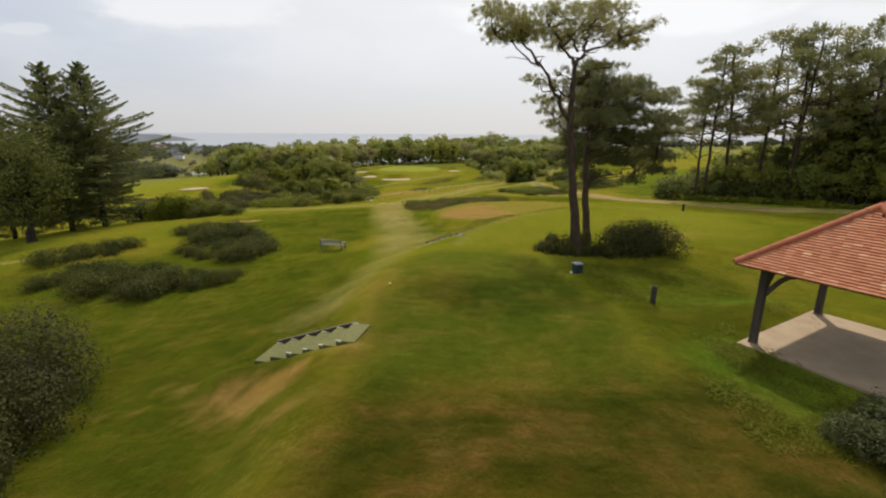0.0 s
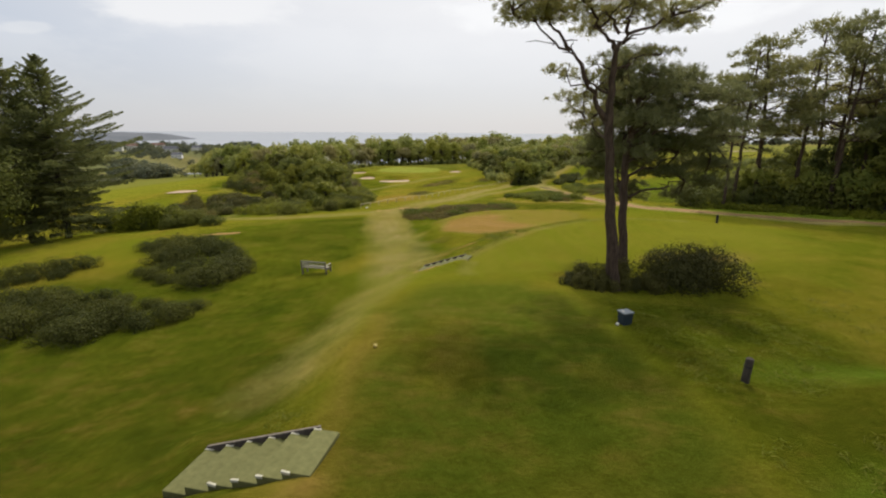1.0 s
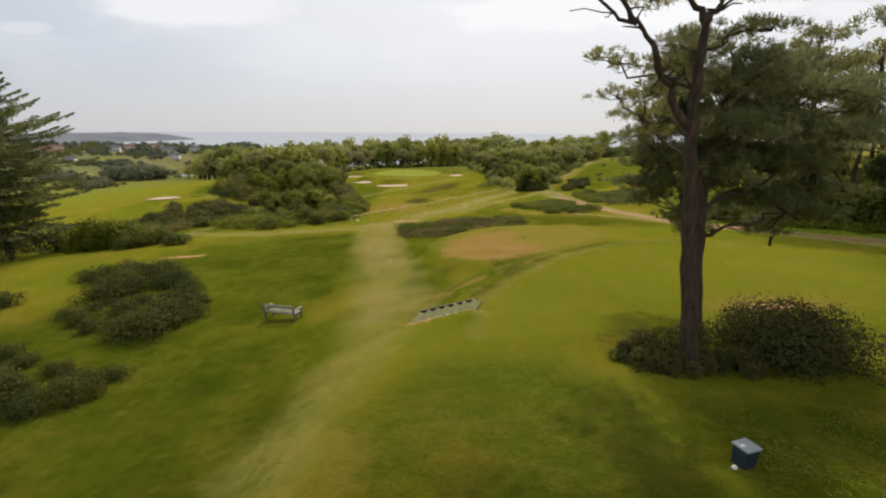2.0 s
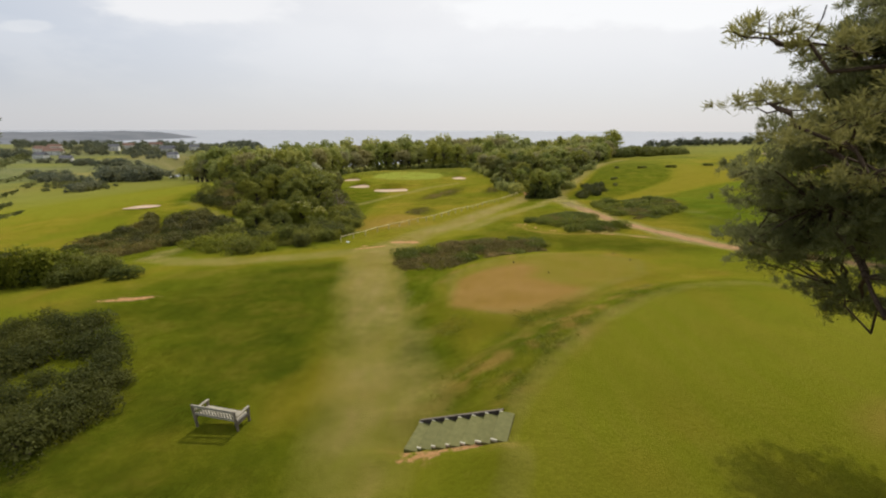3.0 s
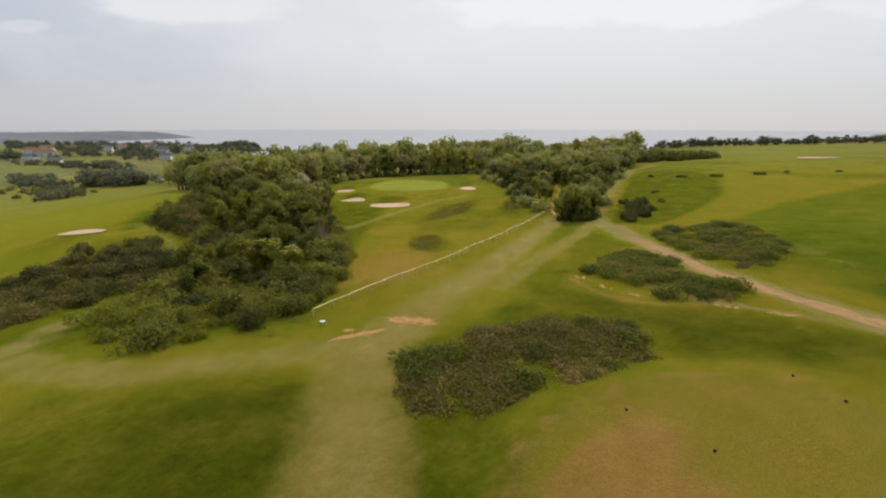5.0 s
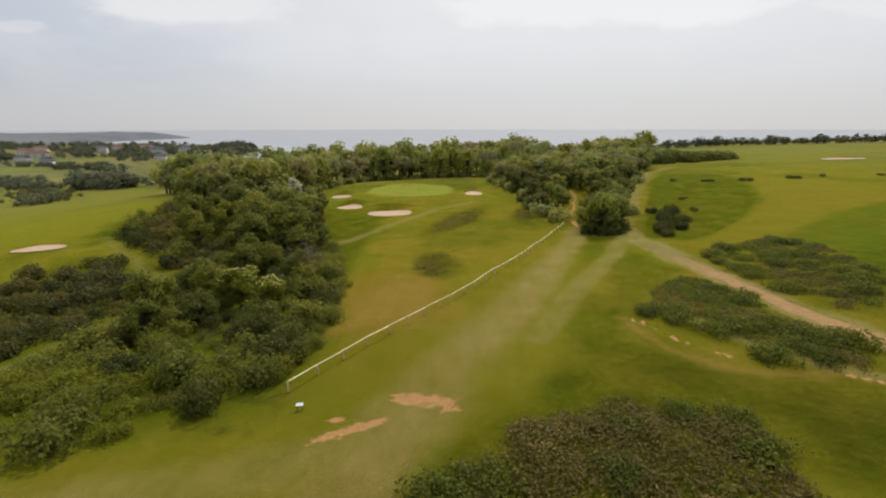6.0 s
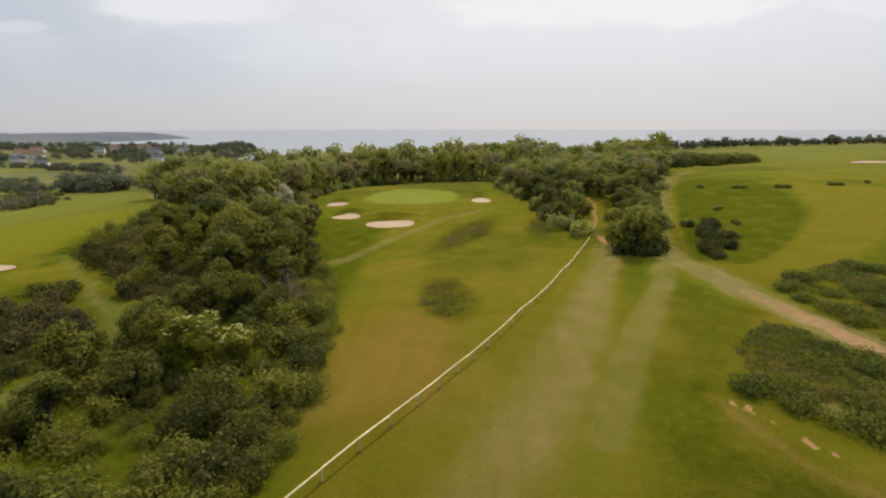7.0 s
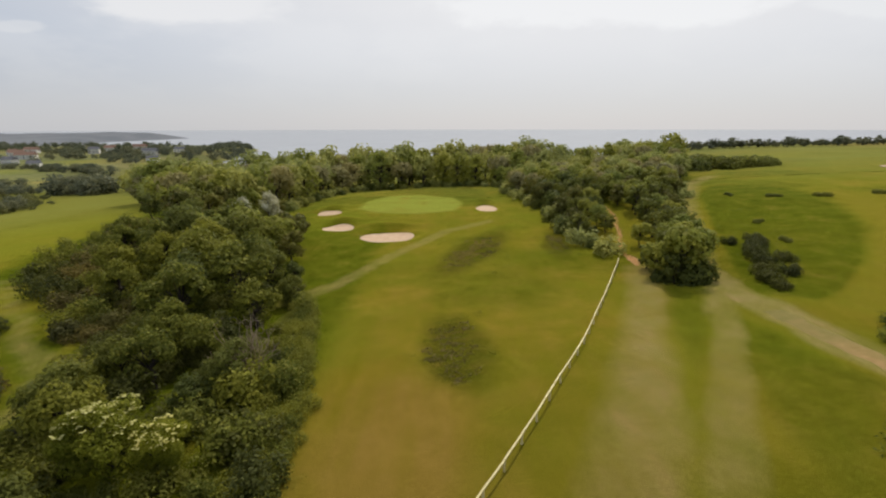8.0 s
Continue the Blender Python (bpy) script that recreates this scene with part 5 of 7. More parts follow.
def shrub(name, seed, rx, ry, h, material, label, category, group, n=2200, leaf=0.13, lobes=9, slim=0.5):
    """A low shrub of lobed mounds of small leaves on a few stems, down to the ground."""
    rng = np.random.default_rng(seed)
    ob = thing(name, 0, 0, 0, label, category, group)
    cs, os_, wood = [], [], []
    for i in range(lobes):
        a, r = rng.uniform(0, 2 * np.pi), rng.uniform(0.0, 0.78) ** 0.7
        c = np.array([rx * r * math.cos(a), ry * r * math.sin(a), h * rng.uniform(0.30, 0.62) * (1 - 0.35 * r)])
        s = rng.uniform(0.30, 0.50)
        p, d = shell(rng, n // lobes, c, (rx * s, ry * s, h * rng.uniform(0.36, 0.52)), 0.6)
        shoot = rng.random(len(p)) < 0.13
        p[shoot] += d[shoot] * min(rx, 1.1) * rng.uniform(0.03, 0.2, (int(shoot.sum()), 1)) + [0, 0, 0.05 * min(h, 1.0)]
        ok = p[:, 2] > -0.12
        cs.append(p[ok])
        os_.append(d[ok])
        wood.append(tube(bent((c[0] * 0.25, c[1] * 0.25, -0.2), c, rng, 0.08, 4), np.linspace(0.035, 0.012, 4), 5))
    soft_part("branchwork", *joined(wood), M_BARK_DARK, ob)
    cs, os_, leaf = thinned(np.concatenate(cs), np.concatenate(os_), leaf, 0.14)
    soft_part("foliage", *leaves(cs, rng, leaf, leaf * slim * 1.3, 0.5, None, os_), material, ob)
    return ob


def plant(ob, places, rng, lo=0.85, hi=1.15, sink=0.05):
    """Puts a thing at the first place and copies of it at the others, turned and sized at random."""
    for i, row in enumerate(places):
        x, y = row[:2]
        s = row[2] if len(row) > 2 else rng.uniform(lo, hi)
        m = pose(x, y, land(x, y) - sink, 0, 0, rng.uniform(0, 360)) @ Matrix.Diagonal((s, s, s * rng.uniform(0.9, 1.1), 1))
        if i == 0:
            ob.matrix_basis = m
        else:
            base = ob.scale.copy()
            copy_thing(ob, m @ Matrix.Diagonal((1 / base[0], 1 / base[1], 1 / base[2], 1)))


RNG = np.random.default_rng(7)


def off_path(places, keep=1.9):
    """The places that stay clear of the mown path."""
    return [p for p in places if to_line(np.array([p[0]]), np.array([p[1]]), LEFT_PATH)[0] > keep]


# right-hand wood: tall pines over dark broadleaf trees
for seed, h, places in ((31, 17.0, [(31.6, 55.6, 0.94), (29.6, 54.0, 0.8), (36.5, 53.5, 1.0), (43.0, 47.5, 1.0), (50.0, 46.0, 1.02), (47.0, 54.0, 1.0)]),
                        (32, 18.0, [(33.5, 55.0, 0.97), (39.0, 52.0, 1.0), (46.0, 44.0, 0.95), (55.0, 42.0, 1.0), (42.0, 58.0, 1.0)]),
                        (33, 17.5, [(35.0, 57.5, 1.0), (37.5, 50.0, 1.0), (41.5, 51.5, 0.95), (52.0, 38.5, 0.95), (60.0, 46.0, 1.0), (48.5, 49.5, 1.0)])):
    plant(wood_pine(seed, h), places, RNG, sink=0.15)
plant(broadleaf("broadleaf_tree", 41, 9.5, 3.6, M_WOODDARK, "dense dark broadleaf tree in the woodland edge", "woodland edge trees", 26, 2800, 0.34, low=0.06, fat=1.2, twig=4),
      [(44.0, 50.0, 1.5), (48.5, 46.5, 1.55), (53.0, 49.5, 1.6), (57.0, 45.5, 1.6), (51.0, 41.0, 1.5), (56.5, 37.5, 1.6), (62.0, 41.5, 1.6), (47.5, 52.5, 1.5), (41.5, 46.5), (45.0, 41.5, 1.15), (43.5, 50.5, 1.1), (49.0, 37.0, 1.15), (54.0, 33.5, 1.2), (40.5, 54.0, 0.8), (52.0, 44.0, 1.2), (59.0, 38.0, 1.3), (47.0, 47.0, 1.25), (60.0, 30.0, 1.2), (43.8, 44.6, 0.95), (46.5, 50.5, 1.2), (50.5, 40.5, 1.2), (38.6, 51.0, 0.55), (38.5, 60.0, 0.7), (42.0, 60.5, 0.8), (46.5, 59.0, 0.9), (51.0, 56.5, 1.0), (56.0, 52.5, 1.0), (61.0, 50.0, 1.1), (66.0, 44.0, 1.1), (36.0, 58.5, 0.55)], RNG)
plant(broadleaf("broadleaf_tree", 42, 4.6, 2.4, M_OAK, "low leafy tree in the woodland edge", "woodland edge trees", 22, 2200, 0.26, low=0.04, fat=1.15, twig=4),
      [(34.0, 55.5), (35.5, 53.6, 0.9), (37.2, 51.8, 0.95), (38.8, 49.0, 1.0), (40.5, 47.4, 0.9), (33.0, 57.4, 0.8), (36.6, 56.0, 0.9), (43.0, 43.6, 0.9), (42.0, 45.4, 1.0), (35.0, 58.4, 0.8), (45.6, 40.6, 0.8), (38.0, 55.0, 1.0), (40.0, 66.0, 1.2), (44.0, 64.0, 1.3), (48.0, 62.5, 1.3), (52.5, 60.5, 1.4), (36.0, 64.5, 0.9), (57.0, 57.5, 1.4), (62.0, 54.0, 1.5), (42.5, 68.0, 1.2), (34.5, 61.0, 0.8)], RNG)
plant(shrub("bracken", 43, 1.6, 1.0, 0.75, M_LIGHTLEAF, "bright green bracken and nettles beside the track", "plant", "bracken along the wood", 1300, 0.16),
      [(29.6, 53.4), (31.2, 52.2), (32.8, 50.8), (34.4, 49.2), (35.8, 47.8), (37.6, 46.2), (39.0, 44.8), (40.8, 43.2), (30.8, 54.6), (33.6, 52.4), (35.6, 50.4), (28.2, 54.8), (37.4, 48.2)], RNG)

# spruces and the hedge on the far side of the gorse
plant(spruce("spruce_tree", 51, 16.5, 6.3, "broad dark green spruce with upturned bough tips", "spruce group"), [(-37.9, 50.6, 1.0), (-41.4, 50.3, 0.99), (-46.2, 48.4, 0.8)], RNG, sink=0.1)
plant(broadleaf("broadleaf_tree", 52, 11.0, 5.4, M_DARKLEAF, "grey-green leafy tree with drooping crown over rough grass", "", 60, 12000, 0.20, low=0.03, fat=1.1, loose=0.12), [(-38.6, 42.0, 1.0)], RNG)
plant(shrub("hedge_bush", 53, 2.4, 1.5, 2.2, M_DARKLEAF, "dark green hedge bush of dense small leaves", "bush", "hedge bushes", 3600, 0.17), [(-31.5, 52.4, 1.15), (-28.5, 52.2, 1.05), (-25.8, 51.9, 0.85), (-34.0, 53.2, 1.2), (-23.6, 51.8, 0.6), (-27.2, 51.4, 0.8), (-30.0, 51.6, 0.8)], RNG)
plant(shrub("hedge_bush", 54, 1.9, 1.6, 2.9, M_LIGHTLEAF, "bright yellow-green leafy bush in the hedge", "bush", "hedge bushes", 3000, 0.2), [(-30.4, 51.6, 1.1), (-29.0, 52.0, 0.95), (-31.6, 50.8, 0.85), (-27.4, 51.2, 0.6), (-32.4, 54.6, 0.9)], RNG)

# low gorse on the near slope, in dense masses with grass between
GORSE_BANKS = [[(-25.4, 32.0), (-20.6, 31.4), (-16.8, 30.2), (-13.8, 28.8), (-13.9, 27.0), (-16.6, 25.0), (-18.8, 25.6), (-22.5, 26.6), (-27.0, 28.6)],
               [(-21.4, 38.2), (-17.6, 37.8), (-14.0, 37.2), (-13.6, 36.0), (-14.0, 34.6), (-14.8, 33.0), (-17.5, 33.2), (-20.8, 34.8)],
               [(-24.6, 41.6), (-23.4, 43.4), (-19.6, 42.6), (-16.6, 41.4), (-15.2, 39.2), (-18.2, 39.4), (-21.0, 38.8)],
               [(-29.4, 36.4), (-25.4, 37.0), (-25.2, 35.2), (-30.0, 33.4)]]
bank_spots = [p for i, pts in enumerate(GORSE_BANKS) for p in scatter(pts, 1.32, np.random.default_rng(60 + i), 1500)]
plant(shrub("gorse_bush", 61, 1.45, 1.25, 1.0, M_GORSE, "low dark grey-green gorse bush on rough grass", "bush", "gorse on the slope", 2400, 0.10, 14), bank_spots[::2], RNG, 0.6, 1.3)
plant(shrub("gorse_bush", 62, 1.55, 1.3, 1.15, M_GORSE, "rounded dark gorse bush on the grass bank", "bush", "gorse on the slope", 2400, 0.10, 14), bank_spots[1::2], RNG, 0.55, 1.3)

# the clump at the twin pines and the shrubs by the tee
plant(shrub("gorse_bush", 63, 2.3, 2.0, 1.95, M_CLUMP, "rounded dark gorse dome beside the twin pines", "bush", "gorse by the pines", 18000, 0.105, 34), [(11.7, 26.4, 1.0)], RNG)
plant(shrub("gorse_bush", 66, 1.0, 0.9, 1.25, M_CLUMP, "small dark gorse clump at the foot of the pines", "bush", "gorse by the pines", 4200, 0.095), [(6.3, 25.6, 0.9), (7.0, 25.0, 0.6), (7.7, 25.4, 0.65), (8.5, 25.6, 0.6), (5.7, 25.9, 0.55), (9.3, 25.5, 0.7), (8.0, 26.4, 1.0)], RNG)
plant(shrub("willow_shrub", 64, 1.5, 1.5, 2.3, M_DARKGORSE, "dark straggly shrub at the edge of rough grass", "shrub", "", 5200, 0.09, slim=0.35), [(-11.9, 10.4, 1.2), (-13.6, 13.0, 1.35), (-10.9, 8.4, 1.0), (-13.8, 10.8, 1.5), (-12.4, 12.0, 1.2), (-14.8, 13.6, 1.8), (-16.0, 15.0, 1.7)], RNG)
plant(shrub("grey_shrub", 65, 0.9, 0.8, 0.9, leaf_material("grey_leaf", (0.055, 0.068, 0.028), (0.125, 0.138, 0.062), 0.3), "grey-green leafy shrub beside the shelter", "shrub", "", 5200, 0.062), [(8.6, 8.2, 1.0), (9.4, 8.7, 1.05), (9.0, 7.2, 1.0)], RNG)

# thicket between the two fairways
THICKET = [(-28.0, 67.5), (-26.6, 65.0), (-22.4, 61.4), (-18.6, 60.2), (-14.0, 60.6), (-12.4, 62.6), (-11.8, 66.5), (-12.0, 74.0), (-13.8, 84.0), (-16.4, 95.5), (-20.2, 105.0), (-30.0, 112.0), (-31.0, 98.0), (-27.0, 90.0), (-25.5, 80.0), (-26.5, 71.0)]
spots = off_path(scatter(THICKET, 1.62, np.random.default_rng(3), 5000), 1.1)
kinds = [shrub("scrub_bush", 71, 1.35, 1.25, 1.7, M_THICKET, "leafy green scrub bush in a dense thicket", "bush", "thicket bushes", 2000, 0.14),
         shrub("scrub_bush", 72, 1.4, 1.3, 1.5, M_GORSE, "dark green scrub bush in a dense thicket", "bush", "thicket bushes", 2000, 0.14),
         shrub("bramble_bush", 73, 1.5, 1.4, 1.2, M_BRAMBLE, "olive bramble bush in a dense thicket", "bush", "thicket bushes", 2000, 0.13),
         shrub("bramble_bush", 74, 1.3, 1.2, 0.95, M_LIGHTLEAF, "bright green bramble bush at the thicket edge", "bush", "thicket bushes", 2400, 0.115)]
chosen = [[], [], [], []]
for x, y in spots:
    front = y < 69.0 and x < -16
    k = 3 if front and RNG.random() < 0.6 else RNG.choice([0, 1, 2], p=[0.36, 0.38, 0.26])
    chosen[k].append((x, y))
for ob, places in zip(kinds, chosen):
    plant(ob, places, RNG, 0.55, 1.5)
hem = [(-11.6, 64.0), (-11.1, 68.0), (-11.0, 74.0), (-12.2, 80.3), (-13.5, 86.8), (-15.6, 95.2), (-19.0, 103.0)]
hem_spots = []
for (ax, ay), (bx, by) in zip(hem, hem[1:]):
    k = int(math.hypot(bx - ax, by - ay) / 0.95)
    hem_spots += [(ax - 1.15 + (bx - ax) * i / k + float(RNG.normal(0, 0.25)), ay + (by - ay) * (i + 0.5) / k, float(RNG.uniform(0.9, 1.3))) for i in range(k)]
    hem_spots += [(ax + (bx - ax) * i / k + float(RNG.normal(0, 0.18)), ay + (by - ay) * i / k, float(RNG.uniform(0.75, 1.15))) for i in range(k)]
plant(shrub("bramble_bush", 70, 0.85, 0.85, 1.05, M_THICKET, "low fine-leaved bramble bush hemming the thicket", "bush", "thicket hem", 1200, 0.09), hem_spots, RNG)
plant(shrub("bramble_bush", 69, 1.5, 1.3, 1.25, M_LIGHTLEAF, "bright yellow-green leafy bush at the front of the thicket", "bush", "", 4200, 0.105), [(-21.2, 64.2, 1.1), (-20.2, 62.8, 0.9), (-22.4, 65.4, 1.0), (-21.6, 66.6, 1.0), (-19.6, 64.4, 0.85), (-23.2, 63.6, 0.9)], RNG)
LEFT_SCRUB = [(-29.0, 87.0), (-36.0, 91.0), (-41.0, 96.5), (-46.0, 104.0), (-49.5, 111.0), (-50.0, 118.0), (-54.0, 131.0), (-47.0, 130.0), (-40.0, 117.0), (-34.0, 106.0), (-31.0, 98.0)]
left_spots = off_path(scatter(LEFT_SCRUB, 2.1, np.random.default_rng(31), 2000), 1.7)
plant(shrub("scrub_bush", 68, 1.7, 1.6, 1.8, M_HEATHER, "olive-brown scrub bush on the fairway side of the thicket", "bush", "thicket bushes", 1500, 0.2), left_spots[::3], RNG, 0.7, 1.2)
plant(shrub("scrub_bush", 86, 1.8, 1.7, 2.2, M_THICKET, "leafy green scrub bush on the fairway side of the thicket", "bush", "thicket bushes", 1700, 0.18), left_spots[1::3], RNG, 0.8, 1.3)
plant(shrub("gorse_bush", 67, 1.9, 1.8, 1.9, M_GORSE, "dark gorse bush on the fairway side of the thicket", "bush", "gorse by the fairway", 1400, 0.2), left_spots[2::3], RNG, 0.7, 1.2)
plant(broadleaf("thicket_tree", 75, 5.6, 2.5, M_THICKET, "rounded small tree rising from the thicket", "thicket trees", 26, 3600, 0.24, low=0.08, fat=1.1, twig=4),
      [(-21.6, 84.6, 0.72), (-20.2, 87.4, 0.7), (-22.6, 88.6, 0.8), (-24.0, 92.0, 1.1), (-22.0, 97.0, 1.2), (-19.0, 93.0, 0.8), (-26.0, 100.0, 1.3), (-23.0, 104.0, 1.1), (-29.0, 106.0, 1.35), (-25.0, 110.0, 1.1), (-30.0, 116.0, 1.3), (-21.6, 78.6, 0.7), (-24.4, 75.2, 0.75), (-22.0, 70.6, 0.6), (-33.0, 99.0, 0.75), (-36.4, 103.5, 0.85), (-32.6, 105.0, 0.95), (-40.0, 110.0, 0.9), (-36.6, 110.5, 1.0), (-43.0, 116.0, 0.9)], RNG)
plant(broadleaf("thicket_tree", 76, 5.0, 2.4, M_DARKLEAF, "dark bushy tree rising from the thicket", "thicket trees", 26, 3400, 0.23, low=0.08, fat=1.1, twig=4),
      [(-16.4, 83.0, 0.66), (-17.6, 81.4, 0.5), (-24.0, 85.6, 0.7), (-25.5, 95.5, 1.1), (-20.8, 101.0, 1.0), (-27.8, 103.0, 1.2), (-28.0, 110.5, 1.3), (-33.0, 112.0, 1.25), (-35.0, 117.0, 1.2), (-24.0, 81.0, 0.8), (-20.0, 73.6, 0.6), (-18.0, 98.0, 0.55), (-19.5, 104.0, 0.5)], RNG)
plant(broadleaf("elder_bush", 77, 3.6, 1.9, M_LIGHTLEAF, "elder bush with yellow-green leaves and pale flower heads", "", 30, 11000, 0.115, low=0.02, fat=1.15, category="bush"), [(-18.6, 76.8, 1.05), (-16.2, 76.6, 0.7)], RNG)
rng_f = np.random.default_rng(770)
for bush in [o for o in bpy.data.objects if o.name.startswith("elder_bush")]:
    crown = [c for c in bush.children if c.name.startswith("crown")][0]
    if "blossom" in [c.name.split(".")[0] for c in bush.children]:
        continue
    co = np.array([v.co for v in crown.data.vertices])[::4]
    high = co[co[:, 2] > np.quantile(co[:, 2], 0.72)]
    spot = high[rng_f.integers(0, len(high), 70)]
    around = np.repeat(spot + [0, 0, 0.1], 9, 0) + rng_f.normal(size=(630, 3)) * [0.07, 0.07, 0.02]
    tagged(soft_part("blossom", *leaves(around, rng_f, 0.12, 0.11, 0.0, None, np.tile([0, -0.4, 1.5], (630, 1))), M_ELDERBLOOM, bush, "flat creamy white flower heads"), kind="stuff")
plant(broadleaf("hawthorn_tree", 78, 5.2, 1.9, M_HAW, "small hawthorn covered in white blossom", "flowering hawthorns", 22, 3600, 0.19, low=0.2, loose=0.2), [(-31.6, 131.5, 1.15), (-35.3, 130.5, 0.95)], RNG)


def dead_shrub():
    """A bare, silvery tangle of dead twigs in the thicket."""
    rng = np.random.default_rng(79)
    ob = thing("dead_bush", -15.7, 83.8, land(-15.7, 83.8), "bare grey dead bush with tangled upright twigs", "bush")
    wood = []
    for _ in range(46):
        a, r = rng.uniform(0, 2 * np.pi), rng.uniform(0.2, 2.0)
        s = np.array([0.3 * math.cos(a), 0.3 * math.sin(a), rng.uniform(0.2, 1.2)])
        e = np.array([r * math.cos(a), r * math.sin(a), rng.uniform(1.8, 3.9)])
        line = bent(s, e, rng, 0.09, 6)
        wood.append(tube(line, np.linspace(0.035, 0.010, 6), 5))
        for _ in range(3):
            b = line[rng.integers(2, 6)]
            wood.append(tube(bent(b, b + rng.normal(0, 0.35, 3) + [0, 0, 0.4], rng, 0.1, 4), np.linspace(0.014, 0.006, 4), 4))
    soft_part("twig_tangle", *joined(wood), M_DEADWOOD, ob)


dead_shrub()

# gorse and bushes left of the thicket
plant(shrub("gorse_bush", 81, 1.75, 1.6, 1.6, M_CLUMP, "dark brown-green gorse bush on the heathy slope", "bush", "gorse by the fairway", 1600, 0.22),
      off_path([(-31.5, 84.0), (-34.0, 86.0, 1.1), (-36.5, 84.5), (-33.0, 89.0, 1.1), (-35.8, 90.0), (-38.5, 88.0, 1.1), (-30.5, 88.0, 0.9), (-40.8, 85.5), (-42.0, 89.0), (-33.5, 93.0, 0.9), (-37.5, 93.0), (-44.5, 86.5), (-31.0, 76.0, 0.8), (-33.6, 75.0, 0.9), (-35.4, 77.4, 0.8), (-31.6, 71.0, 0.75), (-38.0, 73.5, 0.8), (-36.0, 80.8, 0.8), (-40.5, 79.0, 0.9), (-45.0, 82.0, 0.9), (-30.6, 94.5, 0.9), (-38.0, 81.5, 1.0), (-41.5, 82.0, 0.9), (-34.5, 82.5, 1.0), (-46.5, 90.0, 1.0), (-32.5, 86.8, 1.1), (-36.0, 87.0, 1.1), (-39.5, 91.5, 1.0)], 1.8), RNG)
plant(shrub("heather_bush", 82, 1.5, 1.3, 0.9, M_HEATH, "olive-brown heather bush on the slope", "bush", "gorse by the fairway", 2000, 0.14),
      off_path([(-30.0, 79.5), (-32.8, 79.0), (-34.0, 71.5), (-29.2, 83.0), (-38.0, 77.0), (-41.5, 75.5), (-36.2, 70.0), (-29.2, 91.5), (-39.5, 96.0), (-35.0, 97.0)], 1.5), RNG)

LOW_SCRUB = [(-41.0, 64.0), (-33.0, 62.0), (-27.4, 68.0), (-26.6, 84.0), (-30.0, 95.0), (-44.0, 95.0), (-48.0, 78.0)]
low_spots = [p for p in off_path(scatter(LOW_SCRUB, 1.9, np.random.default_rng(33), 2500), 1.5) if value_noise(p[0], p[1], 5.0, 72) > -0.35 + 0.85 * smooth(76, 68, p[1])]
plant(shrub("heather_bush", 83, 1.5, 1.3, 0.85, M_HEATH, "olive-brown heather bush in rough grass beside the thicket", "bush", "low scrub by the thicket", 1100, 0.15), low_spots[::3], RNG, 0.7, 1.2)
plant(shrub("bramble_bush", 84, 1.6, 1.5, 0.95, M_HEATHER, "low olive bramble bush in rough grass beside the thicket", "bush", "low scrub by the thicket", 1100, 0.16), low_spots[1::3], RNG, 0.7, 1.25)
plant(shrub("gorse_bush", 85, 1.7, 1.5, 1.25, M_GORSE, "dark gorse bush in rough grass beside the thicket", "bush", "low scrub by the thicket", 1200, 0.15), low_spots[2::3], RNG, 0.7, 1.2)

# the great wood round the green
SPUR = [(14.0, 100.5), (16.6, 99.8), (18.4, 102.6), (24.2, 118.0), (31.5, 134.0), (40.0, 150.0), (50.0, 166.0), (56.0, 178.0), (48.0, 200.0), (20.0, 200.0), (8.0, 176.0), (11.5, 158.0), (13.5, 138.0), (12.5, 120.0), (15.8, 112.5)]
BACK = [(10.0, 174.0), (30.0, 190.0), (60.0, 182.0), (66.0, 205.0), (60.0, 240.0), (-20.0, 250.0), (-80.0, 245.0), (-110.0, 225.0), (-95.0, 195.0), (-58.0, 150.0), (-38.0, 138.0), (-34.0, 156.0), (-30.0, 178.0), (-8.0, 184.0)]
LINK = [(-31.0, 110.0), (-22.0, 112.0), (-25.0, 122.0), (-31.0, 136.0), (-38.0, 140.0), (-50.0, 150.0), (-52.0, 140.0), (-44.0, 128.0), (-38.0, 116.0)]
wood_kinds = [broadleaf("woodland_tree", 91, 7.4, 3.5, M_WOODLEAF, "green rounded woodland tree in a dense stand", "trees of the wood", 30, 900, 0.58, low=0.02, fat=1.2, twig=3, loose=0.09),
              broadleaf("woodland_tree", 92, 7.8, 3.5, M_OAK, "dark green woodland tree in a dense stand", "trees of the wood", 30, 900, 0.56, low=0.02, fat=1.2, twig=3, loose=0.09),
              broadleaf("woodland_tree", 93, 7.0, 3.3, M_GREYWOOD, "grey-green woodland tree in a dense stand", "trees of the wood", 30, 900, 0.56, low=0.02, fat=1.2, twig=3, loose=0.09)]
near_kinds = [broadleaf("wood_edge_tree", 94, 5.4, 2.5, M_OAK, "leafy small tree at the edge of the wood", "trees of the spur", 22, 1400, 0.39, low=0.04, fat=1.15, twig=3, loose=0.13),
              broadleaf("wood_edge_tree", 95, 5.8, 2.5, M_DARKLEAF, "dark small tree at the edge of the wood", "trees of the spur", 22, 1400, 0.39, low=0.04, fat=1.15, twig=3, loose=0.13),
              broadleaf("wood_edge_tree", 96, 4.8, 2.3, M_HEATH, "olive small tree at the edge of the wood", "trees of the spur", 20, 1300, 0.39, low=0.04, fat=1.15, twig=3, loose=0.13)]
rng_w = np.random.default_rng(17)
buckets, edge = [[], [], []], [[], [], []]
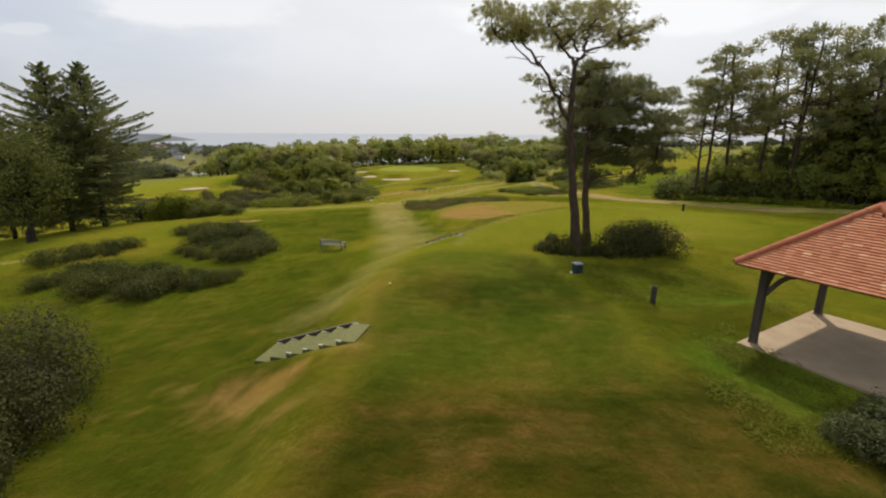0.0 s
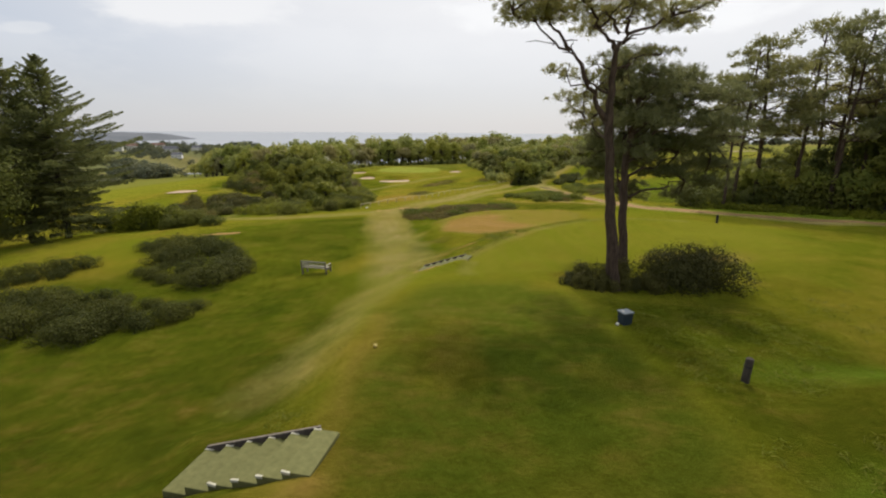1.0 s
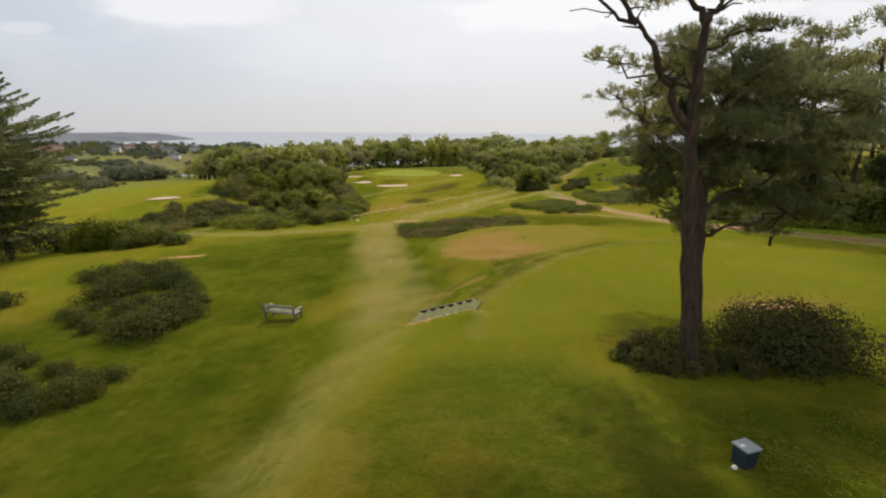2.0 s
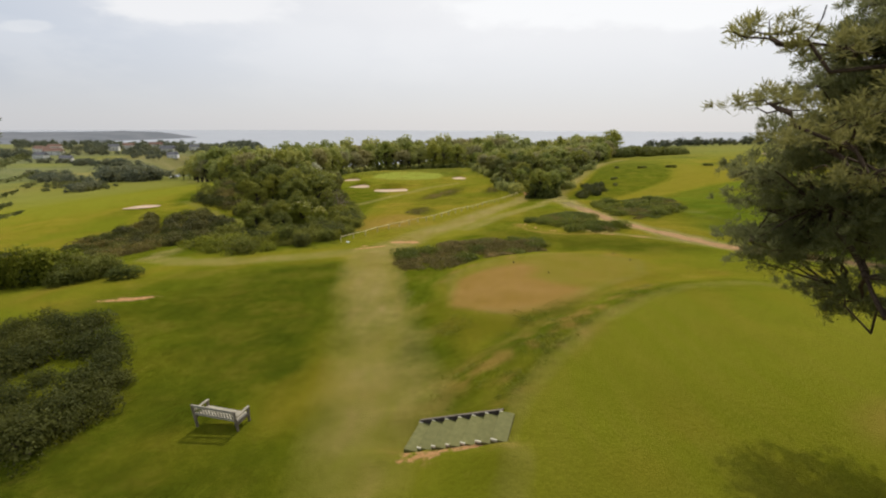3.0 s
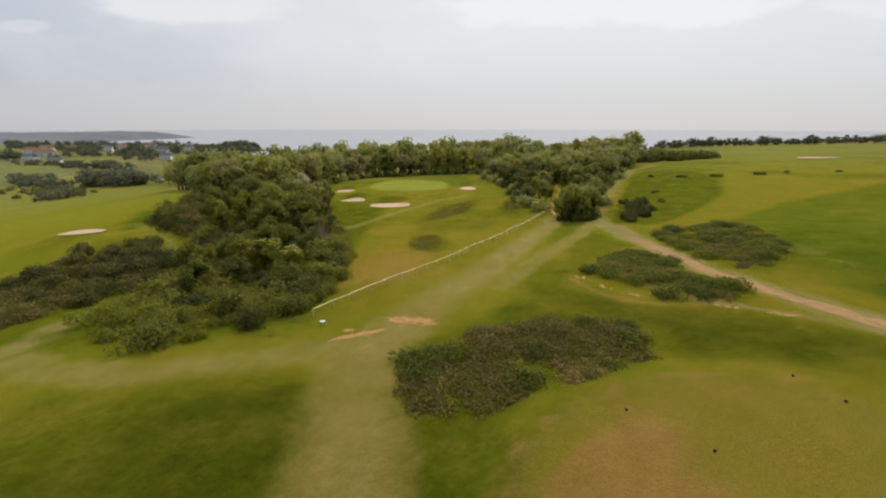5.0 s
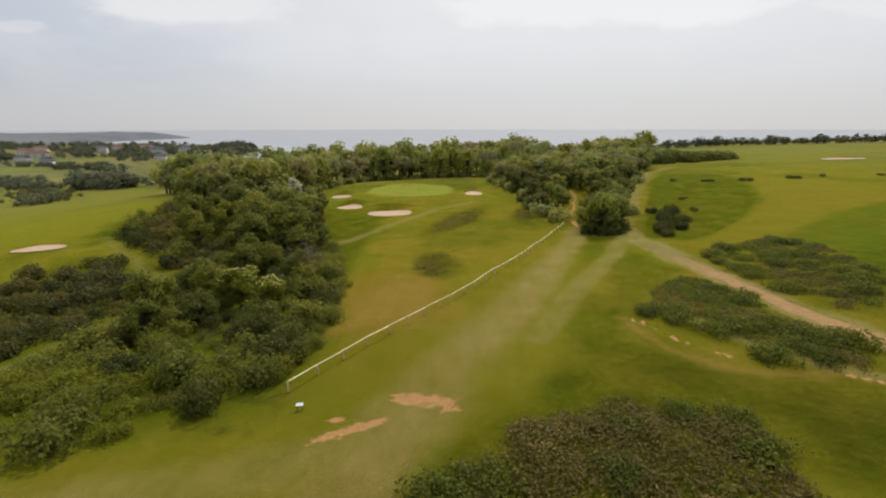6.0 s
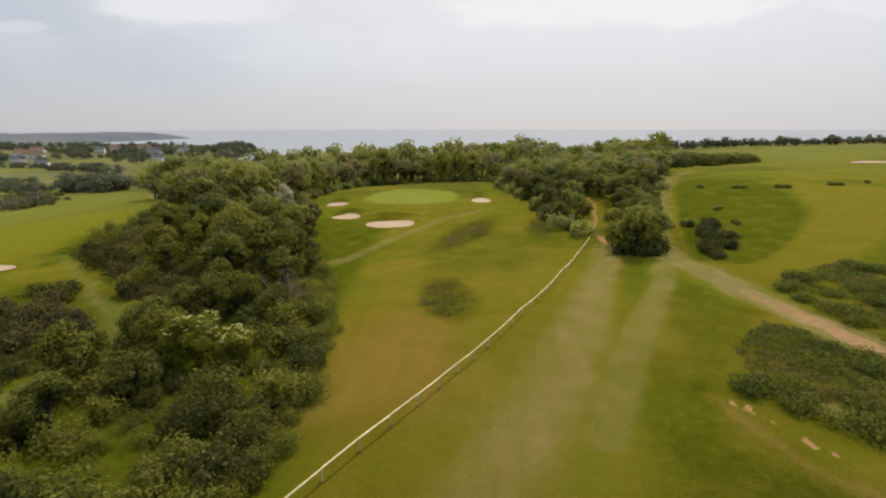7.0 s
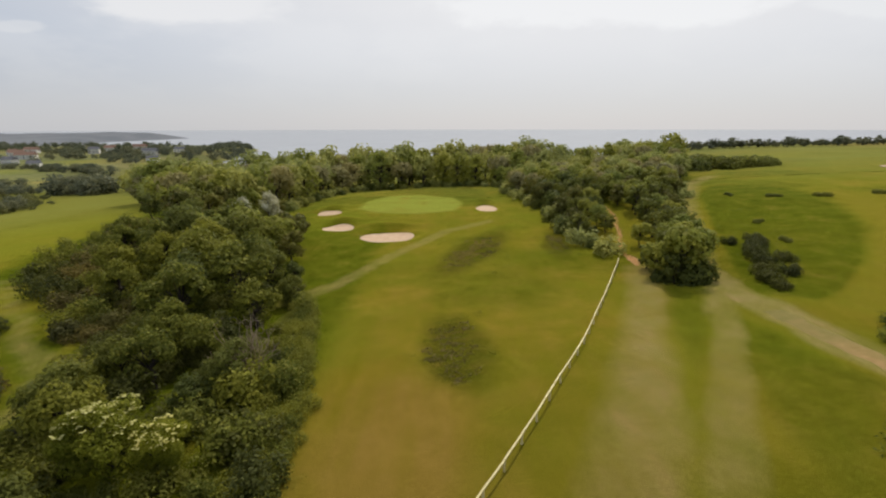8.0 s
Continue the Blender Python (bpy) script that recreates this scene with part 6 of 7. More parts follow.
for x, y in scatter(SPUR, 2.5, rng_w, 7000):
    if to_line(np.array([x]), np.array([y]), WOOD_PATH)[0] < 1.5:
        continue
    s = 0.58 + 0.30 * smooth(100, 150, y) + rng_w.uniform(-0.14, 0.14)
    if y < 150:
        edge[rng_w.integers(0, 3)].append((x, y, float(s)))
    elif y < 205:
        buckets[rng_w.integers(0, 3)].append((x, y, float(s * 0.82)))
for x, y in scatter(BACK, 4.5, rng_w, 9000):
    if y < 206:
        buckets[rng_w.choice([0, 1, 2], p=[0.45, 0.33, 0.22])].append((x, y, float(rng_w.uniform(1.0, 1.22) * (1.32 if y > 190 else 1.05) * (1.0 if -75 < x < 25 else 1.05 if x < -75 else 0.82))))
for x, y in scatter(LINK, 3.4, rng_w, 3000):
    if 122 < y < 134 and x > -38:
        continue
    edge[rng_w.integers(0, 3)].append((x, y, float(rng_w.uniform(0.85, 1.35))))
edge[0] += [(16.0, 99.6, 0.95), (17.9, 101.6, 0.9), (14.6, 101.0, 0.75), (19.6, 105.6, 0.8), (21.6, 109.6, 0.8)]
edge[1] += [(17.0, 103.0, 0.95), (15.2, 98.8, 0.6), (18.9, 103.4, 0.75), (24.0, 114.6, 0.8), (-56.0, 146.0, 0.9), (-54.0, 138.0, 0.9), (-60.0, 156.0, 1.0)]
def row_of(ax, ay, bx, by, step, deep, lo, hi):
    """Uneven places along a belt of trees, several deep."""
    k = max(1, int(math.hypot(bx - ax, by - ay) / step))
    got = []
    for i in range(k + 1):
        f = (i + float(rng_w.uniform(-0.4, 0.4))) / k
        got.append((ax + (bx - ax) * f + float(rng_w.normal(0, deep)), ay + (by - ay) * f + float(rng_w.normal(0, deep)), float(rng_w.uniform(lo, hi))))
    return got



buckets[0] += row_of(-150, 288, -85, 218, 4.5, 4.0, 1.0, 1.5)
buckets[1] += row_of(-140, 292, -80, 226, 4.5, 5.0, 1.0, 1.6)
for ob, places in zip(wood_kinds + near_kinds, buckets + edge):
    plant(ob, places, rng_w, sink=0.1)
hem_wood = []
for (ax, ay), (bx, by) in (((9.0, 172.0), (-8.0, 182.5)), ((-8.0, 182.5), (-29.0, 176.5)), ((-29.0, 176.5), (-32.6, 156.0)), ((-32.6, 156.0), (-35.0, 140.0)), ((12.4, 119.0), (13.2, 138.0)), ((13.2, 138.0), (10.8, 158.0)), ((10.8, 158.0), (9.0, 172.0)), ((12.6, 117.0), (13.7, 110.5)), ((17.6, 101.0), (24.6, 117.5)), ((24.6, 117.5), (40.0, 148.5)), ((-30.0, 117.0), (-26.0, 124.0))):
    hem_wood += row_of(ax, ay, bx, by, 1.7, 0.6, 0.6, 1.25)
plant(shrub("undergrowth_bush", 104, 1.7, 1.5, 2.1, M_WOODLEAF, "leafy undergrowth bush along the edge of the wood", "bush", "undergrowth of the wood", 700, 0.36), hem_wood[::2], rng_w)
plant(shrub("undergrowth_bush", 105, 1.6, 1.5, 1.7, M_DARKLEAF, "dark undergrowth bush along the edge of the wood", "bush", "undergrowth of the wood", 700, 0.36), hem_wood[1::2] + [(15.4, 99.0, 0.8), (16.6, 98.8, 0.9), (17.8, 99.6, 0.95), (18.8, 101.4, 0.9), (14.6, 100.0, 0.7), (16.2, 100.4, 1.2), (17.4, 101.2, 1.2)], rng_w)
plant(shrub("undergrowth_bush", 106, 1.8, 1.6, 2.4, M_WOODDARK, "tall dark undergrowth bush under the pines beside the track", "bush", "undergrowth of the pines", 1500, 0.24), row_of(27.8, 57.4, 33.0, 56.0, 1.3, 0.7, 0.8, 1.3) + row_of(33.0, 56.0, 41.5, 47.5, 1.4, 0.8, 0.8, 1.4) + row_of(30.0, 60.0, 41.0, 55.0, 1.6, 1.0, 1.0, 1.6) + row_of(41.5, 47.5, 50.0, 40.0, 1.6, 0.8, 0.9, 1.4), rng_w)
plant(broadleaf("oak_tree", 97, 8.0, 4.4, M_OAK, "large rounded oak on the skyline of the wood", "", 34, 3200, 0.4, low=0.12), [(52.0, 208.0, 1.1), (57.5, 211.0, 0.6)], rng_w)
plant(broadleaf("field_tree", 98, 8.0, 4.6, M_WOODLEAF, "green rounded tree standing in the fields", "", 20, 700, 0.8, low=0.03, fat=1.5, twig=3), [(-232.0, 402.0, 1.3)], rng_w)
hedge_spots = []
for ax, ay, bx, by, deep, lo, hi in ((-230, 330, -170, 292, 4.0, 1.2, 2.0), (-222, 320, -182, 294, 4.0, 1.0, 1.7), (-172, 236, -148, 208, 3.0, 0.6, 1.1), (-290, 352, -240, 326, 5.0, 0.6, 1.1), (-330, 398, -285, 360, 6.0, 0.7, 1.3), (-392, 520, -322, 508, 7.0, 1.0, 1.7), (-345, 515, -300, 470, 6.0, 0.9, 1.5), (-318, 480, -284, 440, 6.0, 0.5, 1.0), (-246, 398, -214, 392, 3.0, 0.6, 1.0), (-480, 560, -400, 552, 5.0, 0.7, 1.2), (-300, 500, -252, 484, 4.0, 0.5, 0.9)):
    hedge_spots += row_of(ax, ay, bx, by, 3.6, deep, lo, hi)
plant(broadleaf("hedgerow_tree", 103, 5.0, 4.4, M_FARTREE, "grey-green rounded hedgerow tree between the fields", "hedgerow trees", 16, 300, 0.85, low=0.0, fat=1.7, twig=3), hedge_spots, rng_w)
hill_spots = row_of(-240, 300, -176, 250, 4.0, 6.0, 0.5, 1.1) + row_of(-250, 320, -196, 272, 4.0, 6.0, 0.5, 1.0) + row_of(-190, 262, -150, 214, 4.0, 5.0, 0.5, 1.0) + row_of(-210, 280, -166, 240, 4.0, 6.0, 0.4, 0.8)
plant(broadleaf("hillside_bush", 107, 2.6, 3.2, M_HILL, "olive scrub bush on a low hill in the valley", "scrub on the hill", 12, 260, 0.6, low=0.0, fat=1.6, twig=3, category="bush"), hill_spots, rng_w)
village = []
for ax, ay, bx, by, deep, lo, hi in ((-640, 640, -500, 640, 13.0, 0.8, 1.5), (-610, 705, -470, 735, 10.0, 0.7, 1.2), (-460, 700, -330, 640, 9.0, 0.6, 1.1), (-420, 650, -300, 585, 7.0, 0.4, 0.8), (-620, 850, -400, 790, 14.0, 0.9, 1.7), (-520, 840, -380, 770, 12.0, 1.0, 1.9), (-760, 900, -600, 880, 14.0, 0.7, 1.3), (-900, 1000, -540, 960, 22.0, 0.8, 1.5), (-700, 985, -380, 860, 16.0, 0.9, 1.6), (-1100, 1150, -620, 1110, 26.0, 0.9, 1.6), (-420, 800, -250, 640, 12.0, 0.8, 1.3), (-620, 1050, -330, 880, 18.0, 0.8, 1.3), (-440, 960, -300, 800, 14.0, 1.1, 1.7), (-360, 860, -230, 640, 12.0, 0.8, 1.3), (-580, 800, -440, 770, 9.0, 0.8, 1.3), (-700, 720, -600, 690, 12.0, 0.8, 1.4), (-470, 1210, -400, 960, 12.0, 0.9, 1.5), (-520, 1240, -425, 1000, 14.0, 0.9, 1.5), (-420, 1030, -350, 850, 10.0, 0.8, 1.3)):
    village += row_of(ax, ay, bx, by, 6.5, deep, lo, hi)
HOUSES = [(-592, 728, 24, 12, 6.0, 15), (-536, 640, 17, 9, 5.0, -10), (-660, 790, 18, 10, 6.5, 30), (-478, 830, 24, 12, 6.0, 0), (-600, 872, 16, 10, 8.0, 20), (-625, 950, 22, 12, 7.0, -5), (-372, 660, 13, 8, 4.0, 12), (-735, 905, 22, 11, 6.0, 8), (-500, 868, 18, 9, 6.0, 10), (-470, 905, 20, 10, 6.0, -8), (-608, 1010, 26, 12, 7.0, 4), (-448, 572, 12, 8, 4.5, 20), (-705, 835, 18, 10, 6.0, -12)]
village = sorted((t for t in village if all(to_line(np.array([t[0]]), np.array([t[1]]), [(h[0], h[1]), (h[0] * 0.86, h[1] * 0.86)])[0] > 13 for h in HOUSES)), key=lambda t: t[1])
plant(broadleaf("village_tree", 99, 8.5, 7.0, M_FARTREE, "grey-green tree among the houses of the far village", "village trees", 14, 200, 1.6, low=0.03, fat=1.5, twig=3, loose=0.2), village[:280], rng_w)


def mass_of(source, places, name, label, rng):
    """The crowns of many far trees, joined into one object too dense to count."""
    crown = [c for c in source.children if c.name.startswith("crown")][0]
    co = np.array([v.co for v in crown.data.vertices])
    n = len(co) // 4
    vs = []
    for x, y, s in places:
        a = rng.uniform(0, 2 * np.pi)
        turn = np.array([[math.cos(a), math.sin(a), 0], [-math.sin(a), math.cos(a), 0], [0, 0, 1]])
        vs.append(co @ turn * s + [x, y, land(x, y) - 0.1])
    v = np.concatenate(vs)
    tagged(new(name, mesh_of(name, v, np.arange(len(v)).reshape(-1, 4), crown.data.materials[0])), label, "trees", kind="stuff")


mass_of([o for o in bpy.data.objects if o.name == "village_tree"][0], village[280:], "far_trees", "belts of grey-green trees across the far valley", rng_w)
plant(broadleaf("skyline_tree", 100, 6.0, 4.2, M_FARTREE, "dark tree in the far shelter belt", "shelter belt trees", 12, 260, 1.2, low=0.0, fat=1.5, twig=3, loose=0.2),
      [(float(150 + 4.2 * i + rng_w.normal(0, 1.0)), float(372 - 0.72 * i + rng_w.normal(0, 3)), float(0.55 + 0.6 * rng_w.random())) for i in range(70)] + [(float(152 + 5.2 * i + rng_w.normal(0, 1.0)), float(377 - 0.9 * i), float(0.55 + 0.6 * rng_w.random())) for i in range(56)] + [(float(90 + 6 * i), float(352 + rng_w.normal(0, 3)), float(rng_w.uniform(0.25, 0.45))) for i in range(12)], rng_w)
plant(shrub("scrub_bush", 101, 3.2, 1.8, 1.7, M_DARKLEAF, "dark scrub bush on the far fairway edge", "bush", "far scrub", 1500, 0.3),
      [(60.0, 186.0, 2.1), (64.0, 184.0, 2.2), (68.0, 183.0, 2.2), (72.0, 182.0, 2.0), (78.0, 184.0, 1.7), (84.0, 187.0, 1.4), (56.0, 184.0, 2.2), (63.0, 190.0, 2.4), (70.0, 190.0, 2.2), (75.0, 188.0, 2.0), (81.0, 190.0, 1.8), (66.0, 194.0, 2.4), (53.5, 131.0, 0.45), (47.5, 133.0, 0.4), (62.0, 130.0, 0.42), (43.0, 137.0, 0.35), (68.0, 131.0, 0.35), (76.0, 128.0, 0.3), (36.0, 119.0, 0.35), (33.0, 110.0, 0.35)], rng_w)
plant(shrub("gorse_bush", 102, 1.5, 1.3, 1.3, M_GORSE, "dark gorse bush beside the mown path", "bush", "gorse by the path", 2400, 0.15),
      [(22.9, 98.0, 0.9), (24.2, 100.4), (25.6, 103.0), (26.4, 105.4, 1.0), (27.8, 107.6, 0.95), (28.0, 103.6, 0.9), (29.6, 109.6, 0.9), (26.0, 100.0, 0.8), (22.4, 96.0, 0.7), (30.4, 111.6, 0.8), (27.2, 110.8, 0.7)], rng_w)


def heath(name, pts, seed, n, h, label, mats, cut=0.55):
    """A patch of low heath too dense to count: mounded tufts of twigs and leaves."""
    rng = np.random.default_rng(seed)
    xs, ys = [p[0] for p in pts], [p[1] for p in pts]
    x, y = rng.uniform(min(xs), max(xs), n * 4), rng.uniform(min(ys), max(ys), n * 4)
    ok = inside(x, y, pts)
    x, y = x[ok][:n], y[ok][:n]
    edge_d = to_line(x, y, pts + pts[:1])
    hh = h * (0.3 + 0.7 * smooth(0, 1.8, edge_d)) * (0.9 + 0.9 * value_noise(x, y, 1.9, seed) + 0.5 * value_noise(x, y, 0.8, seed + 1))
    some = (hh > 0.42 * h) & (edge_d > 0.3 * rng.random(len(x)))
    x, y, hh, edge_d = x[some], y[some], hh[some], edge_d[some]
    z = land_height(x, y)
    ob = thing(name, 0, 0, 0, label, "heath", kind="stuff")
    m = 13
    share = value_noise(x, y, 2.4, seed + 2) + 0.6 * value_noise(x, y, 0.9, seed + 3) + rng.normal(0, 0.3, len(x))
    for key, mat, sel in (("foliage", mats[0], share < cut), ("twigs", mats[1], share >= cut)):
        k = int(sel.sum())
        c = np.repeat(np.stack([x[sel], y[sel], z[sel] + hh[sel] * 0.6], -1), m, 0)
        s = np.repeat(hh[sel], m)[:, None]
        d = rng.normal(size=(k * m, 3))
        d /= np.linalg.norm(d, axis=1)[:, None]
        d[:, 2] = np.abs(d[:, 2]) * 1.1 - 0.35
        reach = np.array([0.34, 0.34, 0.0]) * rng.uniform(0.4, 1.4, (k * m, 1))
        soft_part(key, *leaves(c + d * (reach + s * [0.2, 0.2, 0.6]), rng, 0.17, 0.07, 0.9, None, d + [0, 0, 0.3]), mat, ob)


heath("heath_patch", HEATH_A, 111, 2300, 0.30, "patch of low brown heather with dry stems between mown paths", (M_HEATHER, M_DRYTWIG), 0.45)
heath("heath_patch", HEATH_B, 112, 1200, 0.22, "patch of low dense gorse beside the gravel track", (M_FURZE, M_HEATHER), 0.1)
heath("heath_patch", HEATH_C, 113, 1600, 0.22, "patch of low gorse and heather across the track", (M_FURZE, M_HEATHER), 0.1)


rng_h = np.random.default_rng(118)
mounds = [(x, y) for pts, gap in ((HEATH_B, 1.35), (HEATH_C, 1.7)) for x, y in scatter(pts, gap, rng_h, 900) if value_noise(x, y, 2.6, 61) > 0.0]
mounds += [(-1.8, 57.2), (1.8, 56.6), (0.6, 54.2), (3.2, 59.6), (-4.0, 56.6), (5.8, 60.4), (7.2, 59.6), (-3.4, 54.6), (4.6, 55.0), (7.6, 57.6)]
plant(shrub("gorse_bush", 119, 1.15, 0.95, 0.55, M_FURZE, "low mounded green gorse bush beside the gravel track", "bush", "gorse by the track", 1300, 0.11, 12), mounds, rng_h, 0.9, 1.5)


def round_patch(cx, cy, rx, ry, turn, seed, n):
    a = np.arange(14) * 2 * np.pi / 14
    c, s = math.cos(radians(turn)), math.sin(radians(turn))
    w = 1 + 0.16 * np.sin(2 * a + seed) + 0.1 * np.sin(3 * a)
    pts = [(float(cx + rx * k * math.cos(t) * c - ry * k * math.sin(t) * s), float(cy + rx * k * math.cos(t) * s + ry * k * math.sin(t) * c)) for t, k in zip(a, w)]
    heath("heath_patch", pts, seed, n, 0.08, "low dark patch of heather in the fairway rough", (M_HEATHER, M_DRYTWIG), 0.1)


round_patch(-4.3, 87.6, 2.0, 5.4, 4, 114, 150)
round_patch(-1.0, 116.0, 2.6, 10.5, -22, 115, 300)
round_patch(9.6, 117.0, 1.5, 6.5, -8, 116, 130)


def grass_tufts():
    """Long grass on the banks and in the rough."""
    rng = np.random.default_rng(120)
    areas = [(-4.6, 14, -3.2, 24, 350), (6.5, 8, 9.6, 14, 4200), (6.3, 13, 14, 24, 2600), (-1.0, 33, 4.5, 42, 1500), (3.0, 36, 12.0, 45, 1700), (-8, 85, -2, 94, 900), (-5, 104, 3, 124, 1600), (6.5, 110, 11, 122, 600), (24, 55, 30, 72, 1800), (-13, 60, -10.6, 76, 1200), (13, 17, 19, 26, 700), (23, 98, 40, 128, 1800), (13.5, 9, 18, 16, 500)]
    cs = []
    for x0, y0, x1, y1, n in areas:
        x, y = rng.uniform(x0, x1, n), rng.uniform(y0, y1, n)
        ok = (value_noise(x, y, 1.7, 21) + 0.5 * value_noise(x, y, 0.5, 22) + rng.normal(0, 0.35, n) > 0.45) & ~inside(x, y, TEE_ONE) & ~inside(x, y, TEE_TWO) & ~inside(x, y, TEE_THREE)
        cs.append(np.stack([x[ok], y[ok]], -1))
    c = np.concatenate(cs)
    z = land_height(c[:, 0], c[:, 1])
    m = 6
    p = np.repeat(np.c_[c, z + 0.06], m, 0) + rng.normal(size=(len(c) * m, 3)) * [0.11, 0.11, 0.02]
    v, f = leaves(p, rng, 0.20, 0.02, 2.0, None, np.tile([0, 0, 0.5], (len(p), 1)))
    tagged(new("long_grass", mesh_of("long_grass", v, f, M_BLADE)), "tufts of long rough grass on the banks", "grass", kind="stuff")


grass_tufts()


# ---- the open shelter beside the tee ----
def beam(bm, a, b, w, h, bevel=0.008):
    """A squared timber from a to b."""
    a, b = Vector(a), Vector(b)
    m = Matrix.Translation((a + b) / 2) @ (b - a).to_track_quat("X", "Z").to_matrix().to_4x4()
    return box(bm, (b - a).length, w, h, m, bevel)


def one_tile(w, d, t):
    """A slightly curved clay tile lying along x, lower edge at y = 0."""
    bm = bmesh.new()
    box(bm, w, d, t, Matrix.Translation((0, d / 2, 0)))
    bmesh.ops.subdivide_edges(bm, edges=[e for e in bm.edges if abs(e.verts[0].co.x - e.verts[1].co.x) > w / 2], cuts=1)
    for v in bm.verts:
        v.co.z += 0.006 * (1 - (2 * v.co.x / w) ** 2)
    return bm


def shelter():
    LA, LB, EAVE, RISE, OVER = 5.1, 4.0, 2.40, 1.84, 0.38
    ob = thing("open_shelter", 8.75, 12.75, -0.30, "open timber shelter with red clay tile roof on concrete", "shelter", turn=31.0)
    # along x runs the back edge, along -y the side towards the tee's start
    slab = bmesh.new()
    box(slab, LA, LB, 0.30, Matrix.Translation((LA / 2, -LB / 2, -0.15)), 0.02)
    part("floor_slab", slab, M_CONCRETE, ob, "pale pinkish concrete floor slab")
    posts = [(0.42, -0.25), (LA - 0.3, -0.25), (0.42, -LB + 0.25), (LA - 0.3, -LB + 0.25)]
    for px, py in posts:
        bm = bmesh.new()
        box(bm, 0.19, 0.19, EAVE + 0.08, Matrix.Translation((px, py, (EAVE + 0.08) / 2)), 0.012)
        part("post", bm, M_BEAM, ob)
        bm = bmesh.new()
        box(bm, 0.215, 0.215, 0.05, Matrix.Translation((px, py, 0.025)), 0.012)
        part("post_base", bm, M_POST, ob)
    xa, xb, ya, yb = 0.42, LA - 0.3, -0.25, -LB + 0.25
    for a, b in (((xa, ya), (xb, ya)), ((xa, yb), (xb, yb)), ((xa, ya), (xa, yb)), ((xb, ya), (xb, yb))):
        bm = bmesh.new()
        beam(bm, (*a, EAVE), (*b, EAVE), 0.14, 0.20)
        part("wall_plate", bm, M_BEAM, ob)
        for p, q in ((a, b), (b, a)):
            d = (Vector(q) - Vector(p)).normalized()
            n = 9
            pts = []
            for i in range(n):
                k = i / (n - 1)
                pts.append((p[0] + d[0] * (0.08 + 0.68 * k), p[1] + d[1] * (0.08 + 0.68 * k), EAVE - 0.85 + 0.72 * math.sin(k * math.pi / 2)))
            bm = bmesh.new()
            side = Vector((-d[1], d[0], 0)) * 0.04
            rings = []
            for i, u in enumerate(pts):
                way = (Vector(pts[min(i + 1, n - 1)]) - Vector(pts[max(i - 1, 0)])).normalized()
                up = way.cross(side).normalized() * 0.065
                rings.append([bm.verts.new(Vector(u) + e) for e in (side + up, up - side, -side - up, side - up)])
            for r, t in zip(rings, rings[1:]):
                for i in range(4):
                    bm.faces.new((r[i], r[(i + 1) % 4], t[(i + 1) % 4], t[i]))
            bm.faces.new(rings[0][::-1])
            bm.faces.new(rings[-1])
            bmesh.ops.recalc_face_normals(bm, faces=bm.faces)
            part("curved_brace", bm, M_BEAM, ob)
    x0, x1, y0, y1 = -OVER + 0.1, LA + OVER - 0.1, OVER - 0.1, -LB - OVER + 0.1
    run = (y0 - y1) / 2
    ym = (y0 + y1) / 2
    ra, rb = (x0 + run, ym, EAVE + RISE), (x1 - run, ym, EAVE + RISE)
    ez = EAVE + 0.06
    corner = [(x0, y0, ez), (x1, y0, ez), (x1, y1, ez), (x0, y1, ez)]
    # roof deck under the tiles
    bm = bmesh.new()
    low = [bm.verts.new((c[0], c[1], c[2] - 0.05)) for c in corner]
    up = [bm.verts.new(c) for c in corner]
    r1, r2 = bm.verts.new(ra), bm.verts.new(rb)
    for f in ((up[0], up[1], r2, r1), (up[1], up[2], r2), (up[2], up[3], r1, r2), (up[3], up[0], r1)):
        bm.faces.new(f)
    for i in range(4):
        bm.faces.new((low[i], low[(i + 1) % 4], up[(i + 1) % 4], up[i]))
    bm.faces.new(low[::-1])
    bmesh.ops.recalc_face_normals(bm, faces=bm.faces)
    roof = part("roof", bm, M_BEAM, ob)
    # rafters' ends under the eaves
    for i in range(9):
        x = x0 + 0.35 + i * (x1 - x0 - 0.7) / 8
        for y, s in ((y0, -1), (y1, 1)):
            bm = bmesh.new()
            beam(bm, (x, y - 0.02 * s * -1, ez - 0.09), (x, y + 0.45 * s, ez - 0.09 + 0.05), 0.06, 0.09, 0.0)
            part("rafter_end", bm, M_BEAM, roof)
    tw, td, course = 0.190, 0.175, 0.100
    bm = one_tile(tw - 0.003, td, 0.042)
    first = part("roof_tile", bm, M_TILE, ob)
    tile_mesh = first.data
    bpy.data.objects.remove(first)
    rng = np.random.default_rng(5)
    rest = []
    count = 0
    slopes = [((x0, y1), (1, 0), (0, 1), x1 - x0, True), ((x0, y0), (0, -1), (1, 0), y0 - y1, True), ((x1, y0), (-1, 0), (0, -1), x1 - x0, True), ((x1, y1), (0, 1), (-1, 0), y0 - y1, False)]
    length = math.hypot(run, EAVE + RISE - ez)
    lift = (EAVE + RISE - ez) / run
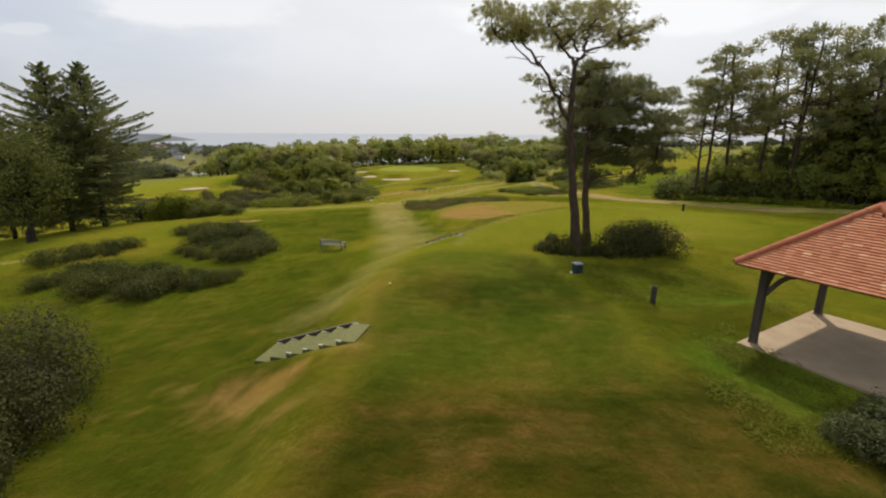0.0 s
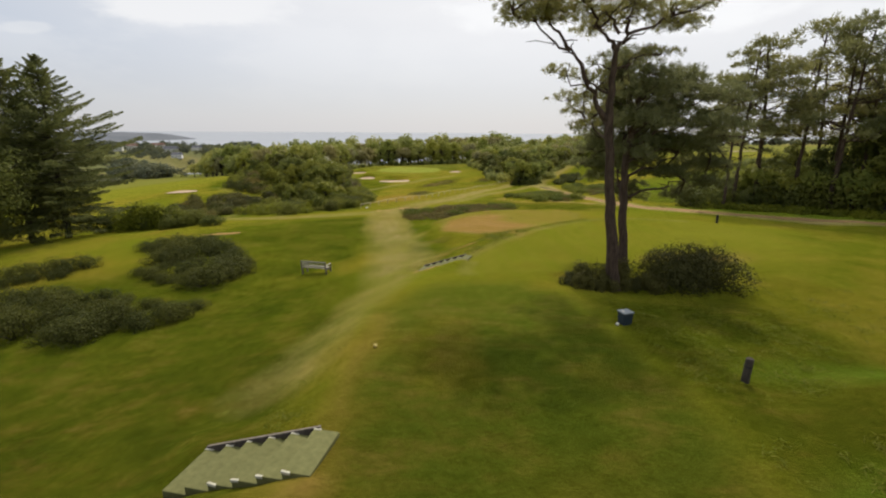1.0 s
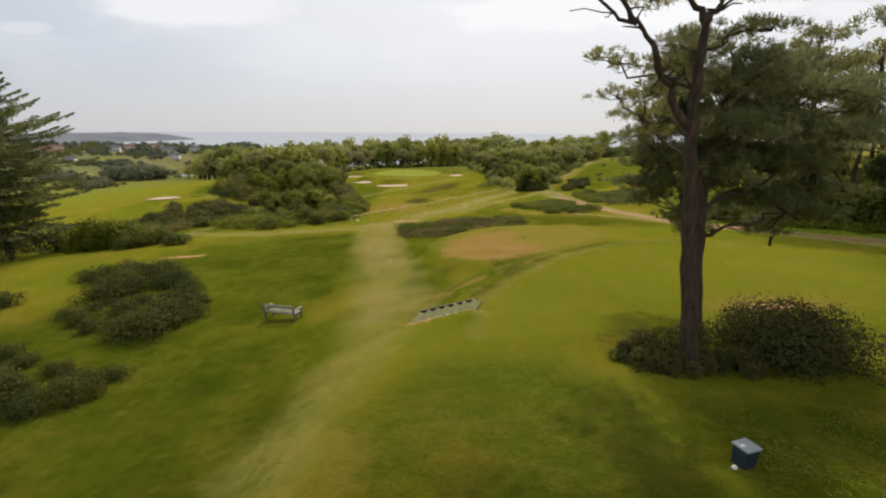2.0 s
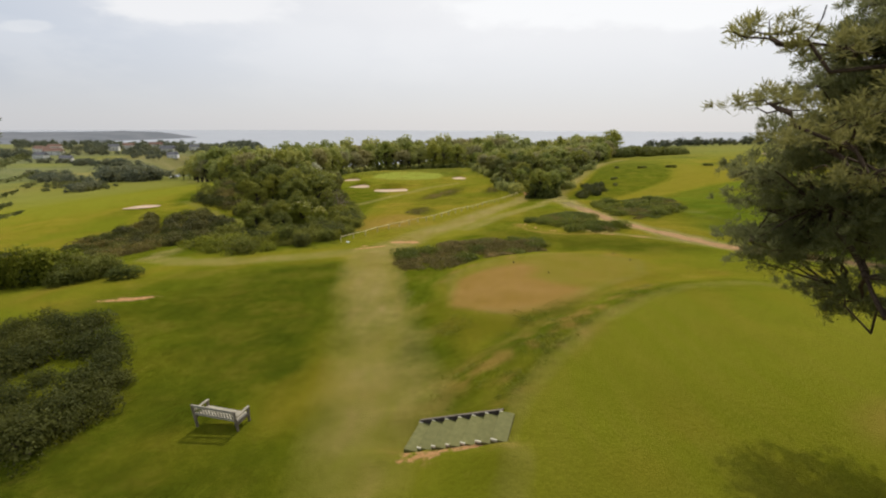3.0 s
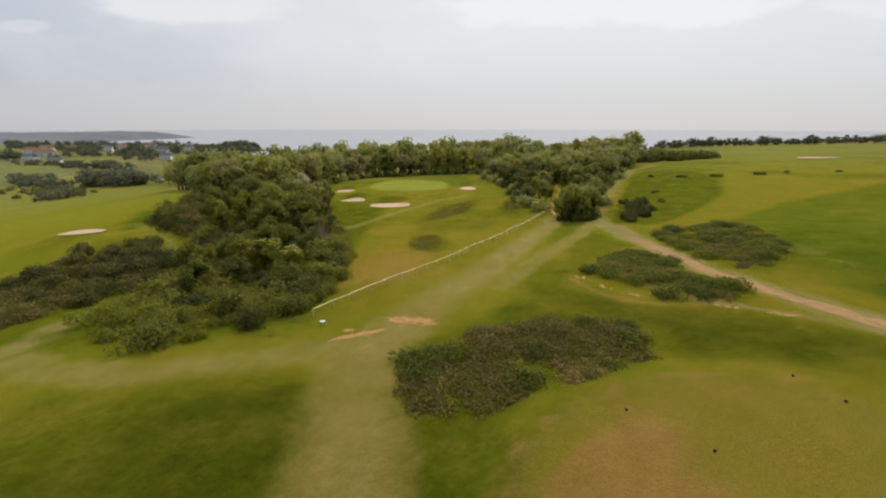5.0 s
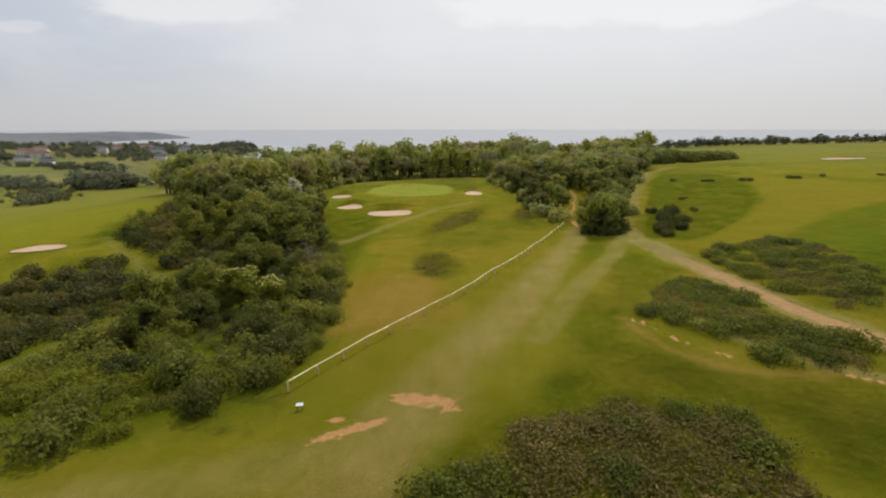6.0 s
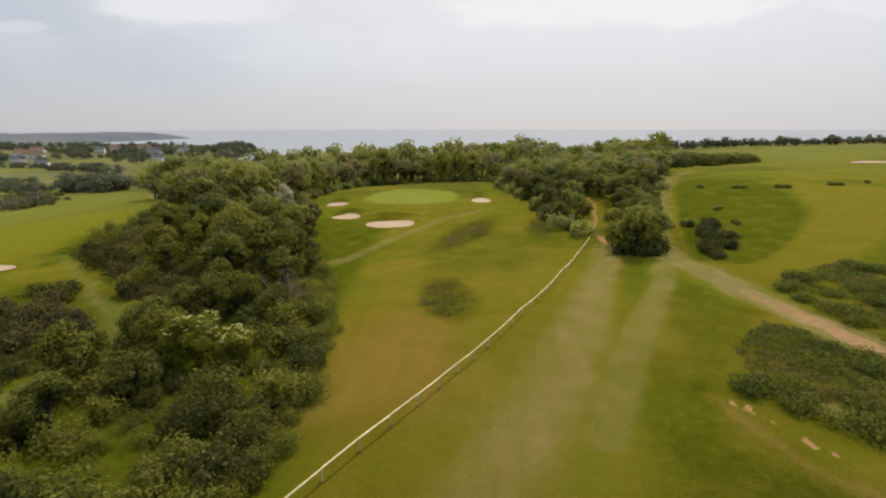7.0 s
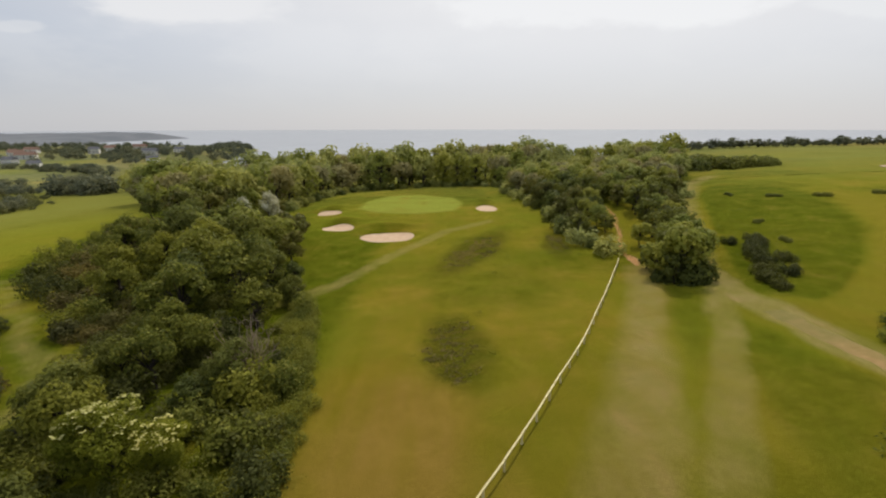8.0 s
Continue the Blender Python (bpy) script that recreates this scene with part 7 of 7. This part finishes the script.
    for n_slope, ((ox, oy), (ux, uy), (vx, vy), wide, single) in enumerate(slopes):
        pitch = math.atan(lift)
        normal = Vector((-vx * math.sin(pitch), -vy * math.sin(pitch), math.cos(pitch)))
        up_s = Vector((vx * math.cos(pitch), vy * math.cos(pitch), math.sin(pitch)))
        side = Vector((ux, uy, 0))
        for row in range(int(length / course)):
            s = row * course
            plan = s * math.cos(pitch)
            lo, hi = plan + 0.05, wide - plan - 0.05
            k = lo + (tw / 2 if row % 2 else 0.02)
            while k < hi - 0.05:
                o = Vector((ox, oy, ez)) + side * k + up_s * (s - 0.05) + normal * (0.044 + rng.normal(0, 0.001))
                m = Matrix((side, up_s, normal)).transposed().to_4x4()
                m = Matrix.Translation(o) @ m @ pose(0, 0, 0, -13.0 + rng.normal(0, 0.3), rng.normal(0, 0.35), rng.normal(0, 0.3))
                if n_slope in (0, 1) and count < 300 and single and (n_slope == 1 or row < 8):
                    t = new("roof_tile", tile_mesh)
                    t.parent = roof
                    t.matrix_basis = m
                    count += 1
                else:
                    rest.append(m)
                k += tw
    tv = np.array([v.co for v in tile_mesh.vertices])
    tf = [tuple(p.vertices) for p in tile_mesh.polygons]
    vs, fs = [], []
    for m in rest:
        a = np.array(m)
        at = len(vs) * len(tv)
        vs.append(tv @ a[:3, :3].T + a[:3, 3])
        fs += [tuple(i + at for i in f) for f in tf]
    me = bpy.data.meshes.new("roof_tiles")
    me.from_pydata(np.concatenate(vs).tolist(), [], fs)
    me.materials.append(M_TILE)
    more = new("roof_tiles", me)
    more.parent = roof
    tagged(more, "weathered red clay tiles in even courses", kind="stuff")
    # hip and ridge tiles: half round
    def half_round(a, b, step=0.33):
        a, b = Vector(a), Vector(b)
        n = max(1, int((b - a).length / step))
        way = (b - a).normalized()
        for i in range(n):
            bm = bmesh.new()
            p, q = a + (b - a) * (i / n), a + (b - a) * ((i + 1) / n) + way * 0.03
            sidev = way.cross(Vector((0, 0, 1))).normalized()
            upv = sidev.cross(way)
            rings = []
            for e, r in ((p, 0.125), (q, 0.11)):
                rings.append([bm.verts.new(e + sidev * r * math.cos(t) + upv * (r * math.sin(t) * 0.8 + 0.035)) for t in np.linspace(-0.15, math.pi + 0.15, 9)])
                rings.append([bm.verts.new(e + sidev * (r - 0.022) * math.cos(t) + upv * ((r - 0.022) * math.sin(t) * 0.8 + 0.035)) for t in np.linspace(-0.15, math.pi + 0.15, 9)])
            oa, ia, ob_, ib = rings
            for j in range(8):
                bm.faces.new((oa[j], oa[j + 1], ob_[j + 1], ob_[j]))
                bm.faces.new((ia[j + 1], ia[j], ib[j], ib[j + 1]))
                bm.faces.new((oa[j + 1], oa[j], ia[j], ia[j + 1]))
                bm.faces.new((ob_[j], ob_[j + 1], ib[j + 1], ib[j]))
            part("hip_tile", bm, M_RIDGE, roof)

    for c, r in ((corner[0], ra), (corner[3], ra), (corner[1], rb), (corner[2], rb), (ra, rb)):
        half_round(c, r)


shelter()


# ---- timber steps down the bank ----
def bank_steps(x, y, z, n, tread, rise, width, turn, label):
    """Steps going down along the thing's x axis: level matted treads with bleached sleeper ends, between side boards."""
    ob = thing("bank_steps", x, y, z, label, "steps", "bank steps", turn)
    rng = np.random.default_rng(n)
    slope = math.degrees(math.atan2(rise, tread))
    for i in range(n):
        zt = -i * rise
        bm = bmesh.new()
        box(bm, tread + 0.03, width, 0.22, Matrix.Translation((i * tread + tread / 2, 0, zt - 0.11)) @ pose(0, 0, 0, 0, rng.normal(0, 0.6), 0), 0.025)
        mat = part("tread", bm, M_MAT, ob, "worn green matting tread")
        for s, ln in ((1, 0.42), (-1, 0.34)):
            if s > 0 and i > 2 and rng.random() < 0.45:
                continue
            bm = bmesh.new()
            size = tread * ln * rng.uniform(0.6, 1.1)
            box(bm, size, 0.06, 0.06, Matrix.Translation(((i + 1) * tread - size / 2 + 0.02, s * (width / 2 - 0.01), zt - 0.022)) @ pose(0, 0, 0, 0, rng.normal(0, 2), rng.normal(0, 3)), 0.012)
            part("edge_block", bm, M_NOSING, mat, "bleached sleeper end")
        bm = bmesh.new()
        box(bm, 0.05, width - 0.1, rise, Matrix.Translation(((i + 1) * tread - 0.01, 0, zt - 0.02 - rise / 2)), 0.006)
        part("riser_board", bm, M_MAT, ob)
    drop = (n - 1) * rise
    bm = bmesh.new()
    # far board: its dark timber colour stands in for the shade on its face
    beam(bm, (tread * 0.8, -width / 2 - 0.035, -0.11), (n * tread, -width / 2 - 0.035, -drop - 0.11), 0.05, 0.26)
    part("side_board", bm, M_BEAM, ob, "dark side board")
    bm = bmesh.new()
    beam(bm, (tread * 0.8, -width / 2 - 0.045, 0.035), (n * tread, -width / 2 - 0.045, -drop + 0.035), 0.06, 0.03, 0.0)
    part("capping_board", bm, M_POST, ob)
    bm = bmesh.new()
    beam(bm, (tread * 1.5, width / 2 + 0.03, -rise * 1.5 - 0.16), (n * tread, width / 2 + 0.03, -drop - rise - 0.12), 0.04, 0.18)
    part("side_board", bm, M_BEAM, ob, "dark side board")


bank_steps(*STEPS[0], "flight of matted timber steps down the tee bank")
bank_steps(*STEPS[1], "short matted timber steps down the grass bank")


# ---- bench ----
def bench(x, y, turn):
    ob = thing("garden_bench", x, y, land(x, y), "weathered grey slatted timber bench on the grass", "bench", turn=turn)
    W, D, H, S = 1.75, 0.58, 0.90, 0.43
    for s in (-1, 1):
        bm = bmesh.new()
        beam(bm, (s * (W / 2 - 0.04), -D / 2, -0.03), (s * (W / 2 - 0.04), -D / 2 - 0.12, H), 0.07, 0.07)
        part("back_leg", bm, M_POST, ob)
        bm = bmesh.new()
        beam(bm, (s * (W / 2 - 0.04), D / 2, -0.03), (s * (W / 2 - 0.04), D / 2, 0.63), 0.07, 0.07)
        part("front_leg", bm, M_POST, ob)
        bm = bmesh.new()
        beam(bm, (s * (W / 2 - 0.04), -D / 2 - 0.08, 0.65), (s * (W / 2 - 0.04), D / 2 + 0.05, 0.65), 0.09, 0.045)
        part("armrest", bm, M_BENCH, ob)
        bm = bmesh.new()
        beam(bm, (s * (W / 2 - 0.04), -D / 2, S - 0.06), (s * (W / 2 - 0.04), D / 2, S - 0.06), 0.05, 0.08)
        part("seat_rail", bm, M_POST, ob)
    for i in range(5):
        bm = bmesh.new()
        yy = -D / 2 + 0.07 + i * 0.115
        beam(bm, (-W / 2 + 0.02, yy, S), (W / 2 - 0.02, yy, S), 0.108, 0.028)
        part("seat_slat", bm, M_BENCH, ob)
    for z, yy in ((H - 0.03, -D / 2 - 0.115), (S + 0.10, -D / 2 - 0.055)):
        bm = bmesh.new()
        beam(bm, (-W / 2 + 0.02, yy, z), (W / 2 - 0.02, yy, z), 0.04, 0.085)
        part("back_rail", bm, M_BENCH, ob)
    for i in range(13):
        xx = -W / 2 + 0.16 + i * (W - 0.32) / 12
        bm = bmesh.new()
        beam(bm, (xx, -D / 2 - 0.055, S + 0.10), (xx, -D / 2 - 0.112, H - 0.05), 0.055, 0.018)
        part("back_slat", bm, M_BENCH, ob)
    bm = bmesh.new()
    beam(bm, (-W / 2 + 0.04, D / 2 - 0.02, S - 0.06), (W / 2 - 0.04, D / 2 - 0.02, S - 0.06), 0.035, 0.09)
    part("front_rail", bm, M_POST, ob)


bench(-8.4, 33.85, -14.0)


# ---- small course furniture ----
def waste_box():
    x, y = 6.15, 20.5
    ob = thing("litter_bin", x, y, land(x, y), "slate-blue square litter bin with pale lid", "bin", turn=18)
    bm = bmesh.new()
    box(bm, 0.38, 0.36, 0.44, Matrix.Translation((0, 0, 0.21)), 0.025)
    for v in bm.verts:
        k = 0.90 + 0.10 * max(0.0, v.co.z) / 0.45
        v.co.x *= k
        v.co.y *= k
    part("body", bm, M_BLUEBOX, ob)
    bm = bmesh.new()
    box(bm, 0.42, 0.40, 0.05, Matrix.Translation((0, 0, 0.45)), 0.015)
    lid = part("lid", bm, M_LID, ob, "pale grey-blue lid")
    bm = bmesh.new()
    bmesh.ops.create_cone(bm, cap_ends=True, segments=14, radius1=0.05, radius2=0.045, depth=0.03, matrix=Matrix.Translation((-0.12, 0, 0.485)))
    part("knob", bm, M_BALL, lid)


waste_box()


def round_post(name, x, y, h, r, material, label, tilt=0.0, group=""):
    ob = thing(name, x, y, land(x, y) - 0.08, label, "post", group)
    bm = bmesh.new()
    bmesh.ops.create_cone(bm, cap_ends=True, segments=16, radius1=r, radius2=r * 0.94, depth=h + 0.08, matrix=pose(0, 0, (h + 0.08) / 2, tilt, tilt * 0.5, 0))
    top = [e for e in bm.edges if all(v.co.z > h * 0.8 for v in e.verts)]
    bmesh.ops.bevel(bm, geom=top, offset=r * 0.25, segments=2, affect="EDGES")
    part("shaft", bm, material, ob)
    bm = bmesh.new()
    bmesh.ops.create_cone(bm, cap_ends=True, segments=16, radius1=r * 1.03, radius2=r * 1.03, depth=0.04, matrix=pose(0, 0, h * 0.78, tilt, tilt * 0.5, 0))
    part("band", bm, M_DARKPOST, ob)
    return ob


round_post("timber_post", 8.0, 16.7, 0.72, 0.105, M_BEAM, "short thick dark timber post in the grass", 2.0)
round_post("marker_post", 23.4, 44.4, 0.72, 0.11, M_DARKPOST, "short dark timber marker post beside the track", 0.0)


def tee_ball(x, y, material, r, label, group):
    ob = thing("tee_marker", x, y, land(x, y), label, "tee marker", group)
    bm = bmesh.new()
    bmesh.ops.create_uvsphere(bm, u_segments=16, v_segments=10, radius=r, matrix=Matrix.Translation((0, 0, r * 0.9)) @ Matrix.Diagonal((1, 1, 0.92, 1)))
    part("ball", bm, material, ob)
    bm = bmesh.new()
    bmesh.ops.create_cone(bm, cap_ends=True, segments=10, radius1=0.015, radius2=0.015, depth=0.12, matrix=Matrix.Translation((0, 0, -0.02)))
    part("spike", bm, M_DARKPOST, ob)


tee_ball(5.82, 20.3, M_BALL, 0.06, "round white tee marker beside the litter bin", "tee markers")
tee_ball(-2.36, 18.5, M_YELLOWBALL, 0.062, "round yellow tee marker on mown turf", "tee markers")
for x, y in ((4.3, 51.0), (6.3, 48.8), (12.2, 53.4), (12.7, 51.4)):
    tee_ball(x, y, M_DARKPOST, 0.055, "small black tee marker on dry turf", "black tee markers")


def ground_sign():
    x, y = -9.65, 61.6
    ob = thing("ground_sign", x, y, land(x, y), "small white tilted sign board low over the grass", "sign", turn=8)
    bm = bmesh.new()
    box(bm, 0.30, 0.18, 0.025, pose(0, 0, 0.26, 12, 0, 0), 0.006)
    part("board", bm, M_SIGN, ob)
    for s in (-0.10, 0.10):
        bm = bmesh.new()
        box(bm, 0.03, 0.03, 0.34, Matrix.Translation((s, 0, 0.09)), 0.004)
        part("leg", bm, M_POST, ob)


ground_sign()


# ---- low rail fence along the fairway ----
def fence():
    line = np.array([(-10.7, 63.1), (-8.8, 66.4), (-5.4, 71.4), (-2.3, 76.6), (0.6, 81.5), (3.4, 86.4), (6.6, 92.8), (9.7, 99.2), (12.8, 105.6), (13.8, 107.8)])
    k = np.r_[0, np.cumsum(np.hypot(*np.diff(line, axis=0).T))]
    s = np.arange(0.1, k[-1], 1.85)
    xs, ys = np.interp(s, k, line[:, 0]), np.interp(s, k, line[:, 1])
    ob = thing("rail_fence", 0, 0, 0, "low knee-high rail fence of pale weathered timber", "fence")
    rng = np.random.default_rng(8)
    heads = []
    for x, y in zip(xs, ys):
        z = land(x, y)
        hgt = 0.50 + rng.normal(0, 0.02)
        bm = bmesh.new()
        box(bm, 0.075, 0.075, hgt + 0.2, pose(x, y, z + hgt / 2 - 0.1, rng.normal(0, 2), rng.normal(0, 2), 30), 0.008)
        part("post", bm, M_RAIL, ob)
        heads.append(Vector((x, y, z + hgt)))
    for a, b in zip(heads, heads[1:]):
        bm = bmesh.new()
        beam(bm, a + Vector((0, 0, rng.normal(0.02, 0.015))), b + Vector((0, 0, rng.normal(0.02, 0.015))), 0.075, 0.05, 0.01)
        part("rail", bm, M_RAIL, ob)


fence()


# ---- far houses of the village ----
def house(x, y, w, d, h, turn, wall, roof, label):
    z = land(x, y)
    ob = thing("house", x, y, z, label, "house", "village houses", turn)
    bm = bmesh.new()
    box(bm, w, d, h + 1, Matrix.Translation((0, 0, (h - 1) / 2)), 0.05)
    part("wall", bm, wall, ob)
    bm = bmesh.new()
    rh = d * 0.42
    v = [bm.verts.new(c) for c in ((-w / 2 - 0.4, -d / 2 - 0.4, h), (w / 2 + 0.4, -d / 2 - 0.4, h), (w / 2 + 0.4, d / 2 + 0.4, h), (-w / 2 - 0.4, d / 2 + 0.4, h), (-w / 2 - 0.2, 0, h + rh), (w / 2 + 0.2, 0, h + rh))]
    for f in ((0, 1, 5, 4), (2, 3, 4, 5), (1, 2, 5), (3, 0, 4), (3, 2, 1, 0)):
        bm.faces.new([v[i] for i in f])
    bmesh.ops.recalc_face_normals(bm, faces=bm.faces)
    part("roof", bm, roof, ob)
    bm = bmesh.new()
    box(bm, 0.9, 0.9, 1.8, Matrix.Translation((w * 0.3, 0, h + rh)), 0.03)
    part("chimney", bm, roof, ob)
    for i in range(3):
        for zz in (1.5, 4.0):
            if zz < h - 1:
                win = bmesh.new()
                box(win, 1.3, 0.12, 1.3, Matrix.Translation((-w / 3 + i * w / 3, -d / 2 - 0.04, zz)), 0.02)
                part("window", win, M_PANE, ob)


for i, (x, y, w, d, h, turn) in enumerate(HOUSES):
    roof = (M_ROOFFAR, M_SLATE, M_ROOFFAR, M_SLATE, M_SLATE)[i % 5]
    house(x, y, w, d, h, turn, M_HOUSE, roof, "pale rendered village house with red-brown tiled roof" if roof is M_ROOFFAR else "pale rendered village house with grey slate roof")
